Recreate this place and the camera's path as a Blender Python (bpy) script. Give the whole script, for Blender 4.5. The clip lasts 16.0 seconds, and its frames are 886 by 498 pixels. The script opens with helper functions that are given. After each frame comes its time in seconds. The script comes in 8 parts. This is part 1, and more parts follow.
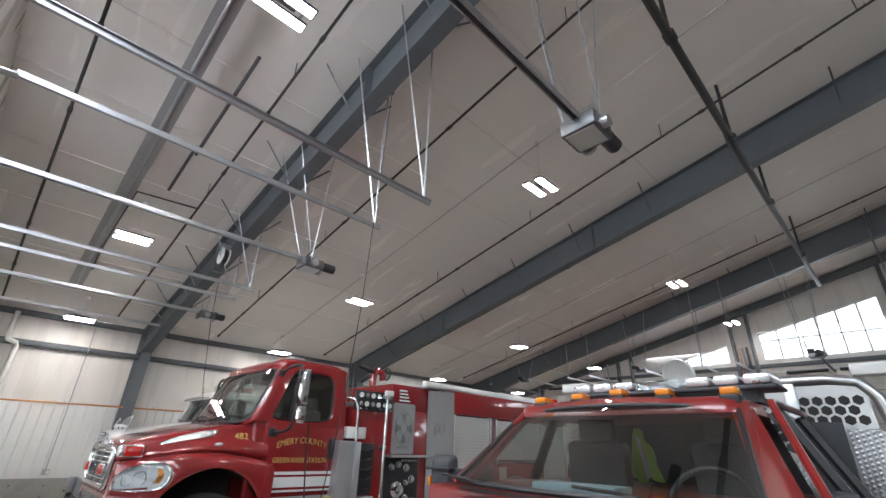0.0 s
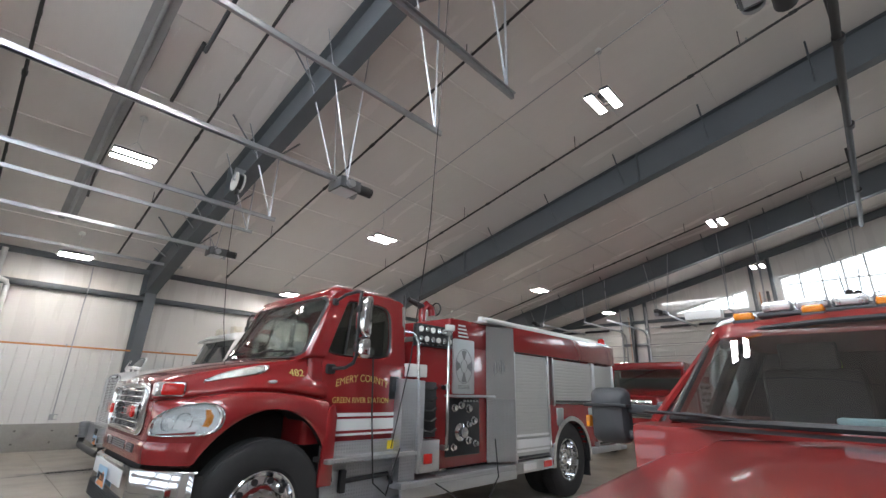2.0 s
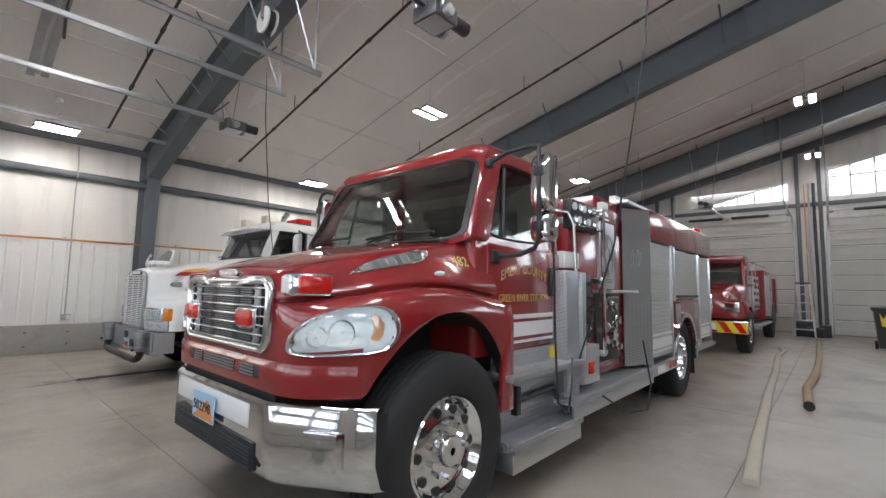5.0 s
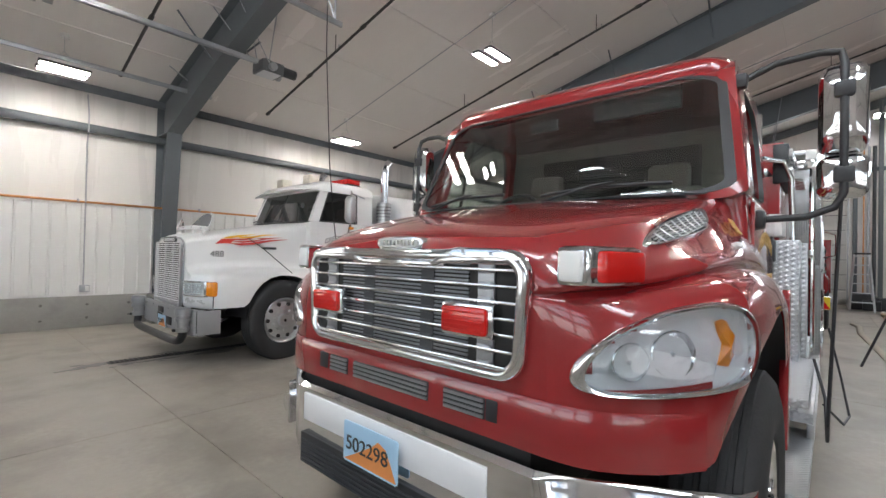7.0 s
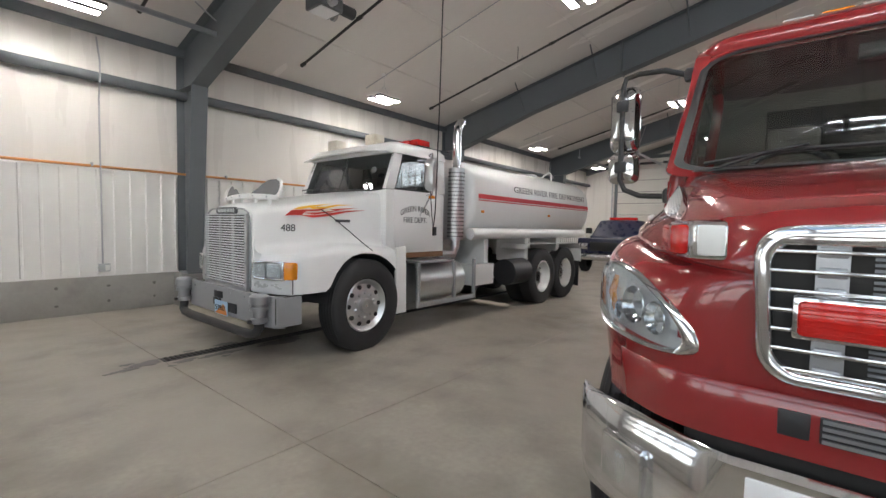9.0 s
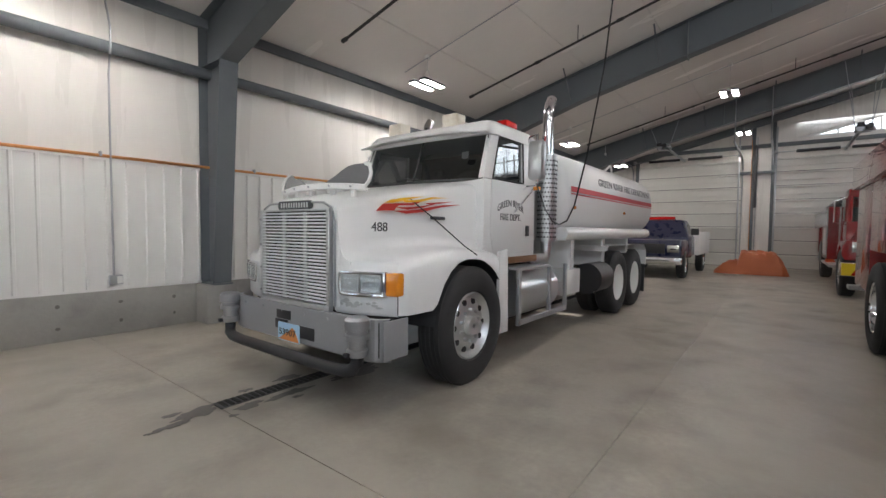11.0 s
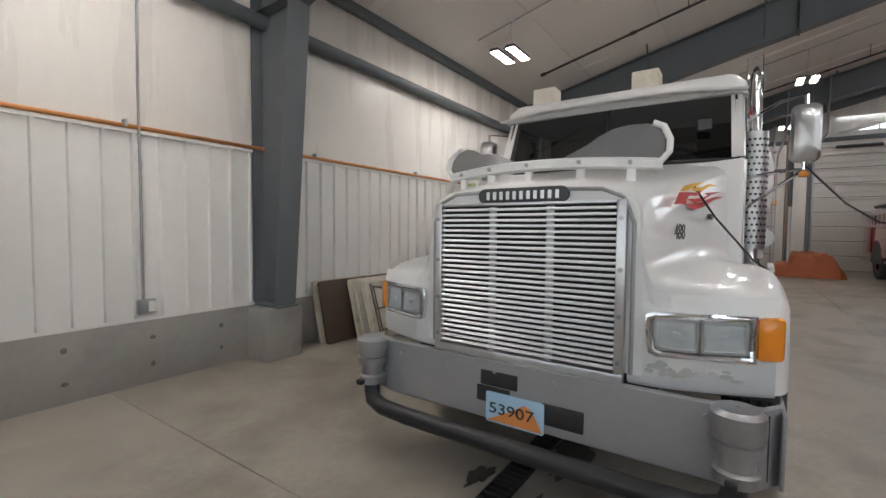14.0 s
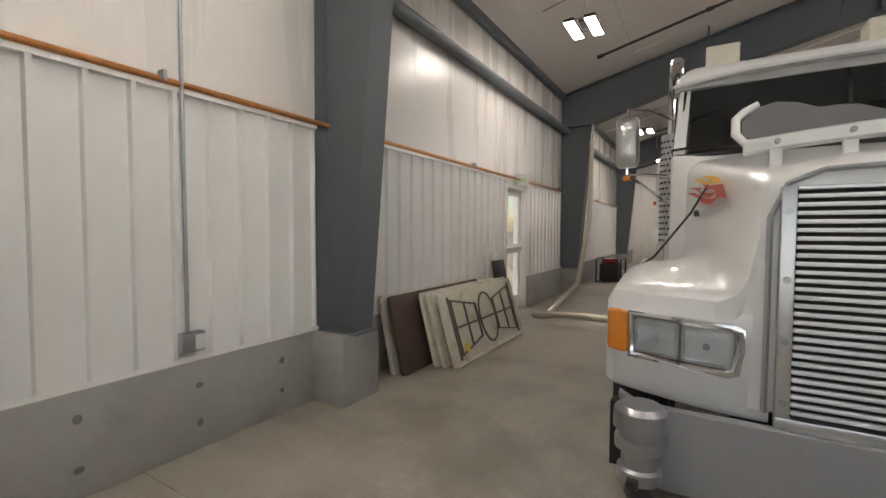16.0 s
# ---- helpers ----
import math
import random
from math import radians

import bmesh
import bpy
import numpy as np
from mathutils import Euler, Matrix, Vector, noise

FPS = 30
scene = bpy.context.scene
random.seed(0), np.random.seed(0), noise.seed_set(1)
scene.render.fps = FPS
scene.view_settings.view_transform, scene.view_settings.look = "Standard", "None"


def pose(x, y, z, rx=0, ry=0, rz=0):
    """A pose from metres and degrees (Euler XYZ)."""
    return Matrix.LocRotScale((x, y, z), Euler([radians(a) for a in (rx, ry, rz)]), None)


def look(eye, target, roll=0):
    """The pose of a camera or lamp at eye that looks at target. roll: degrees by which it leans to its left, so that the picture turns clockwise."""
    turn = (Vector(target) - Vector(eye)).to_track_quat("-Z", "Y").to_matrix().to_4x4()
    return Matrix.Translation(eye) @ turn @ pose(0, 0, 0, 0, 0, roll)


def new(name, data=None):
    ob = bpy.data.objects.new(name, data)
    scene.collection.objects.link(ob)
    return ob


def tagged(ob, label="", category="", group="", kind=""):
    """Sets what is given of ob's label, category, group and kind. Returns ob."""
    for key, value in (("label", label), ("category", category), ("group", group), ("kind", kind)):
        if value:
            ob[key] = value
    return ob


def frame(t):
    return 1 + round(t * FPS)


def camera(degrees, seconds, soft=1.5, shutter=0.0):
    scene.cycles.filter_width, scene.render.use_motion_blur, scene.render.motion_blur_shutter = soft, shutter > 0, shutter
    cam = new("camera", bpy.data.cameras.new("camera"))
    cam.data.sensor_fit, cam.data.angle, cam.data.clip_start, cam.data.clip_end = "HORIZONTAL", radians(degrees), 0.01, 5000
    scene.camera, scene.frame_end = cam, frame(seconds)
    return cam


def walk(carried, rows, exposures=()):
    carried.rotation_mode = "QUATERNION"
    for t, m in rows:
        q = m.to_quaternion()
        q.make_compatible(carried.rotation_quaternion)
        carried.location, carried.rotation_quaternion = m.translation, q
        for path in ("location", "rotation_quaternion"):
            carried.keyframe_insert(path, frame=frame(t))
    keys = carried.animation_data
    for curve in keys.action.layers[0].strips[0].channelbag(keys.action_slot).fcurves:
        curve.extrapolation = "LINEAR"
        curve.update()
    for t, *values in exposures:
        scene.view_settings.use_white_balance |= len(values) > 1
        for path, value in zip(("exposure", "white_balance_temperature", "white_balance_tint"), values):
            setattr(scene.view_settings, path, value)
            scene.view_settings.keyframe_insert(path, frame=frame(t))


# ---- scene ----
from mathutils.bvhtree import BVHTree

cam = camera(90.9, 16.0)
PATH = [
    (0, (0.232, 0.836, 1.531), (1.580, 2.222, 2.403), 1.95),
    (0.5, (0.253, 1.158, 1.500), (1.618, 2.553, 2.329), 1.85),
    (1, (0.278, 1.514, 1.466), (1.669, 2.909, 2.246), 1.65),
    (1.5, (0.277, 1.829, 1.456), (1.692, 3.232, 2.179), 1.64),
    (2, (0.275, 2.213, 1.429), (1.718, 3.618, 2.088), 1.54),
    (2.5, (0.254, 2.543, 1.419), (1.727, 3.950, 2.005), 1.44),
    (3, (0.255, 2.888, 1.425), (1.755, 4.290, 1.949), 1.44),
    (3.5, (0.228, 3.234, 1.414), (1.754, 4.638, 1.854), 1.44),
    (4, (0.204, 3.594, 1.400), (1.751, 4.994, 1.776), 1.44),
    (4.2, (0.201, 3.749, 1.390), (1.759, 5.147, 1.732), 1.34),
    (6.3, (0.276, 5.157, 1.421), (1.848, 6.579, 1.454), 1.03),
    (6.5, (0.281, 5.317, 1.427), (1.854, 6.737, 1.462), 1.23),
    (7, (0.200, 5.740, 1.415), (1.786, 7.146, 1.444), 1.34),
    (7.5, (0.119, 6.144, 1.413), (1.713, 7.540, 1.363), 1.34),
    (8, (0.037, 6.557, 1.424), (1.642, 7.940, 1.333), 1.24),
    (8.5, (-0.043, 6.975, 1.423), (1.576, 8.339, 1.317), 1.25),
    (9, (-0.069, 7.380, 1.418), (1.568, 8.723, 1.305), 1.16),
    (9.2, (-0.061, 7.547, 1.416), (1.580, 8.884, 1.300), 1.16),
    (11.3, (-0.007, 9.242, 1.347), (1.671, 10.534, 1.252), 0.57),
    (11.5, (0.001, 9.399, 1.365), (1.680, 10.689, 1.263), 0.67),
    (12, (0.010, 9.779, 1.365), (1.699, 11.057, 1.266), 0.68),
    (12.5, (0.035, 10.155, 1.372), (1.735, 11.417, 1.271), 0.58),
    (13, (0.035, 10.533, 1.372), (1.752, 11.773, 1.276), 0.49),
    (13.5, (0.068, 10.906, 1.363), (1.801, 12.123, 1.268), 0.60),
    (14, (0.124, 11.313, 1.368), (1.874, 12.506, 1.270), 0.50),
    (14.5, (0.159, 11.715, 1.361), (1.930, 12.875, 1.267), 0.51),
    (15, (0.205, 12.093, 1.352), (1.995, 13.225, 1.258), 0.42),
    (15.5, (0.285, 12.504, 1.354), (2.088, 13.615, 1.259), 0.22),
    (16, (0.315, 12.903, 1.354), (2.134, 13.988, 1.263), 0.23),
]
walk(cam, [(t, look(eye, target, roll)) for t, eye, target, roll in PATH],
     exposures=((0, 0.76, 6350, 13), (4, 0.70, 6350, 13), (7, 0.84, 6450, 12), (9, 0.77, 6550, 12), (12.5, 0.50, 6400, 13), (16, 0.40, 7000, 13)))

# ---- light ----
world = bpy.data.worlds.new("sky")
scene.world = world
world.use_nodes = True
wn = world.node_tree
sky = wn.nodes.new("ShaderNodeTexSky")
sky.sky_type, sky.sun_disc = "NISHITA", False
sky.sun_elevation, sky.sun_rotation = radians(23), radians(0)
wn.links.new(sky.outputs[0], wn.nodes["Background"].inputs[0])
wn.nodes["Background"].inputs[1].default_value = 0.15
sun = new("sun", bpy.data.lights.new("sun", "SUN"))
sun.data.energy, sun.data.angle, sun.data.color = 5.0, radians(0.5), (1, 0.95, 0.88)
sun.matrix_world = look((0, 50, 21.5), (-3, 0, 0))

# ---- plan, in metres ----
XF, XE = -0.92, 20.95          # inner faces of the front and end walls
YL, YR, RIDGE = 15.60, -17.6, -1.0
EAVE, SLOPE = 4.27, 0.25
FRAMES = (2.93, 9.91, 16.89)   # steel frames along the hall
BAYS = (12.3, 7.3, 2.25, -2.8, -7.85, -12.9)   # middles of the door bays


def roof_z(y):
    return EAVE + SLOPE * ((YL - y) if y > RIDGE else (y - YR))


# ---- materials ----
def mat(name, color, rough=0.5, metal=0.0, vary=0.12, scale=6.0, bump=0.0, bump_scale=60.0, coat=0.0, stain=None, stain_scale=1.5,
        stretch=(1, 1, 1), emit=0.0, alpha=1.0, glass=0.0, spec=0.5, rough_vary=0.15, piece=0.0, stain_at=(0.52, 0.72), dust=None, dust_scale=0.7):
    m = bpy.data.materials.new(name)
    m.use_nodes = True
    nt = m.node_tree
    b = nt.nodes["Principled BSDF"]
    b.inputs["Roughness"].default_value = rough
    b.inputs["Metallic"].default_value = metal
    b.inputs["Specular IOR Level"].default_value = spec
    b.inputs["Coat Weight"].default_value = coat
    b.inputs["Coat Roughness"].default_value = 0.04
    b.inputs["Transmission Weight"].default_value = glass
    if emit:
        b.inputs["Emission Color"].default_value = (*color, 1)
        b.inputs["Emission Strength"].default_value = emit
    co = nt.nodes.new("ShaderNodeTexCoord")
    mp = nt.nodes.new("ShaderNodeMapping")
    mp.inputs["Scale"].default_value = stretch
    geo = nt.nodes.new("ShaderNodeNewGeometry")
    nt.links.new(geo.outputs["Position"], mp.inputs[0])

    def noise_of(s, detail=6.0):
        n = nt.nodes.new("ShaderNodeTexNoise")
        n.inputs["Scale"].default_value, n.inputs["Detail"].default_value = s, detail
        nt.links.new(mp.outputs[0], n.inputs["Vector"])
        return n

    def mix(a, bb, fac, kind="MIX"):
        x = nt.nodes.new("ShaderNodeMix")
        x.data_type, x.blend_type = "RGBA", kind
        for sock, val in ((x.inputs[0], fac), (x.inputs[6], a), (x.inputs[7], bb)):
            if isinstance(val, (int, float)):
                sock.default_value = val
            elif isinstance(val, tuple):
                sock.default_value = (*val[:3], 1)
            else:
                nt.links.new(val, sock)
        return x.outputs[2]

    n1 = noise_of(scale)
    n2 = noise_of(scale * 7.3, 3.0)
    lo = tuple(c * (1 - vary) for c in color)
    hi = tuple(min(1, c * (1 + vary)) for c in color)
    col = mix(lo, hi, n1.outputs[0])
    col = mix(col, mix(lo, hi, n2.outputs[0]), 0.4)
    if stain:
        n3 = noise_of(stain_scale, 8.0)
        r = nt.nodes.new("ShaderNodeValToRGB")
        r.color_ramp.elements[0].position, r.color_ramp.elements[1].position = stain_at
        nt.links.new(n3.outputs[0], r.inputs[0])
        col = mix(col, stain, r.outputs[0])
    if dust:
        n5 = noise_of(dust_scale, 9.0)
        n5.inputs["Distortion"].default_value = 0.8
        r = nt.nodes.new("ShaderNodeValToRGB")
        r.color_ramp.elements[0].position, r.color_ramp.elements[1].position = 0.47, 0.64
        nt.links.new(n5.outputs[0], r.inputs[0])
        col = mix(col, dust, r.outputs[0])
    if piece:
        oi = nt.nodes.new("ShaderNodeObjectInfo")
        hs = nt.nodes.new("ShaderNodeHueSaturation")
        mr = nt.nodes.new("ShaderNodeMapRange")
        mr.inputs["To Min"].default_value, mr.inputs["To Max"].default_value = 1 - piece, 1 + piece
        nt.links.new(oi.outputs["Random"], mr.inputs[0])
        nt.links.new(mr.outputs[0], hs.inputs["Value"])
        nt.links.new(col, hs.inputs["Color"])
        col = hs.outputs[0]
    nt.links.new(col, b.inputs["Base Color"])
    if rough_vary:
        mr = nt.nodes.new("ShaderNodeMapRange")
        mr.inputs["To Min"].default_value = max(0.0, rough * (1 - rough_vary))
        mr.inputs["To Max"].default_value = min(1.0, rough * (1 + rough_vary))
        nt.links.new(n1.outputs[0], mr.inputs[0])
        nt.links.new(mr.outputs[0], b.inputs["Roughness"])
    if bump:
        n4 = noise_of(bump_scale, 4.0)
        bp = nt.nodes.new("ShaderNodeBump")
        bp.inputs["Strength"].default_value, bp.inputs["Distance"].default_value = bump, 0.01
        nt.links.new(n4.outputs[0], bp.inputs["Height"])
        nt.links.new(bp.outputs[0], b.inputs["Normal"])
    if glass or alpha < 1:
        b.inputs["Alpha"].default_value = alpha
    return m


CONCRETE = mat("floor_concrete", (0.33, 0.298, 0.252), 0.42, vary=0.45, scale=3.1, bump=0.08, bump_scale=40, stain=(0.225, 0.20, 0.165), stain_scale=1.6, piece=0.03, stain_at=(0.42, 0.66), rough_vary=0.4, dust=(0.355, 0.322, 0.272), dust_scale=0.55)
STEM = mat("stem_concrete", (0.33, 0.32, 0.30), 0.85, vary=0.18, scale=2.2, bump=0.3, bump_scale=25, stain=(0.26, 0.25, 0.24), stain_scale=2.5)
LINER = mat("white_liner_steel", (0.75, 0.74, 0.725), 0.42, vary=0.02, scale=1.2, rough_vary=0.1)
DOOR_WHITE = mat("aged_white_door_steel", (0.60, 0.585, 0.555), 0.45, vary=0.08, scale=2.0)
VINYL = mat("white_vinyl_facing", (0.70, 0.67, 0.635), 0.28, vary=0.05, scale=1.0, bump=0.55, bump_scale=2.0, stretch=(3.2, 3.2, 0.3), rough_vary=0.3)
ROOFING = mat("white_roof_facing", (0.82, 0.78, 0.75), 0.25, vary=0.05, scale=0.7, bump=0.5, bump_scale=1.3, stretch=(3.0, 0.35, 1), rough_vary=0.35)
GREY_STEEL = mat("grey_painted_steel", (0.115, 0.128, 0.14), 0.48, vary=0.10, scale=3, bump=0.04, bump_scale=90)
BLACK_PIPE = mat("black_pipe", (0.028, 0.026, 0.026), 0.5, vary=0.3, scale=5)
GALV = mat("galvanised_steel", (0.40, 0.41, 0.43), 0.36, 0.9, vary=0.18, scale=9)
COPPER = mat("copper_pipe", (0.62, 0.28, 0.11), 0.38, 0.9, vary=0.2, scale=4)
CHROME = mat("chrome", (0.78, 0.79, 0.81), 0.08, 1.0, vary=0.03, rough_vary=0.3)
ALU = mat("brushed_aluminium", (0.62, 0.63, 0.64), 0.32, 0.95, vary=0.1, scale=12, stretch=(1, 1, 8))
RUBBER = mat("tyre_rubber", (0.022, 0.022, 0.023), 0.78, vary=0.25, scale=9, bump=0.2, bump_scale=70)
BLACK = mat("black_plastic", (0.02, 0.02, 0.022), 0.45, vary=0.2, scale=8)
DARK = mat("dark_underbody", (0.022, 0.021, 0.02), 0.75, vary=0.35, scale=6)
GREY_PLASTIC = mat("dark_grey_plastic", (0.05, 0.053, 0.058), 0.55, vary=0.12, scale=6)
RED = mat("red_fire_paint", (0.245, 0.016, 0.018), 0.22, vary=0.04, scale=1.5, coat=1.0, spec=0.5, rough_vary=0.05)
RED_OLD = mat("faded_red_paint", (0.24, 0.018, 0.017), 0.30, vary=0.08, scale=1.5, coat=0.6)
WHITE = mat("white_truck_paint", (0.76, 0.76, 0.755), 0.32, vary=0.03, scale=1.2, coat=0.4)
WHITE_PLASTIC = mat("white_plastic", (0.72, 0.72, 0.70), 0.45, vary=0.04)
WHITE_STRIPE = mat("white_reflective_stripe", (0.78, 0.78, 0.78), 0.4, vary=0.03)
NAVY = mat("dark_blue_paint", (0.016, 0.02, 0.055), 0.28, vary=0.1, coat=0.7)
GOLD = mat("gold_lettering", (0.62, 0.42, 0.12), 0.35, vary=0.1)
INK = mat("black_lettering", (0.03, 0.03, 0.035), 0.5)
LENS_RED = mat("red_lens", (0.55, 0.015, 0.012), 0.12, vary=0.15, scale=30, coat=0.8)
AMBER = mat("amber_lens", (0.75, 0.24, 0.015), 0.15, vary=0.15, scale=30, coat=0.8)
GREY_DOOR = mat("roll_up_slat_grey", (0.50, 0.50, 0.485), 0.42, 0.25, vary=0.05, scale=3)
ORANGE = mat("orange_tarpaulin", (0.42, 0.11, 0.035), 0.55, vary=0.15, scale=3, bump=0.5, bump_scale=9)
CONE = mat("orange_cone", (0.72, 0.12, 0.03), 0.5)
HOSE = mat("canvas_hose", (0.50, 0.46, 0.38), 0.85, vary=0.15, scale=9, bump=0.4, bump_scale=120)
HOSE_TAN = mat("tan_hose", (0.34, 0.25, 0.16), 0.85, vary=0.2, scale=9, bump=0.4, bump_scale=120)
BROWN = mat("dark_brown_table", (0.075, 0.05, 0.038), 0.5, vary=0.2, scale=4)
CREAM = mat("cream_table_plastic", (0.66, 0.62, 0.53), 0.55, vary=0.1, scale=5, stain=(0.5, 0.44, 0.33), stain_scale=6)
HEATER = mat("dull_aluminised_steel", (0.34, 0.34, 0.345), 0.5, 0.6, vary=0.2, scale=5)
LEG_STEEL = mat("brown_grey_leg_steel", (0.13, 0.12, 0.105), 0.5, 0.2, vary=0.2)
LAMP = mat("led_panel", (1.0, 0.96, 0.90), 0.5, vary=0.0, emit=66.0, rough_vary=0)
YELLOW = mat("yellow_reflective", (0.80, 0.62, 0.02), 0.4)
HI_VIS = mat("hi_vis_vest", (0.45, 0.75, 0.10), 0.7, vary=0.15, scale=12)
BEIGE = mat("seat_fabric", (0.20, 0.19, 0.175), 0.9, vary=0.2, scale=15)
GREEN = mat("green_exit_sign", (0.42, 0.55, 0.38), 0.5)
TIE = mat("form_tie_patch", (0.17, 0.162, 0.15), 0.9, vary=0.35, scale=40)
STAIN = mat("damp_oil_stain", (0.075, 0.068, 0.06), 0.3, vary=0.35, scale=7)
GROUND = mat("desert_ground", (0.36, 0.30, 0.22), 0.95, vary=0.2, scale=0.5, stain=(0.25, 0.23, 0.15), stain_scale=0.1)
MIRROR = mat("mirror_glass", (0.85, 0.86, 0.87), 0.02, 1.0, vary=0.0, rough_vary=0)


def glass_mat(name, tint, rough=0.0, shine=0.05):
    """Thin glazing: lets light pass, tinted, with a clear reflection."""
    m = bpy.data.materials.new(name)
    m.use_nodes = True
    nt = m.node_tree
    nt.nodes.remove(nt.nodes["Principled BSDF"])
    tr, gl, mx = (nt.nodes.new("ShaderNodeBsdf" + k) for k in ("Transparent", "Glossy", "Transparent"))
    mx = nt.nodes.new("ShaderNodeMixShader")
    lw = nt.nodes.new("ShaderNodeLayerWeight")
    pw = nt.nodes.new("ShaderNodeMath")
    pw.operation, pw.inputs[1].default_value = "POWER", 4.0
    nt.links.new(lw.outputs["Facing"], pw.inputs[0])
    fr = nt.nodes.new("ShaderNodeMapRange")
    fr.inputs["To Min"].default_value, fr.inputs["To Max"].default_value = shine, 0.85
    nt.links.new(pw.outputs[0], fr.inputs[0])
    tr.inputs[0].default_value = (*tint, 1)
    gl.inputs["Roughness"].default_value = rough
    gl.inputs[0].default_value = (0.95, 0.97, 0.97, 1)
    nt.links.new(fr.outputs[0], mx.inputs[0])
    nt.links.new(tr.outputs[0], mx.inputs[1])
    nt.links.new(gl.outputs[0], mx.inputs[2])
    nt.links.new(mx.outputs[0], nt.nodes["Material Output"].inputs[0])
    return m


GLASS = glass_mat("window_glass", (0.93, 0.95, 0.95))
CAB_GLASS = glass_mat("tinted_cab_glass", (0.74, 0.78, 0.76), 0.0, 0.09)
LENS = glass_mat("clear_lens", (0.90, 0.92, 0.93), 0.03, 0.06)
REFLECTOR = mat("lamp_reflector", (0.88, 0.89, 0.91), 0.18, 0.35, vary=0.12, scale=45, bump=0.6, bump_scale=16)
ENGINE_GLASS = glass_mat("pale_cab_glass", (0.86, 0.89, 0.87), 0.0, 0.05)
DARK_GLASS = glass_mat("dark_cab_glass", (0.28, 0.29, 0.30), 0.0, 0.09)
RADIATOR = mat("radiator_fins", (0.22, 0.23, 0.25), 0.4, 0.5, vary=0.1)
BRIGHT = mat("polished_aluminium", (0.72, 0.73, 0.75), 0.28, 0.8, vary=0.10, scale=3)
POLISHED = mat("mirror_polished_aluminium", (0.76, 0.77, 0.79), 0.24, 0.9, vary=0.06, scale=3)
OPENER = mat("opener_steel", (0.13, 0.132, 0.138), 0.40, 0.6, vary=0.25, scale=14)


def tread_plate():
    """Bright plate with raised diamond lugs."""
    m = mat("tread_plate", (0.50, 0.51, 0.53), 0.34, 0.9, vary=0.12, scale=10)
    nt = m.node_tree
    geo = nt.nodes.new("ShaderNodeNewGeometry")
    sep = nt.nodes.new("ShaderNodeSeparateXYZ")
    nt.links.new(geo.outputs["Position"], sep.inputs[0])

    def op(kind, a, b=None):
        n = nt.nodes.new("ShaderNodeMath")
        n.operation = kind
        for i, v in enumerate((a, b)):
            if v is None:
                continue
            if isinstance(v, (int, float)):
                n.inputs[i].default_value = v
            else:
                nt.links.new(v, n.inputs[i])
        return n.outputs[0]
    flat = op("ADD", sep.outputs[0], sep.outputs[1])
    up = op("ADD", sep.outputs[2], op("MULTIPLY", sep.outputs[1], 0.35))
    a = op("SINE", op("MULTIPLY", op("ADD", flat, up), 105.0))
    b = op("SINE", op("MULTIPLY", op("SUBTRACT", flat, up), 105.0))
    lug = op("POWER", op("MAXIMUM", op("MULTIPLY", a, b), 0.0), 0.6)
    bump = nt.nodes.new("ShaderNodeBump")
    bump.inputs["Strength"].default_value, bump.inputs["Distance"].default_value = 0.9, 0.004
    nt.links.new(lug, bump.inputs["Height"])
    nt.links.new(bump.outputs[0], nt.nodes["Principled BSDF"].inputs["Normal"])
    return m


PLATE = tread_plate()


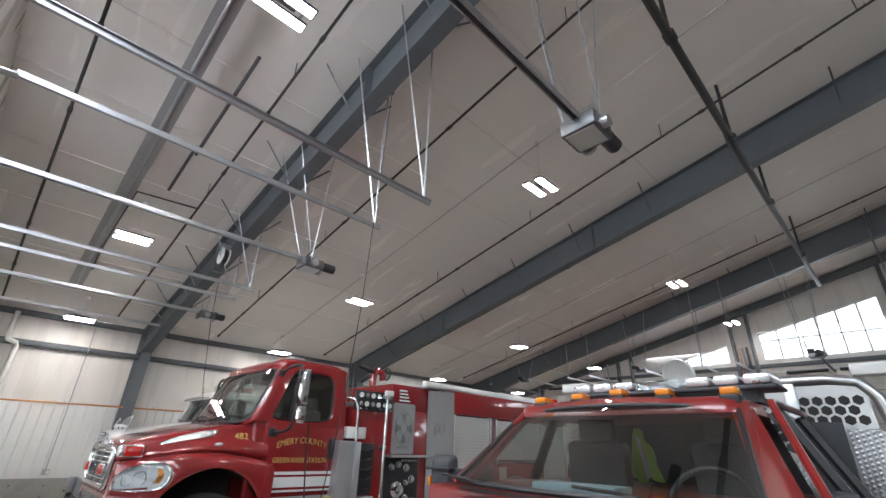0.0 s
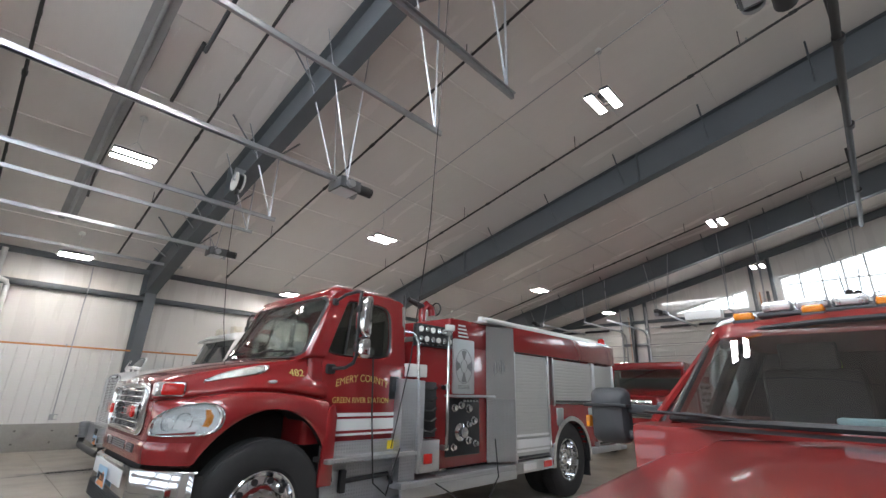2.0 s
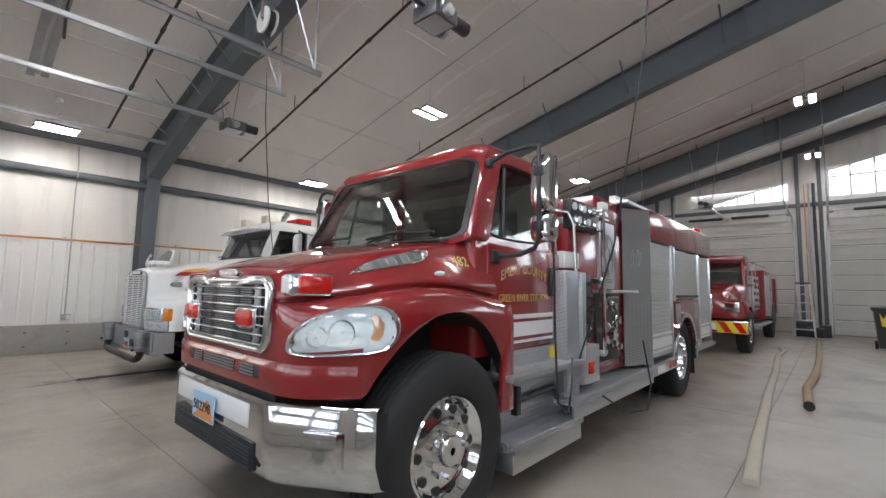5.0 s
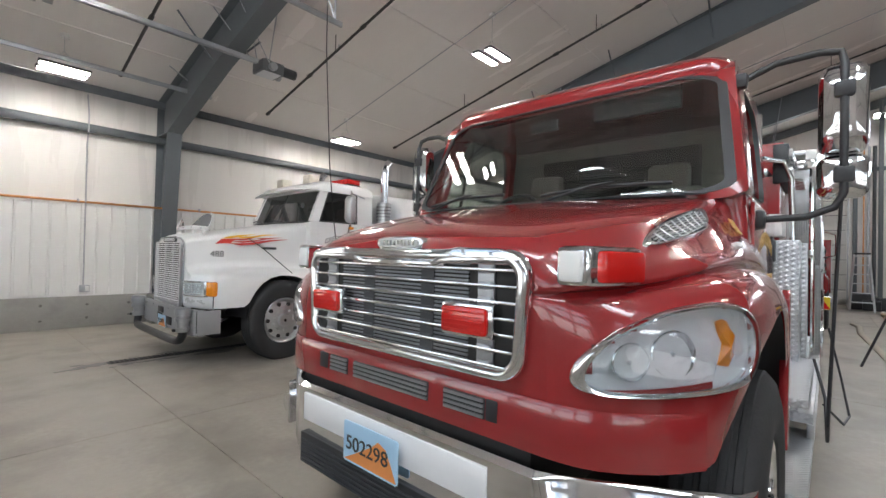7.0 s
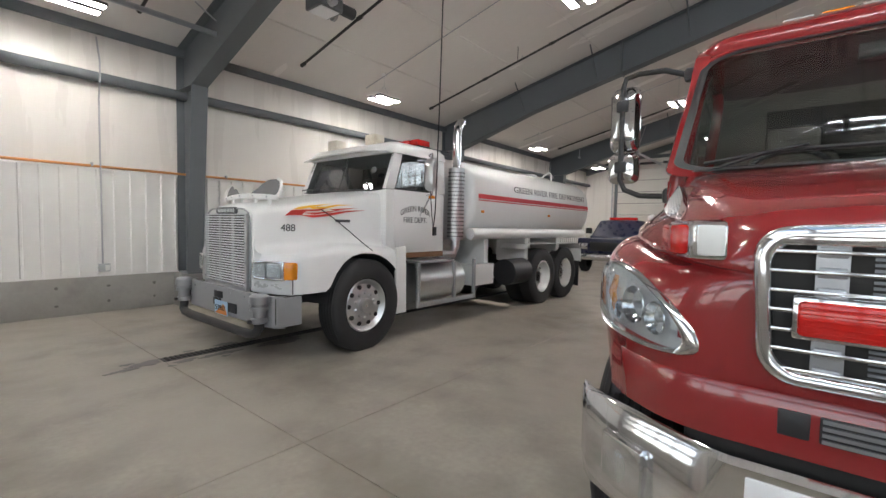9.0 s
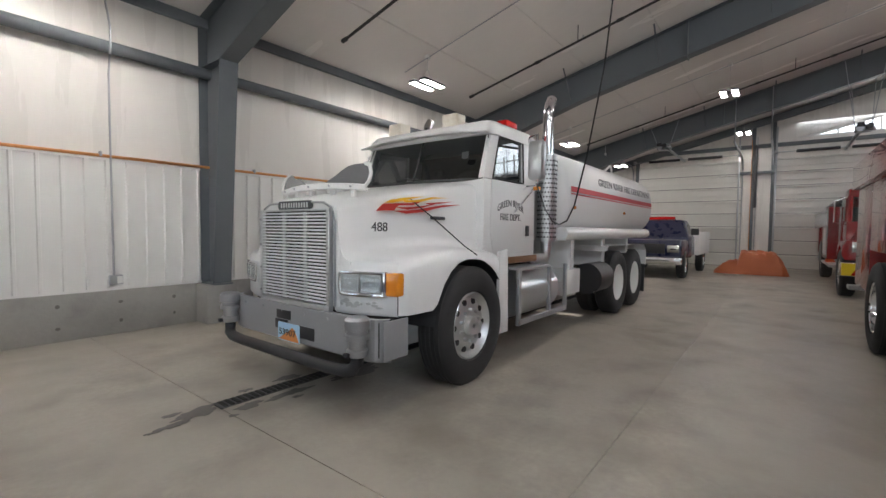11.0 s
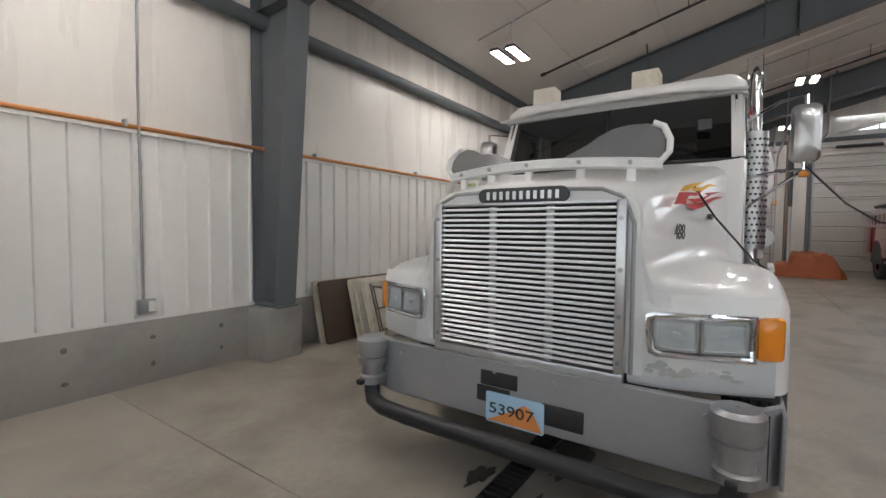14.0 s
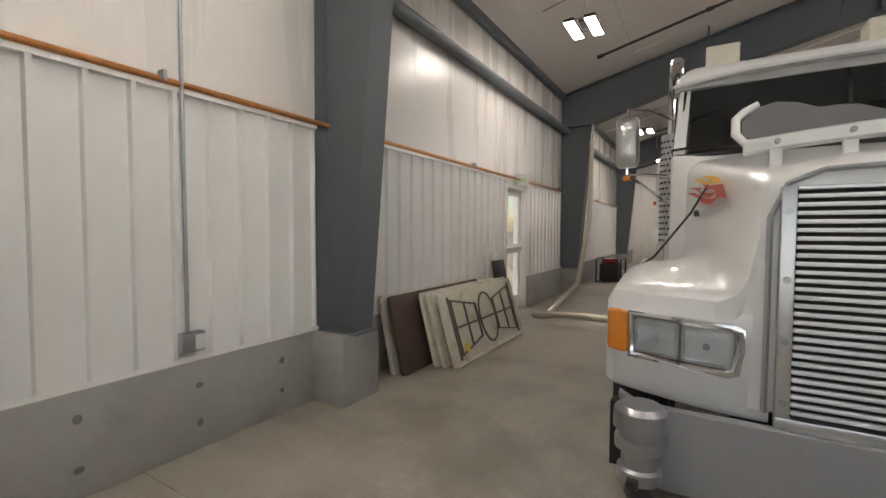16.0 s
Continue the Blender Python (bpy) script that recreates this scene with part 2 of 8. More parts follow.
# ---- builders ----
class Shape:
    """A mesh in the making."""

    def __init__(self):
        self.bm = bmesh.new()

    def box(self, x0, y0, z0, x1, y1, z1, bevel=0.0, seg=2, turn=None):
        r = bmesh.ops.create_cube(self.bm, size=1.0)
        vs = r["verts"]
        m = Matrix.Translation(((x0 + x1) / 2, (y0 + y1) / 2, (z0 + z1) / 2)) @ Matrix.Diagonal((abs(x1 - x0), abs(y1 - y0), abs(z1 - z0), 1))
        bmesh.ops.transform(self.bm, matrix=m, verts=vs)
        if bevel:
            es = list({e for v in vs for e in v.link_edges})
            g = bmesh.ops.bevel(self.bm, geom=es, offset=bevel, segments=seg, profile=0.5, affect="EDGES", clamp_overlap=True)
            vs = g["verts"]
        if turn is not None:
            allv = {v for v in vs}
            for v in list(allv):
                for f in v.link_faces:
                    allv.update(f.verts)
            bmesh.ops.transform(self.bm, matrix=turn, verts=list(allv))
        return self

    def cyl(self, p0, p1, r, seg=16, r2=None, caps=True):
        p0, p1 = Vector(p0), Vector(p1)
        d = p1 - p0
        q = d.to_track_quat("Z", "Y").to_matrix().to_4x4()
        bmesh.ops.create_cone(self.bm, cap_ends=caps, segments=seg, radius1=r, radius2=r if r2 is None else r2, depth=d.length,
                              matrix=Matrix.Translation((p0 + p1) / 2) @ q)
        return self

    def tube(self, pts, r, seg=8, close=False):
        pts = [Vector(p) for p in pts]
        n = len(pts)
        rings = []
        up = Vector((0, 0, 1))
        for i, p in enumerate(pts):
            a = pts[(i - 1) % n] if (i or close) else p
            b = pts[(i + 1) % n] if (i < n - 1 or close) else p
            d = (b - a).normalized()
            side = d.cross(up)
            if side.length < 0.05:
                side = d.cross(Vector((0, 1, 0)))
            side.normalize()
            top = side.cross(d)
            rings.append([self.bm.verts.new(p + r * (math.cos(k * 2 * math.pi / seg) * side + math.sin(k * 2 * math.pi / seg) * top)) for k in range(seg)])
        for i in range(n if close else n - 1):
            a, b = rings[i], rings[(i + 1) % n]
            best = min(range(seg), key=lambda s: sum((a[k].co - b[(k + s) % seg].co).length for k in range(0, seg, 2)))
            for k in range(seg):
                self.bm.faces.new((a[k], a[(k + 1) % seg], b[(k + 1 + best) % seg], b[(k + best) % seg]))
        if not close:
            self.bm.faces.new(rings[0][::-1])
            self.bm.faces.new(rings[-1])
        return self

    def prism(self, pts, axis, a0, a1, bevel=0.0, seg=2):
        """A flat outline pulled along an axis. pts: pairs in the two other axes, in x, y, z order."""
        def place(p, a):
            q = list(p)
            q.insert("xyz".index(axis), a)
            return q
        lo = [self.bm.verts.new(place(p, a0)) for p in pts]
        hi = [self.bm.verts.new(place(p, a1)) for p in pts]
        n = len(pts)
        fs = [self.bm.faces.new(lo), self.bm.faces.new(hi[::-1])]
        for i in range(n):
            fs.append(self.bm.faces.new((lo[i], hi[i], hi[(i + 1) % n], lo[(i + 1) % n])))
        bmesh.ops.recalc_face_normals(self.bm, faces=fs)
        if bevel:
            es = list({e for f in fs for e in f.edges})
            bmesh.ops.bevel(self.bm, geom=es, offset=bevel, segments=seg, profile=0.5, affect="EDGES", clamp_overlap=True)
        return self

    def skin(self, rows, close=False, caps=False):
        """A sheet through rows of points of equal length."""
        vs = [[self.bm.verts.new(p) for p in row] for row in rows]
        fs = []
        for a, b in zip(vs, vs[1:]):
            m = len(a)
            for k in range(m if close else m - 1):
                fs.append(self.bm.faces.new((a[k], a[(k + 1) % m], b[(k + 1) % m], b[k])))
        if caps:
            fs.append(self.bm.faces.new(vs[0][::-1]))
            fs.append(self.bm.faces.new(vs[-1]))
        bmesh.ops.recalc_face_normals(self.bm, faces=fs)
        return self

    def lathe(self, profile, centre, axis="y", seg=32, close=False):
        """profile: pairs of (radius, offset along the axis)."""
        rows = []
        cx, cy, cz = centre
        for r, o in profile:
            row = []
            for k in range(seg):
                a = 2 * math.pi * k / seg
                c, s = r * math.cos(a), r * math.sin(a)
                row.append({"y": (cx + c, cy + o, cz + s), "x": (cx + o, cy + c, cz + s), "z": (cx + c, cy + s, cz + o)}[axis])
            rows.append(row)
        return self.skin(rows, close=True)


def part(name, shape, material, parent=None, label="", smooth=35):
    bm = shape.bm if isinstance(shape, Shape) else shape
    me = bpy.data.meshes.new(name)
    bm.to_mesh(me)
    bm.free()
    me.materials.append(material)
    if smooth:
        me.shade_smooth()
        me.set_sharp_from_angle(angle=radians(smooth))
    ob = new(name, me)
    ob.parent = parent
    if label:
        ob["label"] = label
    return ob


def thing(name, x, y, z, label, category, group="", rz=0):
    ob = new(name)
    ob.empty_display_size = 0.1
    ob.matrix_basis = pose(x, y, z, 0, 0, rz)
    return tagged(ob, label, category, group)


def structure(name, shape, material, label="", category="", smooth=35):
    ob = part(name, shape, material, smooth=smooth)
    return tagged(ob, label, category, kind="structure")


def text_on(name, words, size, m, material, parent, depth=0.002, width=None, label="", arch=0.0):
    cu = bpy.data.curves.new(name, "FONT")
    cu.body, cu.size, cu.extrude, cu.align_x, cu.align_y = words, size, depth, "CENTER", "CENTER"
    tmp = bpy.data.objects.new(name, cu)
    scene.collection.objects.link(tmp)
    me = bpy.data.meshes.new_from_object(tmp.evaluated_get(bpy.context.evaluated_depsgraph_get()))
    bpy.data.objects.remove(tmp)
    bpy.data.curves.remove(cu)
    me.materials.clear()
    me.materials.append(material)
    if width:
        xs = [v.co.x for v in me.vertices]
        k = width / max(1e-6, max(xs) - min(xs))
        me.transform(Matrix.Diagonal((k, 1, 1, 1)))
    if arch:
        half = max(abs(v_.co.x) for v_ in me.vertices)
        for v_ in me.vertices:
            v_.co.y -= arch * (v_.co.x / half) ** 2
    me.transform(m)
    ob = new(name, me)
    ob.parent = parent
    if label:
        ob["label"] = label
    return ob


FACE_FRONT = Matrix(((0, 0, -1, 0), (-1, 0, 0, 0), (0, 1, 0, 0), (0, 0, 0, 1)))   # writing read from -x
FACE_RIGHT = Matrix(((1, 0, 0, 0), (0, 0, -1, 0), (0, 1, 0, 0), (0, 0, 0, 1)))    # writing read from -y

# ---- the large structure ----
structure("ground", Shape().box(-400, -400, -0.40, 400, 400, -0.30), GROUND, "dry pale desert ground round the building", "ground")
base = structure("floor", Shape().box(XF - 0.3, YR - 0.3, -0.30, XE + 0.3, YL + 0.3, -0.012), CONCRETE, "smooth grey concrete slab floor with saw-cut joints", "floor")
# slabs between the saw cuts
XCUTS = [XF - 0.2, 1.5, 6.4, 11.3, 16.2, XE + 0.2]
YCUTS = [YR - 0.2, -14.7, -9.8, -4.9, 0.0, 4.9, 9.8, YL + 0.2]
for xa, xb in zip(XCUTS, XCUTS[1:]):
    for ya, yb in zip(YCUTS, YCUTS[1:]):
        part("slab", Shape().box(xa + 0.003, ya + 0.003, -0.011, xb - 0.003, yb - 0.003, 0.0), CONCRETE, base)

T = 0.2
DOOR_X = (6.72, 7.66)
DOOR_H = 2.09
# side wall with the walk-out door
w = Shape()
w.box(XF - T, YL, -0.3, DOOR_X[0], YL + T, EAVE + 0.1)
w.box(DOOR_X[1], YL, -0.3, XE + T, YL + T, EAVE + 0.1)
w.box(DOOR_X[0], YL, DOOR_H, DOOR_X[1], YL + T, EAVE + 0.1)
w.box(DOOR_X[0], YL, -0.3, DOOR_X[1], YL + T, 0.0)
wall_side = structure("wall_north", w, VINYL, "side wall faced with white vinyl insulation, creased and glossy", "wall")
structure("wall_south", Shape().box(XF - T, YR - T, -0.3, XE + T, YR, EAVE + 0.1), VINYL, "far side wall faced with white vinyl", "wall")

DOOR_W, DOOR_TOP = 3.9, 4.12
SILL = 4.86


def gable(name, x0, x1, label):
    """An end wall with door openings and sloping window openings above them."""
    s = Shape()
    edges = sorted([YR - T, YL + T] + [b - DOOR_W / 2 for b in BAYS] + [b + DOOR_W / 2 for b in BAYS])
    s.box(x0, YR - T, DOOR_TOP, x1, YL + T, SILL)
    for i in range(0, len(edges), 2):
        s.box(x0, edges[i], -0.3, x1, edges[i + 1], DOOR_TOP)
    # piers between the windows, and the rake above them
    ys = sorted([YR - T, YL + T] + [v for a in WINDOWS for v in a])
    for i in range(0, len(ys), 2):
        a, b = ys[i], ys[i + 1]
        mid = [RIDGE] if a < RIDGE < b else []
        pts = [(a, SILL), (b, SILL)] + [(v, max(SILL + 0.01, roof_z(v) + 0.02)) for v in sorted([a, b] + mid, reverse=True)]
        s.prism(pts, "x", x0, x1)
    for a, b in WINDOWS:
        mid = [RIDGE] if a < RIDGE < b else []
        up = [(v, roof_z(v) + 0.02) for v in sorted([a, b] + mid, reverse=True)]
        lo = [(v, win_top(v)) for v in sorted([a, b] + mid)]
        s.prism(lo + up, "x", x0, x1)
    return structure(name, s, VINYL, label, "wall")


def win_top(y):
    return SILL + 0.238 * ((8.72 - y) if y > RIDGE else (y - 2 * RIDGE + 8.72))


WINDOWS = [(5.32, 8.60), (0.50, 4.24), (-6.2, -2.5), (-10.6, -7.3)]
wall_end = gable("wall_east", XE, XE + T, "end wall with overhead doors and sloping clerestory windows")
wall_front = gable("wall_west", XF - T, XF, "front wall with overhead doors and sloping clerestory windows")


def clerestory(x0, x1, a, b):
    frame_ob = new("window_1")
    tagged(frame_ob, "sloping clerestory window with white mullions, bright daylight outside", "window", kind="structure")
    z0 = SILL
    f = Shape()
    f.box(x0, a, z0, x1, b, z0 + 0.07)
    f.box(x0, a, z0, x1, a + 0.06, win_top(a))
    f.box(x0, b - 0.06, z0, x1, b, max(z0 + 0.1, win_top(b)))
    f.prism([(a, win_top(a) - 0.07), (b, win_top(b) - 0.07), (b, win_top(b)), (a, win_top(a))], "x", x0, x1)
    n = 6
    for k in range(1, n):
        y = a + (b - a) * k / n
        f.box(x0 + 0.03, y - 0.03, z0, x1 - 0.03, y + 0.03, win_top(y))
    lowest = min(win_top(a), win_top(b))
    zm = z0 + 0.78
    if max(win_top(a), win_top(b)) > zm + 0.1:
        hi = a if win_top(a) > win_top(b) else b
        reach = a + (win_top(a) - zm) / SLOPE if hi == a else b - (win_top(b) - zm) / SLOPE
        reach = min(max(reach, a), b)
        f.box(x0 + 0.03, min(hi, reach), zm - 0.025, x1 - 0.03, max(hi, reach), zm + 0.025)
    part("window_frame", f, LINER, frame_ob)
    xm = (x0 + x1) / 2
    for k in range(n):
        ya, yb = a + (b - a) * k / n, a + (b - a) * (k + 1) / n
        g = Shape().prism([(ya, z0), (yb, z0), (yb, win_top(yb)), (ya, win_top(ya))], "x", xm - 0.004, xm + 0.004)
        p = part("pane", g, GLASS, frame_ob, smooth=0)
        p.visible_shadow = False
    return frame_ob


for a, b in WINDOWS:
    clerestory(XE + 0.04, XE + 0.16, a, b)
    clerestory(XF - 0.16, XF - 0.04, a, b)
    for k, (x, way) in enumerate(((XE + T + 0.02, -1), (XF - T - 0.02, 1))):
        lamp = new("window_daylight", bpy.data.lights.new("window_daylight", "AREA"))
        zc = (SILL + max(win_top(a), win_top(b))) / 2
        lamp.data.shape, lamp.data.size, lamp.data.size_y = "RECTANGLE", b - a, 2 * (zc - SILL)
        lamp.data.energy, lamp.data.color = (75.0, 190.0)[k], (0.86, 0.94, 1.0)
        lamp.matrix_world = look((x, (a + b) / 2, zc), (x + way, (a + b) / 2, zc - 1.3))

# daylight through the glazed sections of the front doors
for y in BAYS[:3]:
    lamp = new("door_daylight", bpy.data.lights.new("door_daylight", "AREA"))
    lamp.data.shape, lamp.data.size, lamp.data.size_y = "RECTANGLE", 3.8, 1.5
    lamp.data.energy, lamp.data.color = 28.0, (0.95, 0.97, 1.0)
    lamp.matrix_world = look((XF - T - 0.1, y, 1.80), (XF + 1, y, 1.70))

# glowing sheet added close outside the end windows, for their burnt-out sky
bg = bpy.data.materials.new("bright_haze")
bg.use_nodes = True
bgp = bg.node_tree.nodes["Principled BSDF"]
bgp.inputs["Base Color"].default_value = (0.8, 0.85, 0.9, 1)
bgp.inputs["Emission Color"].default_value = (0.93, 0.97, 1.0, 1)
bgp.inputs["Emission Strength"].default_value = 1.6
structure("backdrop", Shape().box(XE + 9.0, -22, 3.2, XE + 9.1, 22, 16), bg, "added glowing white sheet for the bright sky outside the end windows", "sky")

# roof sheets
c = Shape()
c.prism([(YL + T, roof_z(YL + T)), (RIDGE, roof_z(RIDGE)), (YR - T, roof_z(YR - T)), (YR - T, roof_z(YR - T) + 0.2), (RIDGE, roof_z(RIDGE) + 0.2), (YL + T, roof_z(YL + T) + 0.2)], "x", XF - T, XE + T)
# shallow folds of the facing between the purlins
for k in range(1, 11):
    y = RIDGE + (YL - RIDGE) * k / 11
    c.box(XF, y - 0.012, roof_z(y) - 0.014, XE, y + 0.012, roof_z(y) + 0.02)
structure("ceiling", c, ROOFING, "white vinyl-faced insulated roof lining with long seams", "ceiling")


def rafter_frame(x, k):
    """A tapered steel column and rafter, with a bolted haunch."""
    ob = new("steel_frame")
    tagged(ob, "grey painted tapered steel portal frame on a concrete pier", "steel frame", "portal frames", kind="structure")
    hw, tf = 0.125, 0.014
    for sgn, y0 in ((1, YL - 0.02), (-1, YR + 0.02)):
        def yy(d):
            return y0 - sgn * d
        base_d, top_d, zt = 0.36, 0.62, 3.58
        col = Shape()
        col.prism([(yy(0), 0.56), (yy(base_d), 0.56), (yy(top_d), zt), (yy(top_d), zt + 0.55), (yy(0), EAVE - 0.06)], "x", x - 0.006, x + 0.006)
        col.box(x - hw, min(yy(0), yy(tf)), 0.56, x + hw, max(yy(0), yy(tf)), EAVE - 0.06)
        col.prism([(yy(base_d), 0.56), (yy(base_d + tf), 0.56), (yy(top_d + tf), zt), (yy(top_d), zt)], "x", x - hw, x + hw)
        col.box(x - hw, min(yy(-0.0), yy(base_d + 0.06)), 0.54, x + hw, max(yy(0), yy(base_d + 0.06)), 0.562)
        col.box(x - hw, min(yy(0), yy(top_d)), zt - 0.008, x + hw, max(yy(0), yy(top_d)), zt + 0.008)
        part("column", col, GREY_STEEL, ob)
        r = Shape()
        d1 = 0.76
        ya, yb = yy(0.02), RIDGE
        yc = yy(top_d)
        za, zb = roof_z(ya) - 0.015, roof_z(yb) - 0.015
        r.prism([(ya, za), (yb, zb), (yb, zb - d1), (yc - sgn * 2.2, roof_z(yc - sgn * 2.2) - 0.70), (yc, zt)], "x", x - 0.010, x + 0.010)
        r.prism([(ya, za), (yb, zb), (yb, zb - tf), (ya, za - tf)], "x", x - hw, x + hw)
        ym = yc - sgn * 2.2
        zm = roof_z(ym) - 0.70
        r.prism([(yc, zt), (ym, zm), (ym, zm + tf), (yc, zt + tf)], "x", x - hw, x + hw)
        r.prism([(ym, zm), (yb, zb - d1), (yb, zb - d1 + tf), (ym, zm + tf)], "x", x - hw, x + hw)
        for q in (0.30, 0.62):
            yq = ya + (yb - ya) * q
            r.box(x - hw, yq - 0.012, roof_z(yq) - 0.74, x + hw, yq + 0.012, roof_z(yq) - 0.03)
        part("rafter", r, GREY_STEEL, ob)
        # fly braces to the purlins
        for q in (0.16, 0.27, 0.38, 0.49, 0.60, 0.71, 0.82, 0.93):
            yq = ya + (yb - ya) * q
            for dx in (-1, 1):
                b = Shape().tube([(x + dx * hw, yq, roof_z(yq) - 0.60), (x + dx * 0.62, yq, roof_z(yq) - 0.03)], 0.016, 4)
                part("fly_brace", b, GREY_STEEL, ob)
        pier = Shape().box(x - 0.21, min(yy(-0.02), yy(0.37)), -0.01, x + 0.21, max(yy(-0.02), yy(0.37)), 0.54, 0.012)
        part("concrete_pier", pier, STEM, ob, "grey cast concrete pier")
    return ob


for k, x in enumerate(FRAMES):
    rafter_frame(x, k)

# stem wall, liner panels and pipes along the side wall
s = Shape()
cuts = [XF] + [v for x in FRAMES for v in (x - 0.212, x + 0.212)] + [XE]
for a, b in zip(cuts[::2], cuts[1::2]):
    if a < DOOR_X[0] < b:
        s.box(a, YL - 0.06, -0.005, DOOR_X[0] - 0.06, YL + 0.01, 0.55, 0.006)
        s.box(DOOR_X[1] + 0.06, YL - 0.06, -0.005, b, YL + 0.01, 0.55, 0.006)
    else:
        s.box(a, YL - 0.06, -0.005, b, YL + 0.01, 0.55, 0.006)
stem = structure("stem_wall", s, STEM, "low cast concrete stem wall with form-tie marks", "stem wall")
tie = Shape().cyl((0, 0, 0), (0, -0.002, 0), 0.021, 11)
tie_ob = part("form_tie", tie, TIE, stem)
tie_ob.location = (XF + 0.3, YL - 0.0595, 0.16)
for k in range(1, 62):
    x = XF + 0.3 + (k // 2) * 0.61
    if any(abs(x - f) < 0.3 for f in FRAMES) or DOOR_X[0] - 0.1 < x < DOOR_X[1] + 0.1:
        continue
    o = new("form_tie", tie_ob.data)
    o.parent = stem
    o.location = (x, YL - 0.0595, 0.16 + 0.25 * (k % 2) + 0.015 * math.sin(k * 2.7))
    o.scale = (0.7 + 0.5 * abs(math.sin(k * 1.9)), 1, 0.7 + 0.5 * abs(math.cos(k * 2.3)))

liner = new("liner_panelling")
tagged(liner, "white ribbed steel liner panels on the lower side wall", "wall panelling", kind="structure")


def liner_panel(x0, x1):
    """One sheet with steep ribs, 0.21 m apart."""
    pts = []
    x = x0
    while x < x1 - 0.02:
        for dx, dy in ((0.0, 0), (0.008, 0.034), (0.034, 0.034), (0.042, 0)):
            if x + dx < x1:
                pts.append((x + dx, YL - 0.012 - dy))
        x += 0.2135
    pts.append((x1, YL - 0.012))
    ring = pts + [(x1, YL - 0.002), (x0, YL - 0.002)]
    return Shape().prism(ring, "z", 0.555, 2.15)


spans = [(XF + 0.056, FRAMES[0] - 0.13), (FRAMES[0] + 0.13, DOOR_X[0] - 0.07), (DOOR_X[1] + 0.07, FRAMES[1] - 0.13), (FRAMES[1] + 0.13, FRAMES[2] - 0.13), (FRAMES[2] + 0.13, XE - 0.02)]
for a, b in spans:
    x = a
    while x < b - 0.05:
        e = min(x + 0.854, b)
        part("panel", liner_panel(x, e - 0.002), LINER, liner, smooth=20)
        x = e
trim = Shape()
for a, b in spans:
    trim.box(a, YL - 0.05, 2.15, b, YL + 0.002, 2.175)
    trim.box(a, YL - 0.05, 0.55, b, YL - 0.046, 0.58)
structure("trim", trim, LINER, "white steel trim along the liner panels", "trim")

# pipes on the side wall
p = Shape().cyl((XF, YL - 0.05, 2.20), (XE, YL - 0.05, 2.20), 0.019, 10)
structure("copper_pipe", p, COPPER, "copper air line along the top of the liner panels", "pipe")
structure("black_wall_pipe", Shape().cyl((XF, YL - 0.10, 3.50), (XE, YL - 0.10, 3.50), 0.075, 20), GREY_STEEL, "dark grey round pipe along the side wall", "pipe")
structure("eave_strut", Shape().box(XF, YL - 0.09, EAVE - 0.13, XE, YL - 0.005, EAVE + 0.01, 0.01), GREY_STEEL, "dark grey steel eave strut", "beam")
# clips on the copper line
for k in range(11):
    x = -0.3 + k * 1.95
    tagged(part("pipe_clip", Shape().box(x - 0.012, YL - 0.085, 2.19, x + 0.012, YL - 0.02, 2.25, 0.004), GALV), "small galvanised clip on the copper pipe", "pipe clip", "pipe clips")

# conduit and socket box
cd = thing("wall_socket", 1.80, YL, 0, "grey metal socket box on a steel conduit on the white wall", "wall socket")
part("conduit", Shape().tube([(-0.06, -0.02, 4.1), (-0.06, -0.19, 3.72), (-0.06, -0.19, 3.5), (-0.06, -0.10, 3.2), (-0.05, -0.058, 2.6), (-0.045, -0.058, 0.74)], 0.012, 8), GALV, cd)
part("box", Shape().box(-0.10, -0.105, 0.62, 0.04, -0.046, 0.74, 0.008), GALV, cd)
part("cover", Shape().box(-0.025, -0.112, 0.635, 0.034, -0.104, 0.725, 0.004), WHITE_PLASTIC, cd)

# white drain pipe near the front corner
dp = Shape().tube([(0.15, YL - 0.12, 4.2), (0.15, YL - 0.12, 3.60), (0.17, YL - 0.2, 3.52), (0.33, YL - 0.2, 3.46), (0.36, YL - 0.12, 3.38), (0.36, YL - 0.12, 0.0)], 0.055, 12)
structure("drain_pipe", dp, WHITE_PLASTIC, "white plastic drain pipe with an offset bend", "pipe")


def sprinkler(x, y_end):
    ob = new("sprinkler_pipe")
    tagged(ob, "thin black steel sprinkler branch pipe under the sloping roof", "pipe", "sprinkler pipes", kind="structure")
    off = 0.30
    pts = [(x, y, roof_z(y) - off) for y in (y_end, (y_end + RIDGE) / 2, RIDGE + 0.2)]
    part("pipe", Shape().tube(pts, 0.022, 8), BLACK_PIPE, ob)
    y = y_end + 0.0
    n = 0
    while y > RIDGE + 0.5:
        part("coupling", Shape().tube([(x, y - 0.05, roof_z(y) - off + 0.009), (x, y + 0.05, roof_z(y) - off - 0.009)], 0.033, 8), BLACK_PIPE, ob)
        if n % 2:
            part("hanger_rod", Shape().cyl((x, y - 0.8, roof_z(y - 0.8) - off), (x, y - 0.8, roof_z(y - 0.8) + 0.02), 0.008, 6), BLACK_PIPE, ob)
            part("sprinkler_head", Shape().cyl((x, y - 0.9, roof_z(y - 0.9) - off - 0.02), (x, y - 0.9, roof_z(y - 0.9) - off + 0.07), 0.012, 6), GALV, ob)
        y -= 1.55
        n += 1


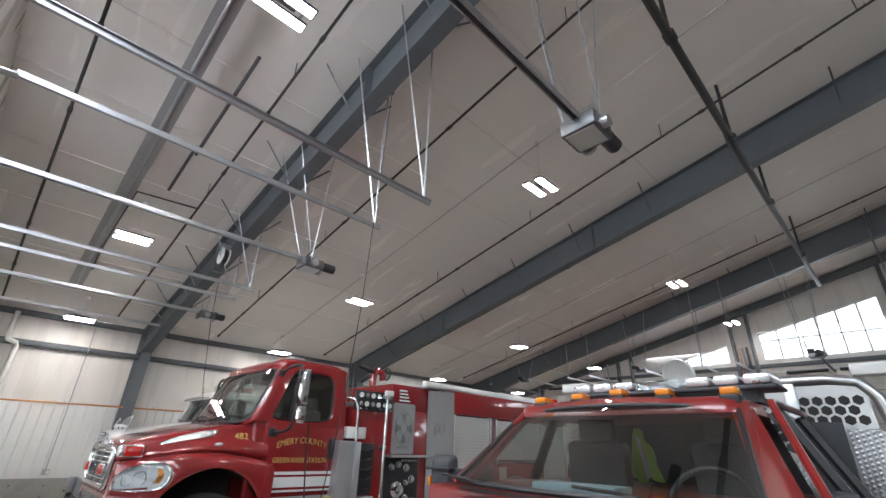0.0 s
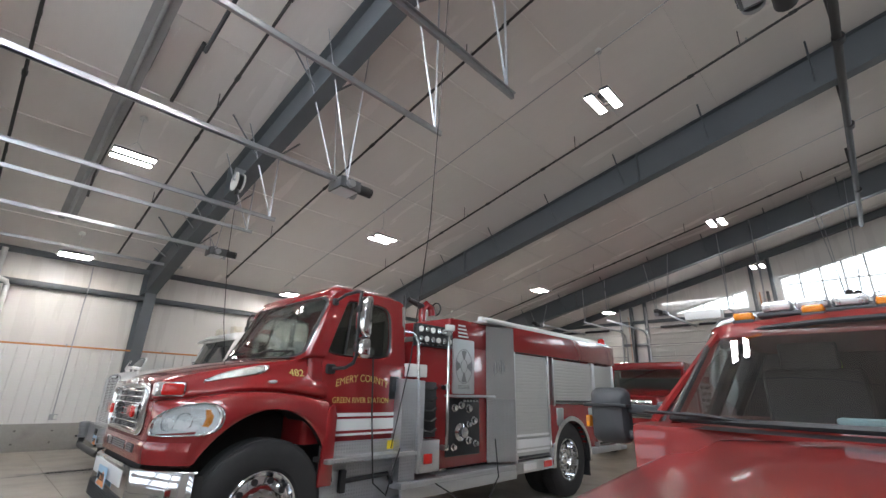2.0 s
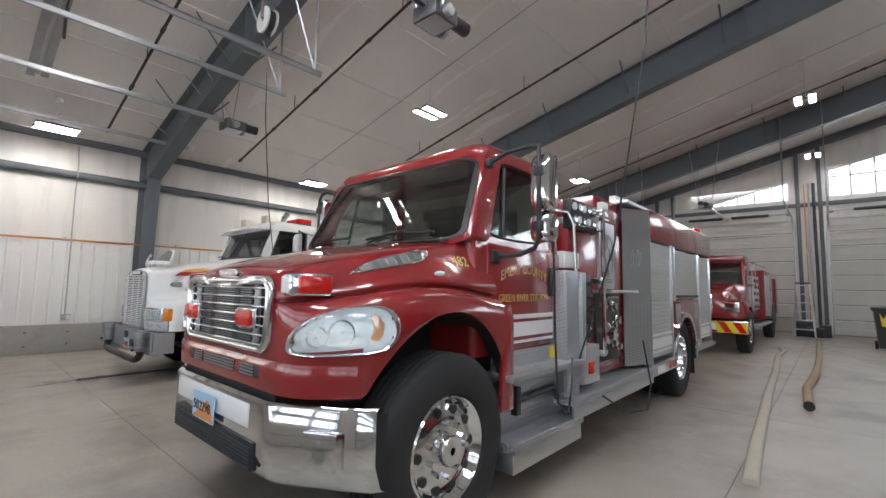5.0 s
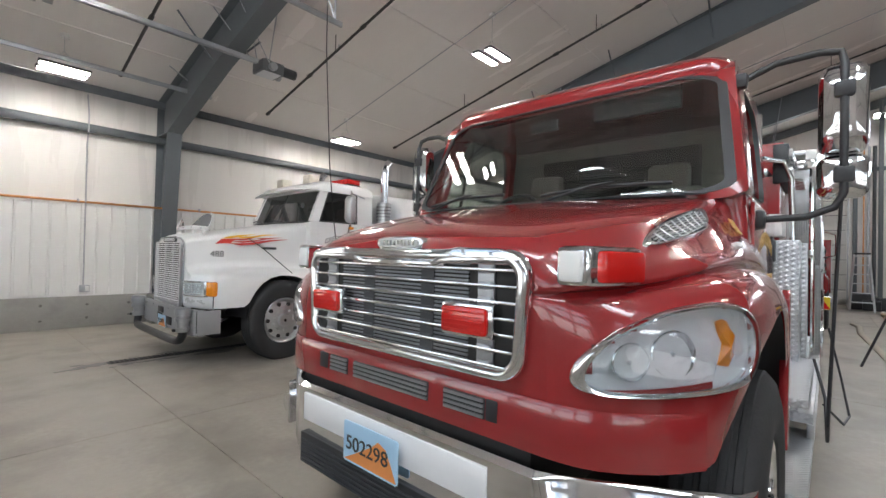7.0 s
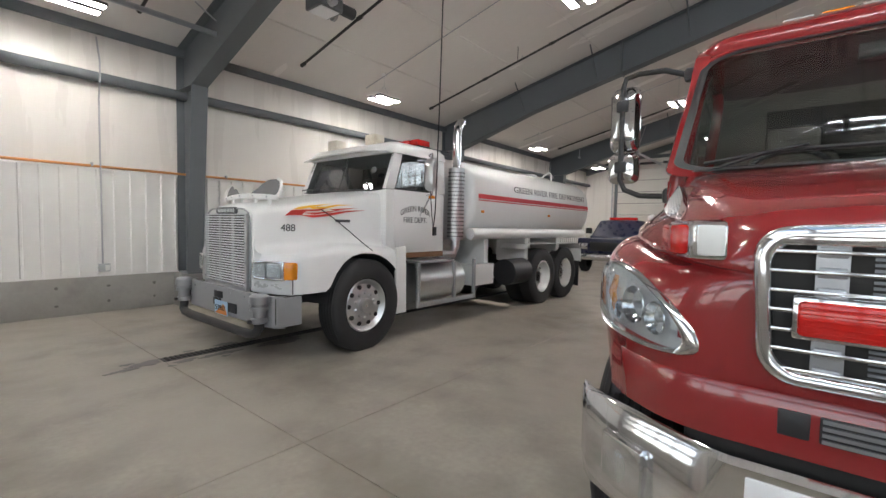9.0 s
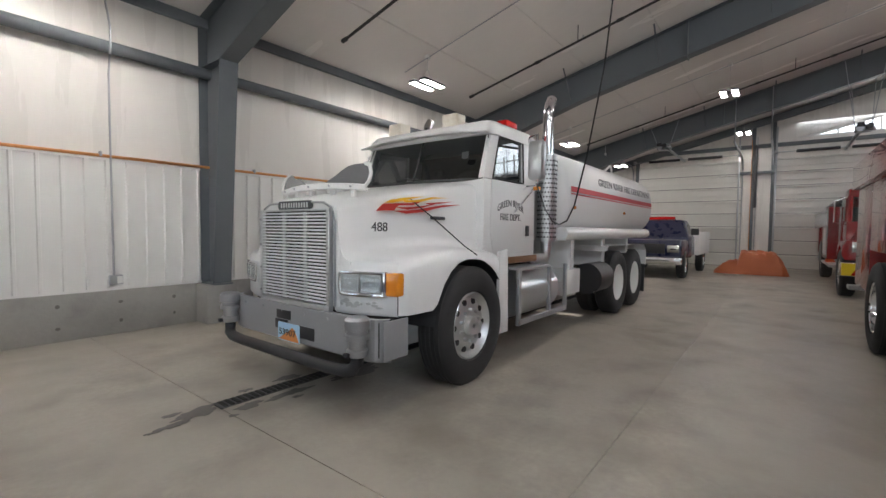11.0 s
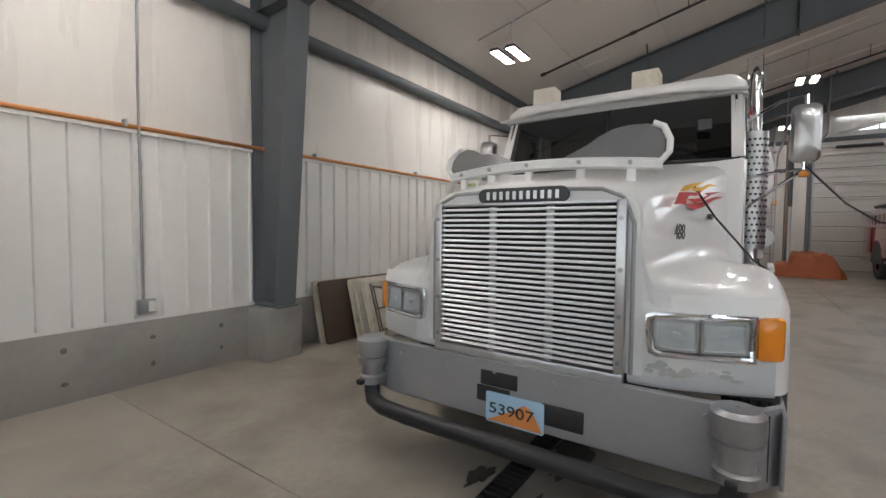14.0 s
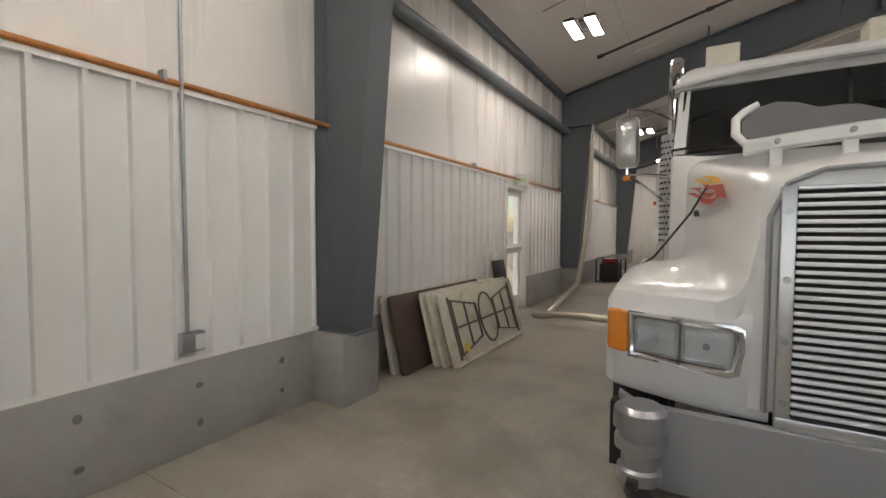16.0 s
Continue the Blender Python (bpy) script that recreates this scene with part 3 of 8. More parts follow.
for x, ye in ((-0.2, 14.45), (1.98, 14.45), (4.48, 14.45), (8.0, 14.45), (10.75, 14.3), (14.9, 14.3), (18.2, 13.4)):
    sprinkler(x, ye)
main = Shape().tube([(XF + 0.1, 1.66, 6.30), (10.0, 1.70, 6.30), (17.0, 1.70, 6.30)], 0.055, 14)
mp_ = structure("sprinkler_main", main, BLACK_PIPE, "thick black steel sprinkler main running down the hall", "pipe")
for x in (2.0, 4.9, 7.6, 10.4, 14.0):
    part("coupling", Shape().cyl((x - 0.07, 1.68, 6.30), (x + 0.07, 1.68, 6.30), 0.075, 14), BLACK_PIPE, mp_)
    part("riser", Shape().cyl((x, 1.68, 6.30), (x, 1.68, roof_z(1.68) - 0.30), 0.028, 8), BLACK_PIPE, mp_)


def high_bay(x, y):
    """Two LED strips side by side on a hanging frame."""
    z = 4.03 + 0.1995 * (14.33 - y)
    drop = roof_z(y) - z
    ob = thing("high_bay_light", x, y, z, "hanging white high-bay lamp with two lit LED panels", "ceiling lamp", "high-bay lamps")
    for s in (-1, 1):
        part("housing", Shape().box(-0.30, s * 0.13 - 0.07, 0.006, 0.30, s * 0.13 + 0.07, 0.05, 0.006), GREY_PLASTIC, ob)
        part("led_panel", Shape().box(-0.28, s * 0.13 - 0.062, 0.0, 0.28, s * 0.13 + 0.062, 0.007, 0.002), LAMP, ob, "lit LED panel")
    for dx in (-0.2, 0.2):
        part("cross_bar", Shape().box(dx - 0.015, -0.2, 0.05, dx + 0.015, 0.2, 0.062), GALV, ob)
        part("cable", Shape().tube([(dx, 0, 0.06), (0, 0, 0.30)], 0.003, 5), GALV, ob)
    part("driver", Shape().box(-0.12, -0.05, 0.05, 0.12, 0.05, 0.10, 0.01), GREY_PLASTIC, ob)
    part("hook_cable", Shape().tube([(0, 0, 0.29), (0, 0, drop)], 0.003, 5), GALV, ob)
    part("junction_box", Shape().lathe([(0.055, -0.05), (0.055, 0.0), (0.04, 0.02)], (0, 0, drop - 0.01), "z", 12), WHITE_PLASTIC, ob)
    return ob


for x in (1.25, 6.34, 13.32, 18.9):
    for y in (14.33, 10.16, 4.56, -2.2, -7.3, -12.2):
        if y > 0 or x in (6.34, 13.32):
            high_bay(x, y)
# conduit feeding the lamps, across the roof
for x in (6.34, 13.32):
    q = Shape().tube([(x + 0.0, y, roof_z(y) - 0.05) for y in (14.9, 8, RIDGE)], 0.010, 6)
    structure("lamp_conduit", q, GALV, "thin conduit along the roof to the lamps", "conduit")


def overhead_door(x, y, inward, glazed=()):
    """A closed sectional door with struts, its tracks and its opener. inward: +1 or -1 along x; glazed: numbers of its window sections."""
    ob = thing("overhead_door", x, y, 0, "closed white sectional overhead door with horizontal steel struts", "garage door", "overhead doors")
    W, n = DOOR_W / 2 + 0.05, 8
    h = DOOR_TOP / n + 0.006
    for k in range(n):
        sec = Shape()
        z0 = k * h
        if k in glazed:
            a0, a1 = inward * 0.02, inward * 0.065
            sec.box(a0, -W, z0 + 0.004, a1, W, z0 + 0.09)
            sec.box(a0, -W, z0 + h - 0.09, a1, W, z0 + h - 0.004)
            for i in range(6):
                ym_ = -W + 2 * W * i / 5
                sec.box(a0, max(-W, ym_ - 0.05), z0 + 0.09, a1, min(W, ym_ + 0.05), z0 + h - 0.09)
            for i in range(5):
                ya_, yb_ = -W + 2 * W * i / 5 + 0.05, -W + 2 * W * (i + 1) / 5 - 0.05
                g = part("pane", Shape().box(inward * 0.04, ya_, z0 + 0.09, inward * 0.046, yb_, z0 + h - 0.09), GLASS, ob, smooth=0)
                g.visible_shadow = False
            part("section", sec, DOOR_WHITE, ob)
            continue
        sec.box(inward * 0.02, -W, z0 + 0.004, inward * 0.065, W, z0 + h - 0.004, 0.004, 1)
        sec.box(inward * 0.065, -W, z0 + h - 0.075, inward * 0.15, W, z0 + h - 0.055, 0.004, 1)
        sec.box(inward * 0.065, -W, z0 + h - 0.06, inward * 0.082, W, z0 + h - 0.012, 0.004, 1)
        sec.box(inward * 0.065, -W, z0 + 0.20, inward * 0.125, W, z0 + 0.222)
        sec.box(inward * 0.065, -W, z0 + 0.222, inward * 0.078, W, z0 + 0.262)
        for yy in (-W + 0.04, -W * 0.5, 0, W * 0.5, W - 0.04):
            sec.box(inward * 0.065, yy - 0.03, z0 + 0.01, inward * 0.073, yy + 0.03, z0 + h - 0.01)
        part("section", sec, DOOR_WHITE, ob)
        # dark strip added at the joint; its colour draws the shade line
        part("joint_seal", Shape().box(inward * 0.03, -W, z0 - 0.006, inward * 0.072, W, z0 + 0.012), GREY_PLASTIC, ob)
    tr = 4.22
    for s in (-1, 1):
        t = Shape()
        yy = s * (W + 0.03)
        t.box(inward * 0.09, yy - 0.02, 0, inward * 0.15, yy + 0.02, 3.80, 0.004, 1)
        arc = [(inward * (0.12 + 0.40 * (1 - math.cos(a))), yy, 3.80 + 0.40 * math.sin(a)) for a in [i * math.pi / 12 for i in range(7)]]
        t.tube(arc, 0.03, 6)
        t.box(inward * 0.5, yy - 0.018, tr - 0.03, inward * 4.25, yy + 0.018, tr + 0.03, 0.004, 1)
        t.box(inward * 0.5, yy - s * 0.04, tr + 0.024, inward * 4.25, yy + s * 0.02, tr + 0.030)
        part("track", t, GALV, ob)
        ztop = roof_z(y + yy)
        part("hanger", Shape().tube([(inward * 4.15, yy, tr), (inward * 4.15, yy, ztop)], 0.016, 4), GALV, ob)
        part("hanger_brace", Shape().tube([(inward * 4.15, yy, tr + 0.02), (inward * 3.55, yy, ztop)], 0.013, 4), GALV, ob)
    part("spring_shaft", Shape().cyl((inward * 0.28, -W, 4.36), (inward * 0.28, W, 4.36), 0.016, 8), GALV, ob)
    for s in (-0.75, 0.75):
        part("spring", Shape().cyl((inward * 0.28, s - 0.6, 4.36), (inward * 0.28, s + 0.6, 4.36), 0.055, 14), BLACK, ob, "black torsion spring")
    for s in (-1, 1):
        part("cable_drum", Shape().cyl((inward * 0.28, s * (W - 0.12), 4.36), (inward * 0.28, s * (W - 0.02), 4.36), 0.075, 14), GALV, ob)
    rail = Shape()
    zr = 4.27
    rail.box(inward * 0.1, -0.035, zr, inward * 4.2, -0.02, zr + 0.06)
    rail.box(inward * 0.1, 0.02, zr, inward * 4.2, 0.035, zr + 0.06)
    rail.box(inward * 0.1, -0.035, zr + 0.054, inward * 4.2, 0.035, zr + 0.062)
    part("opener_rail", rail, GALV, ob)
    part("chain", Shape().cyl((inward * 0.1, 0, zr + 0.02), (inward * 4.2, 0, zr + 0.02), 0.008, 6), BLACK, ob)
    op = Shape()
    op.box(inward * 4.15, -0.17, zr - 0.12, inward * 4.50, 0.17, zr + 0.05, 0.02)
    op.box(inward * 4.20, -0.13, zr + 0.05, inward * 4.30, 0.13, zr + 0.075, 0.006)
    for q in range(5):
        op.box(inward * (4.20 + q * 0.06), -0.178, zr - 0.10, inward * (4.225 + q * 0.06), 0.178, zr + 0.03)
    opener = part("opener", op, OPENER, ob, "grey steel chain opener with motor")
    part("terminal_box", Shape().box(inward * 4.50, 0.0, zr - 0.02, inward * 4.60, 0.16, zr + 0.10, 0.012), BLACK, opener)
    part("gear_case", Shape().cyl((inward * 4.3, -0.17, zr - 0.05), (inward * 4.3, -0.24, zr - 0.05), 0.06, 14), GALV, opener)
    part("motor", Shape().cyl((inward * 4.5, -0.09, zr - 0.03), (inward * 4.72, -0.09, zr - 0.03), 0.075, 16), BLACK, opener)
    part("pulley", Shape().cyl((inward * 4.52, 0.09, zr - 0.05), (inward * 4.56, 0.09, zr - 0.05), 0.08, 16), GALV, opener)
    part("cover", Shape().box(inward * 4.18, -0.14, zr - 0.13, inward * 4.46, 0.14, zr - 0.118, 0.004, 1), ALU, opener)
    for s in (-1, 1):
        zt = roof_z(y + s * 0.45)
        part("opener_strap", Shape().tube([(inward * 4.25, s * 0.17, zr), (inward * 4.25, s * 0.45, zt)], 0.010, 4), GALV, ob)
        part("opener_brace", Shape().tube([(inward * 4.25, s * 0.17, zr), (inward * 3.6, s * 0.3, roof_z(y + s * 0.3))], 0.009, 4), GALV, ob)
    return ob


for y in BAYS:
    overhead_door(XF, y, 1, (2, 3, 4))
    overhead_door(XE, y, -1)

# end-wall steel: door posts, girts, rake beam
posts = Shape()
for b in (12.05, 7.2, 2.35):
    for s in (-1, 1):
        y = b + s * (DOOR_W / 2 + 0.16)
        posts.box(XE - 0.16, y - 0.06, 0, XE - 0.002, y + 0.06, roof_z(y) - 0.05, 0.006)
posts.prism([(YL, roof_z(YL) - 0.3), (RIDGE, roof_z(RIDGE) - 0.3), (RIDGE, roof_z(RIDGE) - 0.04), (YL, roof_z(YL) - 0.04)], "x", XE - 0.17, XE - 0.01)
posts.box(XE - 0.12, -4, 4.60, XE - 0.004, YL, 4.74, 0.006)
structure("end_wall_steel", posts, GREY_STEEL, "grey steel posts, header and rake beam of the end wall", "beam")

# walk-out door
d1 = new("door_1")
tagged(d1, "white steel exit door with two glass panes and a push bar", "door", kind="structure")
d1.matrix_basis = pose(0, YL, 0)
x0, x1 = DOOR_X
f = Shape()
f.box(x0, -0.03, 0, x0 + 0.05, T, DOOR_H)
f.box(x1 - 0.05, -0.03, 0, x1, T, DOOR_H)
f.box(x0 + 0.05, -0.03, DOOR_H - 0.05, x1 - 0.05, T, DOOR_H)
part("door_frame", f, LINER, d1)
lf = Shape()
a, b, yd0, yd1 = x0 + 0.055, x1 - 0.055, 0.06, 0.105
lf.box(a, yd0, 0.01, a + 0.13, yd1, 2.07)
lf.box(b - 0.13, yd0, 0.01, b, yd1, 2.07)
lf.box(a + 0.13, yd0, 0.01, b - 0.13, yd1, 0.24)
lf.box(a + 0.13, yd0, 0.98, b - 0.13, yd1, 1.13)
lf.box(a + 0.13, yd0, 1.93, b - 0.13, yd1, 2.07)
leaf = part("leaf", lf, LINER, d1)
for z0, z1 in ((0.24, 0.98), (1.13, 1.93)):
    g = part("pane", Shape().box(a + 0.13, 0.078, z0, b - 0.13, 0.086, z1), GLASS, leaf, smooth=0)
    g.visible_shadow = False
part("push_bar", Shape().box(a + 0.08, 0.0, 1.02, b - 0.10, 0.05, 1.08, 0.01), ALU, leaf)
part("closer", Shape().box(a + 0.15, 0.0, 1.98, a + 0.45, 0.055, 2.04, 0.008), GALV, d1)
ex = thing("exit_sign", 7.26, YL, 2.12, "small white exit sign with green letters above the door", "exit sign")
part("case", Shape().box(-0.03, -0.20, -0.02, 0.03, -0.005, 0.16, 0.006), WHITE_PLASTIC, ex)
part("face", Shape().box(-0.033, -0.17, 0.035, -0.030, -0.03, 0.105), GREEN, ex)


# ---- vehicles: shared pieces ----
class Vehicle:
    """A vehicle whose parts are given in the place's own metres."""

    def __init__(self, name, x, y, label, category):
        self.o = Vector((x, y, 0))
        self.ob = thing(name, x, y, 0, label, category)
        self.y = y
        self.warp = None
        self.shear = None
        self.bend = None

    def p(self, name, shape, material, parent=None, label="", smooth=35):
        if self.warp:
            for vt in shape.bm.verts:
                vt.co.x = self.warp(vt.co.x)
        if self.bend:
            for vt in shape.bm.verts:
                vt.co.x = self.bend(vt.co.x, vt.co.y)
        if self.shear:
            for vt in shape.bm.verts:
                vt.co.y += self.shear(vt.co.x)
        bmesh.ops.translate(shape.bm, vec=-self.o, verts=shape.bm.verts)
        return part(name, shape, material, parent or self.ob, label, smooth)

    def words(self, name, words, size, place, facing, material, parent=None, width=None, arch=0.0):
        if self.warp:
            place = (self.warp(place[0]), place[1], place[2])
        if self.shear:
            place = (place[0], place[1] + self.shear(place[0]), place[2])
        m = Matrix.Translation(Vector(place) - self.o) @ facing
        return text_on(name, words, size, m, material, parent or self.ob, 0.0015, width, "", arch)


def rrect(hx, hy, r, n=4):
    """A rounded rectangle round the origin, as pairs."""
    out = []
    for cx, cy, a0 in ((hx - r, hy - r, 0), (-hx + r, hy - r, 90), (-hx + r, -hy + r, 180), (hx - r, -hy + r, 270)):
        for k in range(n + 1):
            a = radians(a0 + 90 * k / n)
            out.append((cx + r * math.cos(a), cy + r * math.sin(a)))
    return out


def plate(shape, hx, hy, r, place, axis, thick, n=4):
    """A rounded flat plate whose normal is the axis; place is its middle."""
    x, y, z = place
    pts = rrect(hx, hy, r, n)
    if axis == "x":
        return shape.prism([(y + a, z + b) for a, b in pts], "x", x - thick / 2, x + thick / 2)
    if axis == "y":
        return shape.prism([(x + a, z + b) for a, b in pts], "y", y - thick / 2, y + thick / 2)
    return shape.prism([(x + a, y + b) for a, b in pts], "z", z - thick / 2, z + thick / 2)


def ring_frame(shape, hx, hy, r, w, place, axis, thick, n=4):
    """A rounded rectangular frame, w wide."""
    x, y, z = place
    a, b = rrect(hx, hy, r, n), rrect(hx - w, hy - w, max(0.004, r - w * 0.7), n)

    def at(p, d):
        return {"x": (x + d, y + p[0], z + p[1]), "y": (x + p[0], y + d, z + p[1]), "z": (x + p[0], y + p[1], z + d)}[axis]
    h = thick / 2
    rows = [[at(p, s) for p in q] for q, s in ((a, -h), (a, h), (b, h), (b, -h), (a, -h))]
    return shape.skin(rows, close=True)


def wheel(v, x, y, side, r=0.515, w=0.27, rim=0.29, deep=0.0, nuts=10, steel=CHROME):
    """A truck wheel; side: -1 faces -y, +1 faces +y. y is the outer face of the tyre."""
    z = r - 0.008
    s = -side
    hub = v.p("wheel", Shape().lathe([(0.02, s * (0.0 + deep)), (0.075, s * (0.0 + deep)), (0.085, s * (0.015 + deep)), (0.085, s * (0.09 + deep))], (x, y, z), "y", 20), steel)
    prof = [(rim, 0.035), (rim + 0.02, 0.012), (rim + 0.07, 0.0), (r - 0.09, 0.0), (r - 0.03, 0.015), (r - 0.006, 0.035), (r, 0.05), (r, w - 0.05), (r - 0.006, w - 0.035),
            (r - 0.05, w - 0.005), (rim + 0.05, w), (rim, w - 0.03)]
    tyre = v.p("tyre", Shape().lathe([(a, s * b) for a, b in prof], (x, y, z), "y", 48), RUBBER, hub)
    tread = Shape()
    for k in range(5):
        o = 0.055 + (w - 0.11) * k / 4
        tread.lathe([(r - 0.002, s * (o - 0.014)), (r + 0.006, s * (o - 0.010)), (r + 0.006, s * (o + 0.010)), (r - 0.002, s * (o + 0.014))], (x, y, z), "y", 48)
    v.p("tread", tread, RUBBER, hub)
    rp = [(rim + 0.006, 0.028), (rim - 0.006, 0.018), (rim - 0.02, 0.03), (rim - 0.03, 0.06 + deep * 0.9), (rim - 0.05, 0.075 + deep), (0.19, 0.055 + deep), (0.165, 0.05 + deep), (0.11, 0.045 + deep), (0.08, 0.05 + deep)]
    v.p("rim", Shape().lathe([(a, s * b) for a, b in rp], (x, y, z), "y", 40), steel, hub)
    c0 = Vector((x, y, z)) - v.o
    hole = v.p("hand_hole", Shape().cyl((x + 0.213 * rim / 0.29, y + s * (0.052 + deep), z), (x + 0.213 * rim / 0.29, y + s * (0.09 + deep), z), 0.026 * rim / 0.29, 12), BLACK, hub)
    nut = v.p("wheel_nut", Shape().cyl((x + 0.138, y + s * (0.015 + deep), z), (x + 0.138, y + s * (0.055 + deep), z), 0.017, 6), steel, hub)
    for k in range(1, nuts):
        for src, off in ((hole, 0.0), (nut, math.pi / nuts)):
            o = new(src.name.split(".")[0], src.data)
            o.parent = hub
            o.matrix_basis = Matrix.Translation(c0) @ Matrix.Rotation(2 * math.pi * k / nuts + off, 4, "Y") @ Matrix.Translation(-c0)
    return hub


def mirror(v, x, y, z, w, h, side, housing=CHROME):
    """A tall truck mirror head; the glass faces +x."""
    sh = Shape()
    rows = []
    for dx, k in ((-0.075, 0.45), (-0.06, 0.8), (-0.03, 0.97), (0.0, 1.0), (0.02, 1.0)):
        rows.append([(x + dx, y + a * k, z + b * k) for a, b in rrect(w / 2, h / 2, 0.045, 4)])
    m = v.p("mirror", sh.skin(rows, close=True, caps=True), housing)
    g = Shape()
    plate(g, w / 2 - 0.012, h / 2 - 0.012, 0.035, (x + 0.022, y, z), "x", 0.004)
    v.p("mirror_glass", g, MIRROR, m)
    return m





def seat(v, x, y, z, material=BEIGE):
    s = v.p("seat", Shape().box(x - 0.22, y - 0.24, z, x + 0.25, y + 0.24, z + 0.14, 0.05), material)
    v.p("backrest", Shape().box(x + 0.16, y - 0.22, z + 0.10, x + 0.30, y + 0.22, z + 0.72, 0.05), material, s)
    v.p("headrest", Shape().box(x + 0.19, y - 0.13, z + 0.70, x + 0.28, y + 0.13, z + 0.88, 0.035), material, s)
    return s


def steering_wheel(v, x, y, z, r=0.2, tilt=55):
    pts = []
    for k in range(24):
        a = 2 * math.pi * k / 24
        pts.append((x + r * math.sin(a) * math.cos(radians(tilt)), y + r * math.cos(a), z + r * math.sin(a) * math.sin(radians(tilt))))
    w = v.p("steering_wheel", Shape().tube(pts, 0.015, 8, close=True), BLACK)
    v.p("column", Shape().cyl((x, y, z), (x - 0.3, y, z - 0.25), 0.035, 10), BLACK, w)
    v.p("spokes", Shape().box(x - 0.015, y - r, z - 0.02, x + 0.015, y + r, z + 0.02, 0.006), BLACK, w)
    return w


def number_plate(v, x, y, z, words, parent=None):
    s = Shape()
    plate(s, 0.152, 0.076, 0.012, (x, y, z), "x", 0.004)
    pl = v.p("number_plate", s, mat("plate_sky", (0.40, 0.62, 0.80), 0.35, vary=0.05), parent, "blue and orange printed number plate")
    d = Shape()
    d.prism([(y - 0.146, z - 0.068), (y + 0.146, z - 0.068), (y + 0.10, z - 0.045), (y - 0.01, z + 0.015), (y - 0.05, z + 0.045), (y - 0.09, z + 0.03), (y - 0.12, z - 0.02)], "x", x - 0.0035, x - 0.0022)
    v.p("printed_arch", d, mat("plate_orange", (0.75, 0.28, 0.08), 0.4), pl)
    v.words("characters", words, 0.075, (x - 0.0042, y + 0.015, z - 0.004), FACE_FRONT, INK, pl, 0.235)
    return pl





# ---- red fire engine in the middle bay ----
def fire_engine():
    v = Vehicle("fire_engine", 1.25, 7.0, "glossy red bonneted fire engine with a chrome grille", "fire engine")
    Y = 7.0
    P = v.p
    # the nose stands a little aside of the body's middle
    aside = lambda x: -0.080 + 0.065 * min(1.0, max(0.0, (x - 1.3) / 1.5))
    v.shear = aside

    def at_x(x, table):
        """Smooth value between the table's pairs."""
        for (x0, a0), (x1, a1) in zip(table, table[1:]):
            if x <= x1:
                f = min(1.0, max(0.0, (x - x0) / (x1 - x0)))
                return a0 + (a1 - a0) * f
        return table[-1][1]
    WIDE = ((1.297, 0.60), (1.302, 0.66), (1.318, 0.725), (1.36, 0.80), (1.42, 0.868), (1.50, 0.935), (1.60, 1.0), (1.69, 1.043), (1.85, 1.078), (2.1, 1.10), (2.35, 1.108), (2.62, 1.11))
    CROWN = ((1.297, 1.43), (1.303, 1.452), (1.32, 1.476), (1.36, 1.50), (1.44, 1.53), (1.6, 1.575), (1.8, 1.622), (2.0, 1.662), (2.2, 1.698), (2.4, 1.728), (2.62, 1.75))
    WING = ((1.297, 1.30), (1.36, 1.315), (1.5, 1.335), (1.7, 1.375), (1.9, 1.395), (2.1, 1.395), (2.3, 1.38), (2.62, 1.33))
    SHOULDER = ((1.297, 0.52), (1.35, 0.58), (1.5, 0.655), (1.7, 0.735), (2.0, 0.815), (2.4, 0.885), (2.62, 0.91))

    def smooth_at(x, table):
        return sum(at_x(x + d, table) * w_ for d, w_ in ((-0.05, 0.2), (0, 0.6), (0.05, 0.2))) if x > 1.40 else at_x(x, table)

    def spline(pts, n):
        """Points of a rounded line through the given ones."""
        out = []
        m = len(pts)
        for i in range(m - 1):
            p0, p1, p2, p3 = pts[max(0, i - 1)], pts[i], pts[i + 1], pts[min(m - 1, i + 2)]
            for k in range(n):
                t = k / n
                out.append(tuple(0.5 * (2 * b + (c - a) * t + (2 * a - 5 * b + 4 * c - d) * t * t + (3 * b - a - 3 * c + d) * t ** 3) for a, b, c, d in zip(p0, p1, p2, p3)))
        return out + [pts[-1]]
    xs = [1.297, 1.299, 1.302, 1.308, 1.317, 1.33, 1.345, 1.36, 1.38, 1.40, 1.42] + [1.42 + 0.0245 * k for k in range(1, 50)]
    rows = []
    for x in xs:
        hw, zc, zf, hs = (smooth_at(x, tb) for tb in (WIDE, CROWN, WING, SHOULDER))
        zs = zc - 0.045
        hs = min(hs, hw - 0.07)
        dx = (x - 2.10) / (0.575 if x > 2.10 else 0.60)
        zb = 0.865
        if abs(dx) < 1:
            zb = max(0.865, 0.56 + 0.695 * math.sqrt(1 - dx * dx))
        valley = (hw * 0.60 + hs * 0.40, zf + 0.025 + 0.10 * max(0.0, (zs - zf) - 0.1))
        half = [(hw - 0.01, zb), (hw, zb * 0.66 + (zf - 0.13) * 0.34), (hw, zb * 0.33 + (zf - 0.13) * 0.67), (hw - 0.004, zf - 0.115), (hw - 0.026, zf - 0.05), (hw - 0.075, zf - 0.008), (hw - 0.13, zf + 0.006), valley,
                (hs * 0.72 + valley[0] * 0.28, zs * 0.60 + valley[1] * 0.40), (hs, zs - 0.012), (hs - 0.09, zs + 0.018), (hs * 0.55, zc - 0.012), (hs * 0.25, zc - 0.002), (0, zc)]
        half = spline(half, 3)
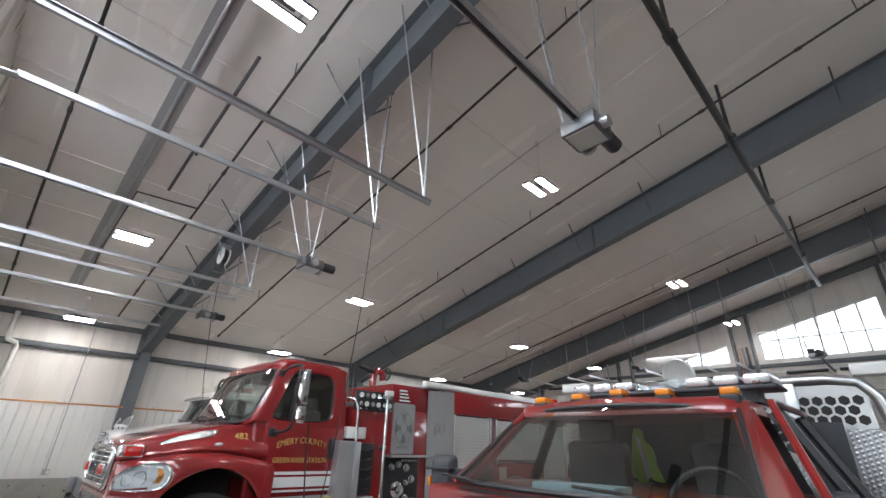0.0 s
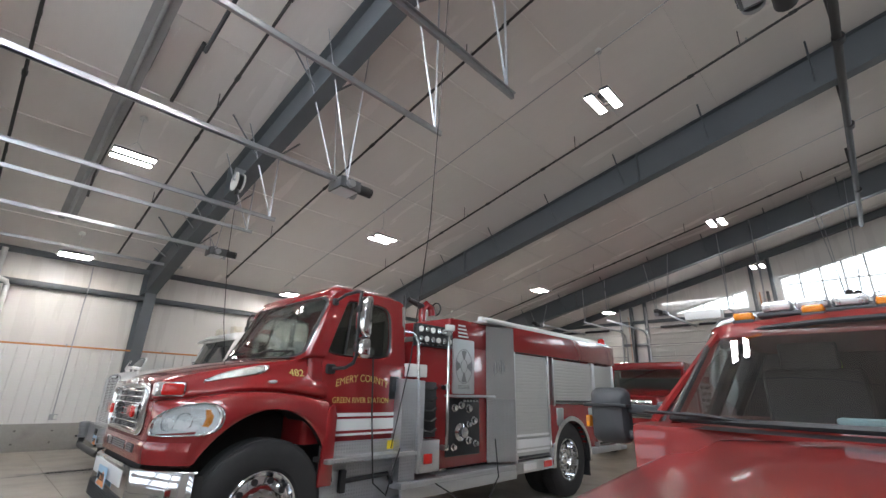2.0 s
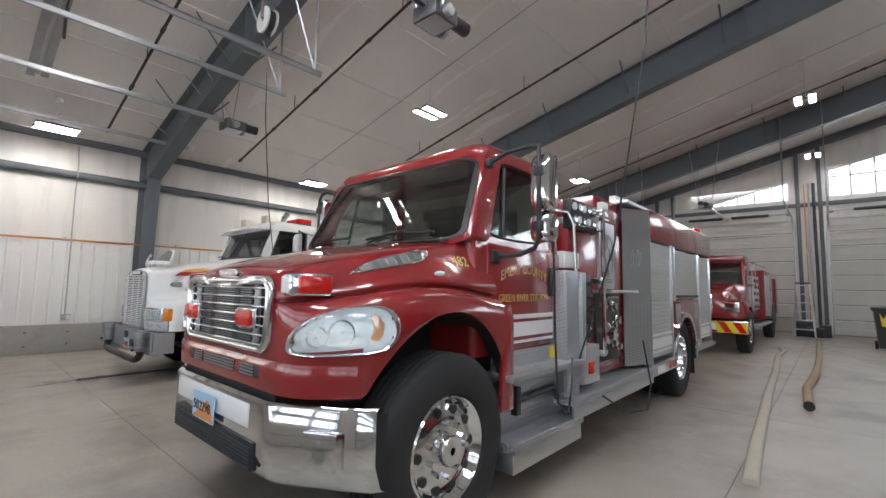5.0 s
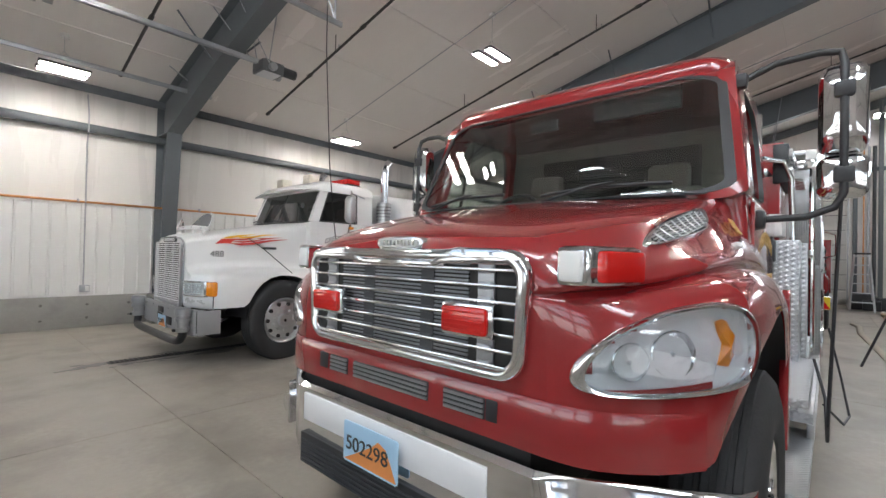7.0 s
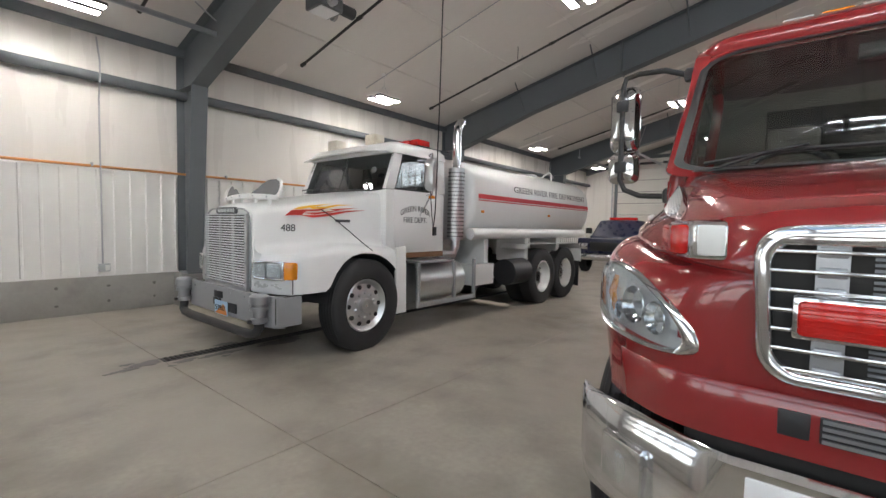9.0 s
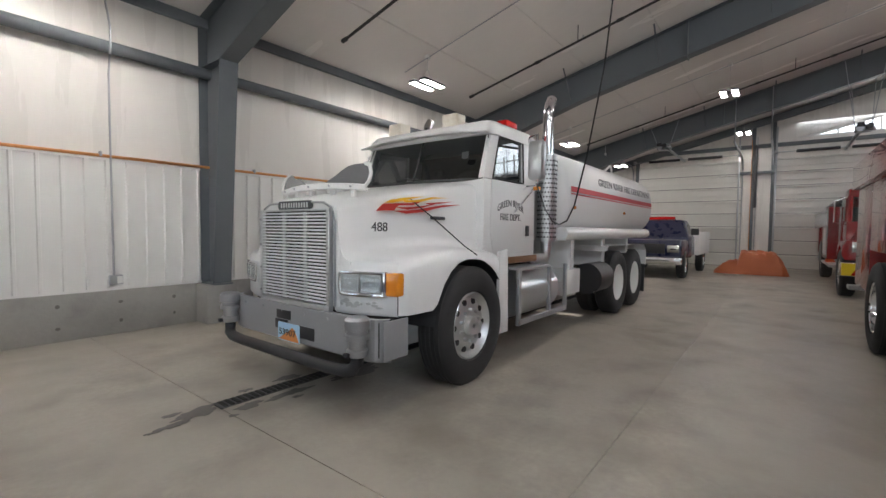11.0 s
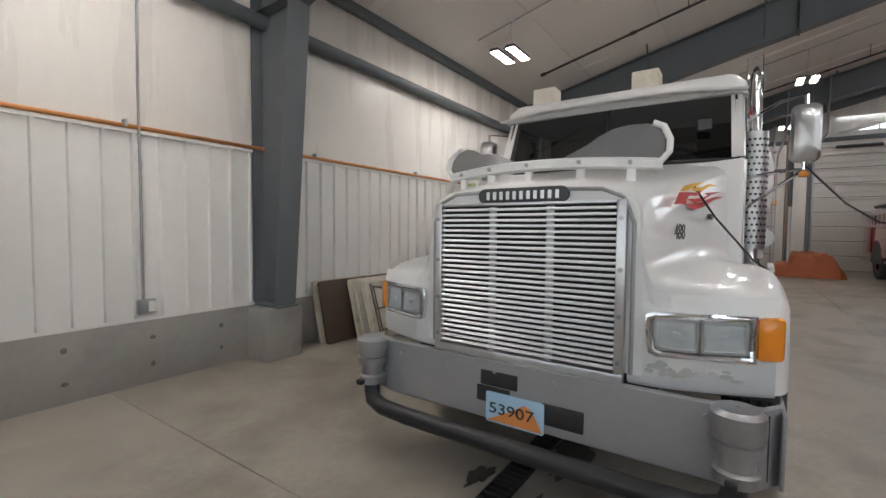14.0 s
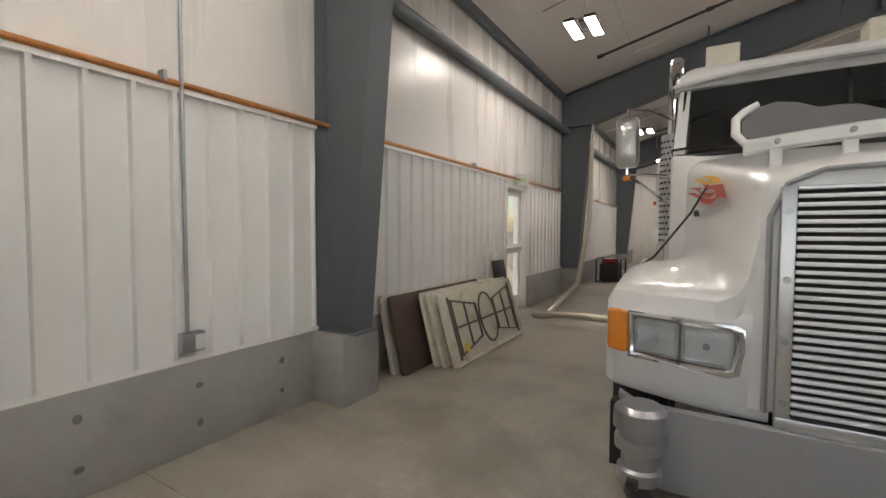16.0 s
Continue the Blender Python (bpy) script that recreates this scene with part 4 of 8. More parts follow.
        rows.append([(x, Y - a, z) for a, z in half] + [(x, Y + a, z) for a, z in half[-2::-1]])
    skin_bm = Shape().skin(rows)
    bmesh.ops.recalc_face_normals(skin_bm.bm, faces=skin_bm.bm.faces)
    tree = BVHTree.FromBMesh(skin_bm.bm)

    def on_corner(w_, z, s, out=0.0):
        """A point of the wing's front corner; w_ runs round the corner, out stands off it."""
        k = math.sqrt(0.5)
        n_ = Vector((k, -s * k, 0))
        o = Vector((w_ * k, Y + s * w_ * k, z)) - n_ * 1.5
        hit = tree.ray_cast(o, n_)[0]
        if hit is None:
            hit = o + n_ * 1.55
        return tuple(hit - n_ * out)

    def on_side(x, z, s, out=0.0):
        """A point of the bonnet's flank, seen from the side and above."""
        n_ = Vector((0, -s * 0.80, -0.60))
        o = Vector((x, Y + s * 0.80, z)) - n_ * 1.0
        hit = tree.ray_cast(o, n_)[0]
        if hit is None:
            hit = o + n_
        return tuple(hit - n_ * out)
    LAMP = [(1.405, 1.095), (1.425, 1.155), (1.495, 1.222), (1.60, 1.268), (1.72, 1.292), (1.83, 1.298), (1.905, 1.272), (1.938, 1.205), (1.922, 1.125), (1.865, 1.082), (1.70, 1.070), (1.52, 1.066), (1.43, 1.070)]
    for _ in range(2):   # rounded by cutting its corners
        LAMP = [p for i in range(len(LAMP)) for p in (tuple(a * 0.75 + b * 0.25 for a, b in zip(LAMP[i - 1], LAMP[i])), tuple(a * 0.25 + b * 0.75 for a, b in zip(LAMP[i - 1], LAMP[i])))]
    mid = (1.68, 1.18)

    def inside_lamp(w_, z, k):
        w_, z = mid[0] + (w_ - mid[0]) / k, mid[1] + (z - mid[1]) / k
        odd = False
        for (a0, b0), (a1, b1) in zip(LAMP, LAMP[1:] + LAMP[:1]):
            if (b0 > z) != (b1 > z) and w_ < a0 + (z - b0) * (a1 - a0) / (b1 - b0):
                odd = not odd
        return odd
    hole = []
    for f_ in skin_bm.bm.faces:
        c_ = f_.calc_center_median()
        if inside_lamp((c_.x + abs(c_.y - Y)) * math.sqrt(0.5), c_.z, 0.97) and c_.x < 1.8:
            hole.append(f_)
    bmesh.ops.delete(skin_bm.bm, geom=hole, context="FACES")
    hood = P("bonnet", skin_bm, RED, label="glossy red bonnet with flared front wings", smooth=80)
    # nose panel behind the grille, and the apron below it
    nose = Shape().prism([(p[1], p[2]) for p in rows[0]], "x", 1.2968, 1.304)
    P("nose_panel", nose, RED, hood)
    round_nose = []
    for i in range(-22, 23):
        a = i / 22 * 0.955
        lo_x = next((x0 + (x1 - x0) * (abs(a) - w0) / (w1 - w0) for (x0, w0), (x1, w1) in zip(WIDE, WIDE[1:]) if w0 <= abs(a) <= w1), 1.297)
        round_nose.append((lo_x, Y + a))
    P("apron", Shape().skin([[(x - 0.004, y, 1.020) for x, y in round_nose], [(x - 0.012, y, 1.006) for x, y in round_nose], [(x - 0.014, y, 0.93) for x, y in round_nose], [(x - 0.010, y, 0.868) for x, y in round_nose], [(x + 0.03, y, 0.856) for x, y in round_nose]]), RED, hood, smooth=50)
    for a, b in ((0.485, 0.42), (0.405, 0.28), (0.245, -0.17), (-0.235, -0.405), (-0.405, -0.45)):
        P("slot", Shape().box(1.281, Y + b, 0.918, 1.292, Y + a, 0.985, 0.006), BLACK, hood)
        if a - b > 0.1:
            g = Shape()
            for i in range(4):
                g.box(1.276, Y + b + 0.006, 0.923 + i * 0.016, 1.285, Y + a - 0.006, 0.932 + i * 0.016)
            P("slot_grille", g, GALV, hood)
    # grille
    v.warp = lambda x: x + 0.042
    gy, gz = Y, 1.239
    back = Shape()
    plate(back, 0.53, 0.18, 0.05, (1.252, gy, gz), "x", 0.01)
    gr = P("grille", back, DARK, label="chrome grille with horizontal bars over a dark radiator")
    fins = Shape()
    for i in range(26):
        z = gz - 0.166 + i * 0.0130
        fins.box(1.241, gy - 0.33, z, 1.248, gy + 0.33, z + 0.0065)
    P("radiator_core", fins, RADIATOR, gr)
    prof = []
    for i in range(10):
        a, k = math.pi * i / 9, 0.046 * (1 - math.cos(math.pi * i / 9)) / 2
        prof.append([(1.250 - 0.034 * math.sin(a), gy + p * (1 + 0.02 * q / 0.2), gz + q) for p, q in rrect(0.548 - k, 0.197 - k, 0.085 - k * 0.7, 7)])
    P("grille_surround", Shape().skin(prof, close=True), CHROME, gr, smooth=60)
    crown = Shape()
    for s in (-1, 1):
        crown.prism([(gy + s * p, gz + q) for p, q in ((0.53, 0.165), (0.50, 0.150), (0.26, 0.150), (0.20, 0.138), (0.17, 0.150), (0.21, 0.168), (0.26, 0.196), (0.30, 0.202), (0.46, 0.198), (0.51, 0.185))], "x", 1.217, 1.246, 0.005)
    P("grille_crown", crown, CHROME, gr, smooth=50)
    P("crown_bar", Shape().box(1.220, gy - 0.24, gz + 0.136, 1.246, gy + 0.24, gz + 0.156, 0.006), CHROME, gr)
    for i in range(7):
        z = gz - 0.150 + i * 0.0475
        P("grille_bar", Shape().box(1.224, gy - 0.515, z - 0.0055, 1.236, gy + 0.515, z + 0.0055, 0.004), CHROME, gr)
    for dy in (-0.40, -0.155, 0.155, 0.40):
        bright = abs(dy) > 0.3
        stay = P("grille_stay", Shape().box(1.238, gy + dy - 0.030, gz - 0.165, 1.246, gy + dy + 0.030, gz + 0.165), GALV if bright else GREY_PLASTIC, gr)
        for i in range(7):
            z = gz - 0.150 + i * 0.0475
            P("bar_clip", Shape().box(1.228, gy + dy - 0.026, z - 0.012, 1.238, gy + dy + 0.026, z + 0.012, 0.004), GREY_PLASTIC if not bright else GALV, stay)
    for y in (gy + 0.372, gy - 0.355):
        lamp = P("grille_lamp", Shape().box(1.195, y - 0.098, 1.168, 1.226, y + 0.098, 1.272, 0.010), CHROME, label="red warning lamp in a chrome case")
        P("lens", Shape().box(1.178, y - 0.086, 1.178, 1.202, y + 0.086, 1.262, 0.012), LENS_RED, lamp)
        rb_ = Shape()
        for i in range(5):
            rb_.box(1.1765, y - 0.078, 1.190 + i * 0.014, 1.180, y + 0.078, 1.194 + i * 0.014, 0.001, 1)
        P("lens_ribs", rb_, LENS_RED, lamp)
    v.warp = None
    # oval badge, drawn plain
    ring = [i * math.pi / 14 for i in range(28)]
    sup = lambda c: math.copysign(abs(c) ** 0.65, c)
    bd = Shape().prism([(Y + 0.122 * sup(math.cos(a)), 1.456 + 0.026 * sup(math.sin(a))) for a in ring], "x", 1.286, 1.36, 0.005)
    badge = P("badge", bd, CHROME)
    bd = Shape().prism([(Y + 0.104 * sup(math.cos(a)), 1.456 + 0.017 * sup(math.sin(a))) for a in ring], "x", 1.282, 1.287)
    P("badge_field", bd, GREY_DOOR, badge)
    for i in range(9):
        P("badge_bar", Shape().box(1.279, Y - 0.084 + i * 0.019, 1.446, 1.283, Y - 0.073 + i * 0.019, 1.466, 0.001, 1), CHROME, badge)
    # headlights
    for s in (-1, 1):
        def loop(k, out, shift=0.0):
            return [on_corner(mid[0] + (a - mid[0]) * k + shift, mid[1] + (b - mid[1]) * k, s, out) for a, b in LAMP]
        bez = P("headlight", Shape().skin([loop(1.075, -0.004), loop(1.07, 0.012), loop(1.03, 0.020), loop(0.965, 0.014), loop(0.94, -0.012)], close=True), CHROME, label="blade-shaped headlight in a chrome bezel", smooth=60)
        P("reflector", Shape().skin([loop(0.96, -0.010), loop(0.90, -0.050), loop(0.55, -0.075), loop(0.1, -0.075)], close=True, caps=True), REFLECTOR, bez, smooth=30)
        k = math.sqrt(0.5)
        n_ = Vector((k, -s * k, 0))
        for a, b, r, m_ in ((1.545, 1.145, 0.050, CHROME), (1.665, 1.165, 0.062, CHROME), (1.76, 1.130, 0.036, CHROME)):
            c_ = Vector(on_corner(a, b, s, -0.035))
            u_, w_ = Vector((k, s * k, 0)), Vector((0, 0, 1))
            bowl = [[tuple(c_ + n_ * d + (u_ * math.cos(t) + w_ * math.sin(t)) * r * q) for t in [j * math.pi / 10 for j in range(20)]] for q, d in ((1.05, -0.012), (1.0, -0.016), (0.94, -0.010), (0.75, 0.012), (0.4, 0.030), (0.12, 0.034))]
            P("bulb_bowl", Shape().skin(bowl, close=True, caps=False), m_, bez, smooth=60)
            tip = [[tuple(c_ + n_ * d + (u_ * math.cos(t) + w_ * math.sin(t)) * q) for t in [j * math.pi / 5 for j in range(10)]] for q, d in ((0.014, 0.03), (0.014, -0.004), (0.004, -0.010))]
            P("bulb", Shape().skin(tip, close=True, caps=True), GALV, bez, smooth=60)
        amber = [on_corner(a, b, s, -0.022) for a, b in ((1.79, 1.12), (1.845, 1.11), (1.875, 1.15), (1.880, 1.22), (1.845, 1.262), (1.80, 1.25), (1.815, 1.19))]
        core = on_corner(1.835, 1.185, s, 0.004)
        sh = Shape()
        ring_v = [sh.bm.verts.new(p) for p in amber]
        top_v = sh.bm.verts.new(core)
        for i in range(len(ring_v)):
            sh.bm.faces.new((ring_v[i - 1], ring_v[i], top_v))
        P("turn_lamp", sh, AMBER, bez, "amber turn lamp", smooth=0)
        P("lens", Shape().skin([loop(0.965, 0.012), loop(0.85, 0.024), loop(0.5, 0.032), loop(0.05, 0.034)], close=True, caps=True), LENS, bez, smooth=60)
        # warning lamp on the wing
        def fan(sh):
            for vt in sh.bm.verts:
                vt.co.y += s * (vt.co.x - 1.30) * 0.50
            return sh
        y = Y + s * 0.665
        wl = P("side_lamp", fan(Shape().box(1.285, y - 0.055, 1.338, 1.47, y + 0.035, 1.448, 0.016)), CHROME, label="red warning lamp in a chrome case")
        # white face paints the bright reflection on the chrome end
        P("end_cap", fan(Shape().box(1.279, y - 0.045, 1.352, 1.292, y + 0.020, 1.434, 0.008)), WHITE_PLASTIC, wl)
        P("lens", fan(Shape().box(1.318, y + 0.022 if s > 0 else y - 0.075, 1.350, 1.455, y + 0.058 if s > 0 else y - 0.040, 1.437, 0.012)), LENS_RED, wl)
        # oval bonnet vent lying in the flank
        V = [(1.847 + 0.235 * sup(math.cos(a)) + 0.02 * math.sin(a), 1.512 + 0.054 * math.sin(a) * (1 + 0.25 * math.cos(a)) + 0.028 * math.cos(a)) for a in [i * math.pi / 18 for i in range(36)]]
        vm = (1.847, 1.512)
        vent_loop = lambda k, out: [on_side(vm[0] + (a - vm[0]) * k, vm[1] + (b - vm[1]) * k, s, out) for a, b in V]
        ve = P("side_vent", Shape().skin([vent_loop(1.06, -0.004), vent_loop(1.05, 0.014), vent_loop(0.97, 0.018), vent_loop(0.90, 0.006)], close=True), CHROME, label="chrome oval bonnet vent with slats", smooth=60)
        P("vent_field", Shape().skin([vent_loop(0.93, 0.005), vent_loop(0.5, 0.005), vent_loop(0.05, 0.005)], close=True, caps=True), GREY_PLASTIC, ve, smooth=60)
        for i in range(7):
            f = (i - 3) / 4.0
            w_ = 0.205 * math.sqrt(1 - f * f)
            P("slat", Shape().tube([on_side(vm[0] + d * w_, vm[1] + f * 0.052 + 0.028 * d * w_ / 0.235, s, 0.011) for d in (-1, -0.6, -0.2, 0.2, 0.6, 1)], 0.0042, 5), ALU, ve)
        for i in range(9):
            f = (i - 4) / 4.6
            h_ = 0.046 * math.sqrt(1 - f * f)
            P("slat", Shape().tube([on_side(vm[0] + f * 0.215 + 0.01, vm[1] + d * h_ + 0.028 * f, s, 0.013) for d in (-1, 0, 1)], 0.0035, 5), ALU, ve)
        P("marker_lamp", Shape().skin([[on_side(2.10 + q * 0.040 * math.cos(a), 1.352 + q * 0.020 * math.sin(a), s, d) for a in [i * math.pi / 8 for i in range(16)]] for q, d in ((1, 0.001), (0.9, 0.012), (0.4, 0.018), (0.05, 0.019))], close=True, caps=True), WHITE_PLASTIC, label="small clear marker lamp")
    p_ = on_side(2.33, 1.455, -1, 0.010)
    v.words("number", "482", 0.100, p_, Matrix.Rotation(radians(-30), 4, "X") @ FACE_RIGHT, GOLD)
    v.shear = None
    # bumper, bent back at both ends
    v.warp = lambda x: x + 0.115
    plan = [(-1.13, 1.44), (-1.10, 1.385), (-0.98, 1.30), (-0.72, 1.153), (-0.66, 1.135), (0.50, 1.135), (0.56, 1.153), (0.82, 1.30), (0.96, 1.385), (1.0, 1.44)]
    rows = []
    for dz, dx in ((0.82, 0.06), (0.835, 0.02), (0.82, 0.0), (0.58, 0.0), (0.47, 0.035), (0.455, 0.06)):
        rows.append([(x + dx, Y + a, dz) for a, x in plan])
    bump = P("bumper", Shape().skin(rows), CHROME, label="polished chrome front bumper", smooth=50)
    P("bumper_back", Shape().skin([[(x + 0.065, Y + a, z) for a, x in plan] for z in (0.805, 0.46)]), DARK, bump)
    P("bumper_recess", Shape().box(1.124, Y - 0.60, 0.50, 1.150, Y + 0.47, 0.63, 0.004), BLACK, bump)
    rc = Shape()
    for i in range(6):
        rc.box(1.116, Y - 0.58, 0.512 + i * 0.018, 1.125, Y + 0.45, 0.518 + i * 0.018)
    P("bumper_mesh", rc, GREY_PLASTIC, bump)
    P("bumper_panel", Shape().box(1.129, Y - 0.52, 0.685, 1.137, Y + 0.46, 0.80, 0.003), WHITE_STRIPE, bump, "pale reflective panel")
    number_plate(v, 1.108, Y - 0.02, 0.70, "502298", bump)
    for s in (-1, 1):
        fy = Y - 0.08 + s * 0.88
        fx = 1.275
        lamp_box = Shape().box(fx - 0.028, fy - 0.075, 0.565, fx + 0.03, fy + 0.075, 0.735, 0.012)
        for vt in lamp_box.bm.verts:
            vt.co.x += s * (vt.co.y - fy) * 0.55
        lamp = P("fog_lamp", lamp_box, CHROME, bump)
        P("fog_lens", Shape().lathe([(0.055, 0.0), (0.03, -0.012), (0.002, -0.016)], (fx - 0.028, fy, 0.65), "x", 16), LENS, lamp)
    v.warp = None
    # chassis and wheel housings
    P("chassis", Shape().box(1.30, Y - 0.42, 0.50, 8.6, Y + 0.42, 0.78, 0.01), DARK)
    P("engine_bay", Shape().box(1.33, Y - 0.62, 0.62, 2.6, Y + 0.62, 1.28, 0.03), DARK)
    P("front_axle", Shape().cyl((2.10, Y - 1.0, 0.48), (2.10, Y + 1.0, 0.48), 0.07, 12), DARK)
    P("rear_axle", Shape().cyl((6.90, Y - 1.0, 0.50), (6.90, Y + 1.0, 0.50), 0.09, 12), DARK)
    for s in (-1, 1):
        wheel(v, 2.10, Y - 0.065 + s * 1.065, s)
        wheel(v, 6.90, Y + s * 1.16, s, deep=0.09)
        wheel(v, 6.90, Y + s * 0.86, s, deep=0.09)
        arc = [(2.10 + 0.62 * math.cos(a), 0.56 + 0.72 * math.sin(a)) for a in [radians(8 + 149 * i / 16) for i in range(17)]]
        P("wheel_liner", Shape().skin([[(x, Y - 0.045 + s * (at_x(x, WIDE) - 0.03), z - 0.01) for x, z in arc], [(x, Y - 0.045 + s * 0.66, z - 0.01) for x, z in arc]]), BLACK, smooth=60)
        P("wing_skirt", Shape().prism([(2.56, 0.62), (2.70, 0.62), (2.70, 1.20), (2.66, 1.30), (2.60, 1.26)], "y", Y - 0.03 + s * 1.07, Y - 0.03 + s * 1.105, 0.008), RED)
    # cab
    v.shear = aside
    zb = 1.70
    low = Shape()
    rows = []
    for z, hw in ((0.95, 0.965), (1.15, 0.972), (1.45, 0.975), (1.60, 0.968), (1.70, 0.955)):
        rows.append([(3.04 + a, Y + b, z) for a, b in rrect(0.60, hw, 0.05, 4)])
    cab = P("cab", low.skin(rows, close=True, caps=True), RED, label="red cab with tinted glass", smooth=50)

    def screen(u, w_, out=0.0):
        """A point of the curved windscreen: u across, w_ up, both from -1 to 1."""
        f = (w_ + 1) / 2
        return (2.262 + 0.285 * f + (0.118 - 0.03 * f) * u * u + 0.05 * f * f - out, Y + u * (0.945 - 0.085 * f), 1.700 + 0.640 * f + 0.035 * (1 - u * u) * f)

    def screen_loop(k, out, grow=0.0):
        pts = rrect(0.995 + grow, 0.985 + grow, 0.20, 7)
        return [screen(a * k, b * k, out) for a, b in pts]
    P("windscreen", Shape().skin([screen_loop(k, 0.0) for k in (0.98, 0.8, 0.6, 0.4, 0.2, 0.03)], close=True, caps=True), ENGINE_GLASS, cab, smooth=80)
    P("windscreen_seal", Shape().skin([screen_loop(0.955, -0.004), screen_loop(0.955, 0.006), screen_loop(1.0, 0.008), screen_loop(1.005, -0.02)], close=True), BLACK, cab, smooth=60)
    outer = []
    for a, b in rrect(1.015, 1.06, 0.16, 7):
        p = screen(a * 1.01, b, 0.0)
        outer.append(p)
    P("windscreen_frame", Shape().skin([screen_loop(0.995, -0.03), screen_loop(0.995, 0.004), [(x + 0.004, y, z) for x, y, z in outer], [(x + 0.03, Y + (y - Y) * 1.010, z + (0.020 if z > 2.2 else 0)) for x, y, z in outer],
                                        [(x + 0.09, Y + (y - Y) * 1.016, z + (0.045 if z > 2.2 else 0)) for x, y, z in outer], [(x + 0.20, Y + (y - Y) * 1.016, z + (0.075 if z > 2.2 else 0)) for x, y, z in outer]], close=True), RED, cab, smooth=60)
    rows = []
    for z, x0, x1, hy in ((2.33, 2.68, 3.60, 0.895), (2.39, 2.66, 3.61, 0.888), (2.44, 2.69, 3.60, 0.865), (2.48, 2.76, 3.56, 0.80), (2.505, 2.86, 3.48, 0.68), (2.515, 3.0, 3.35, 0.45)):
        rows.append([((x0 + x1) / 2 + a, Y + b, z) for a, b in rrect((x1 - x0) / 2, hy, 0.14, 6)])
    P("roof", Shape().skin(rows, close=True, caps=True), RED, cab, smooth=60)

    def by_angle(poly, c_, n):
        """The outline's points at even angles round c_."""
        out = []
        for i in range(n):
            d = Vector((math.cos(2 * math.pi * i / n), math.sin(2 * math.pi * i / n)))
            best = None
            for p, q in zip(poly, poly[1:] + poly[:1]):
                p, e = Vector(p) - Vector(c_), Vector(q) - Vector(p)
                den = d.x * e.y - d.y * e.x
                if abs(den) > 1e-9:
                    t, w_ = (p.x * e.y - p.y * e.x) / den, (p.x * d.y - p.y * d.x) / den
                    if t > 0 and -1e-6 <= w_ <= 1.000001 and (best is None or t < best):
                        best = t
            out.append((c_[0] + d.x * best, c_[1] + d.y * best))
        return out

    def cut_corners(poly, n=2, k=0.25):
        for _ in range(n):
            poly = [p for i in range(len(poly)) for p in (tuple(a * (1 - k) + b * k for a, b in zip(poly[i - 1], poly[i])), tuple(a * k + b * (1 - k) for a, b in zip(poly[i - 1], poly[i])))]
        return poly
    pane = cut_corners([(2.60, 1.80), (2.66, 1.755), (2.95, 1.745), (3.36, 1.755), (3.43, 1.83), (3.44, 2.22), (3.36, 2.32), (2.98, 2.325), (2.82, 2.30)])
    edge = [(2.45, 1.66), (3.635, 1.66), (3.615, 2.42), (2.76, 2.42), (2.66, 2.34)]
    for s in (-1, 1):
        def side(p, out=0.0):
            return (p[0], Y + s * (0.962 - 0.10 * max(0.0, p[1] - 1.66) + out), p[1])
        cen = (3.08, 2.02)
        big, small = by_angle(edge, cen, 72), by_angle(pane, cen, 72)
        k_ = lambda f: [(cen[0] + (a - cen[0]) * f, cen[1] + (b - cen[1]) * f) for a, b in small]
        P("side_frame", Shape().skin([[side(p, -0.07) for p in big], [side(p, 0.0) for p in big], [side(p, 0.002) for p in k_(1.04)], [side(p, -0.012) for p in small], [side(p, -0.06) for p in small]], close=True), RED, cab, smooth=40)
        P("window_seal", Shape().skin([[side(p, -0.004) for p in k_(1.005)], [side(p, 0.003) for p in k_(0.985)], [side(p, -0.02) for p in k_(0.955)]], close=True), BLACK, cab, smooth=60)
        P("side_glass", Shape().skin([[side(p, -0.03) for p in k_(f)] for f in (1.0, 0.5, 0.05)], close=True, caps=True), CAB_GLASS, cab, smooth=0)
        P("glass_divider", Shape().tube([side((2.84, 1.76), -0.02), side((2.93, 2.31), -0.02)], 0.014, 6), BLACK, cab)
        # door leaf with handle
        d = Shape()
        d.prism([(2.64, 1.20), (2.66, 1.02), (3.61, 1.00), (3.61, 1.685), (2.56, 1.685), (2.58, 1.40)], "y", Y + s * 0.968, Y + s * 0.986, 0.005)
        door = P("cab_door", d, RED, label="red cab door with gold lettering and white stripes")
        P("handle_recess", Shape().box(3.40, Y + s * 0.984, 1.34, 3.53, Y + s * 0.992, 1.57, 0.02), BLACK, door)
        P("handle", Shape().box(3.43, Y + s * 0.988, 1.42, 3.50, Y + s * 1.005, 1.55, 0.012), GREY_PLASTIC, door)
        for z0, z1 in ((1.178, 1.210), (1.052, 1.155), (1.006, 1.026)):
            P("stripe", Shape().box(2.66, Y + s * 0.985, z0, 3.612, Y + s * 0.989, z1), WHITE_STRIPE, door, "white reflective stripe")
        P("grab_rail", Shape().tube([(3.64, Y + s * 0.92, 2.08), (3.70, Y + s * 1.02, 2.06), (3.73, Y + s * 1.06, 1.95), (3.74, Y + s * 1.07, 1.55), (3.70, Y + s * 1.04, 1.38), (3.63, Y + s * 0.98, 1.32)], 0.017, 10), CHROME, smooth=60)
        # mirrors on a black bracket
        my = Y + s * 1.285
        mirror(v, 2.80, my, 2.10, 0.17, 0.40, s)
        mirror(v, 2.80, my, 1.80, 0.18, 0.19, s)
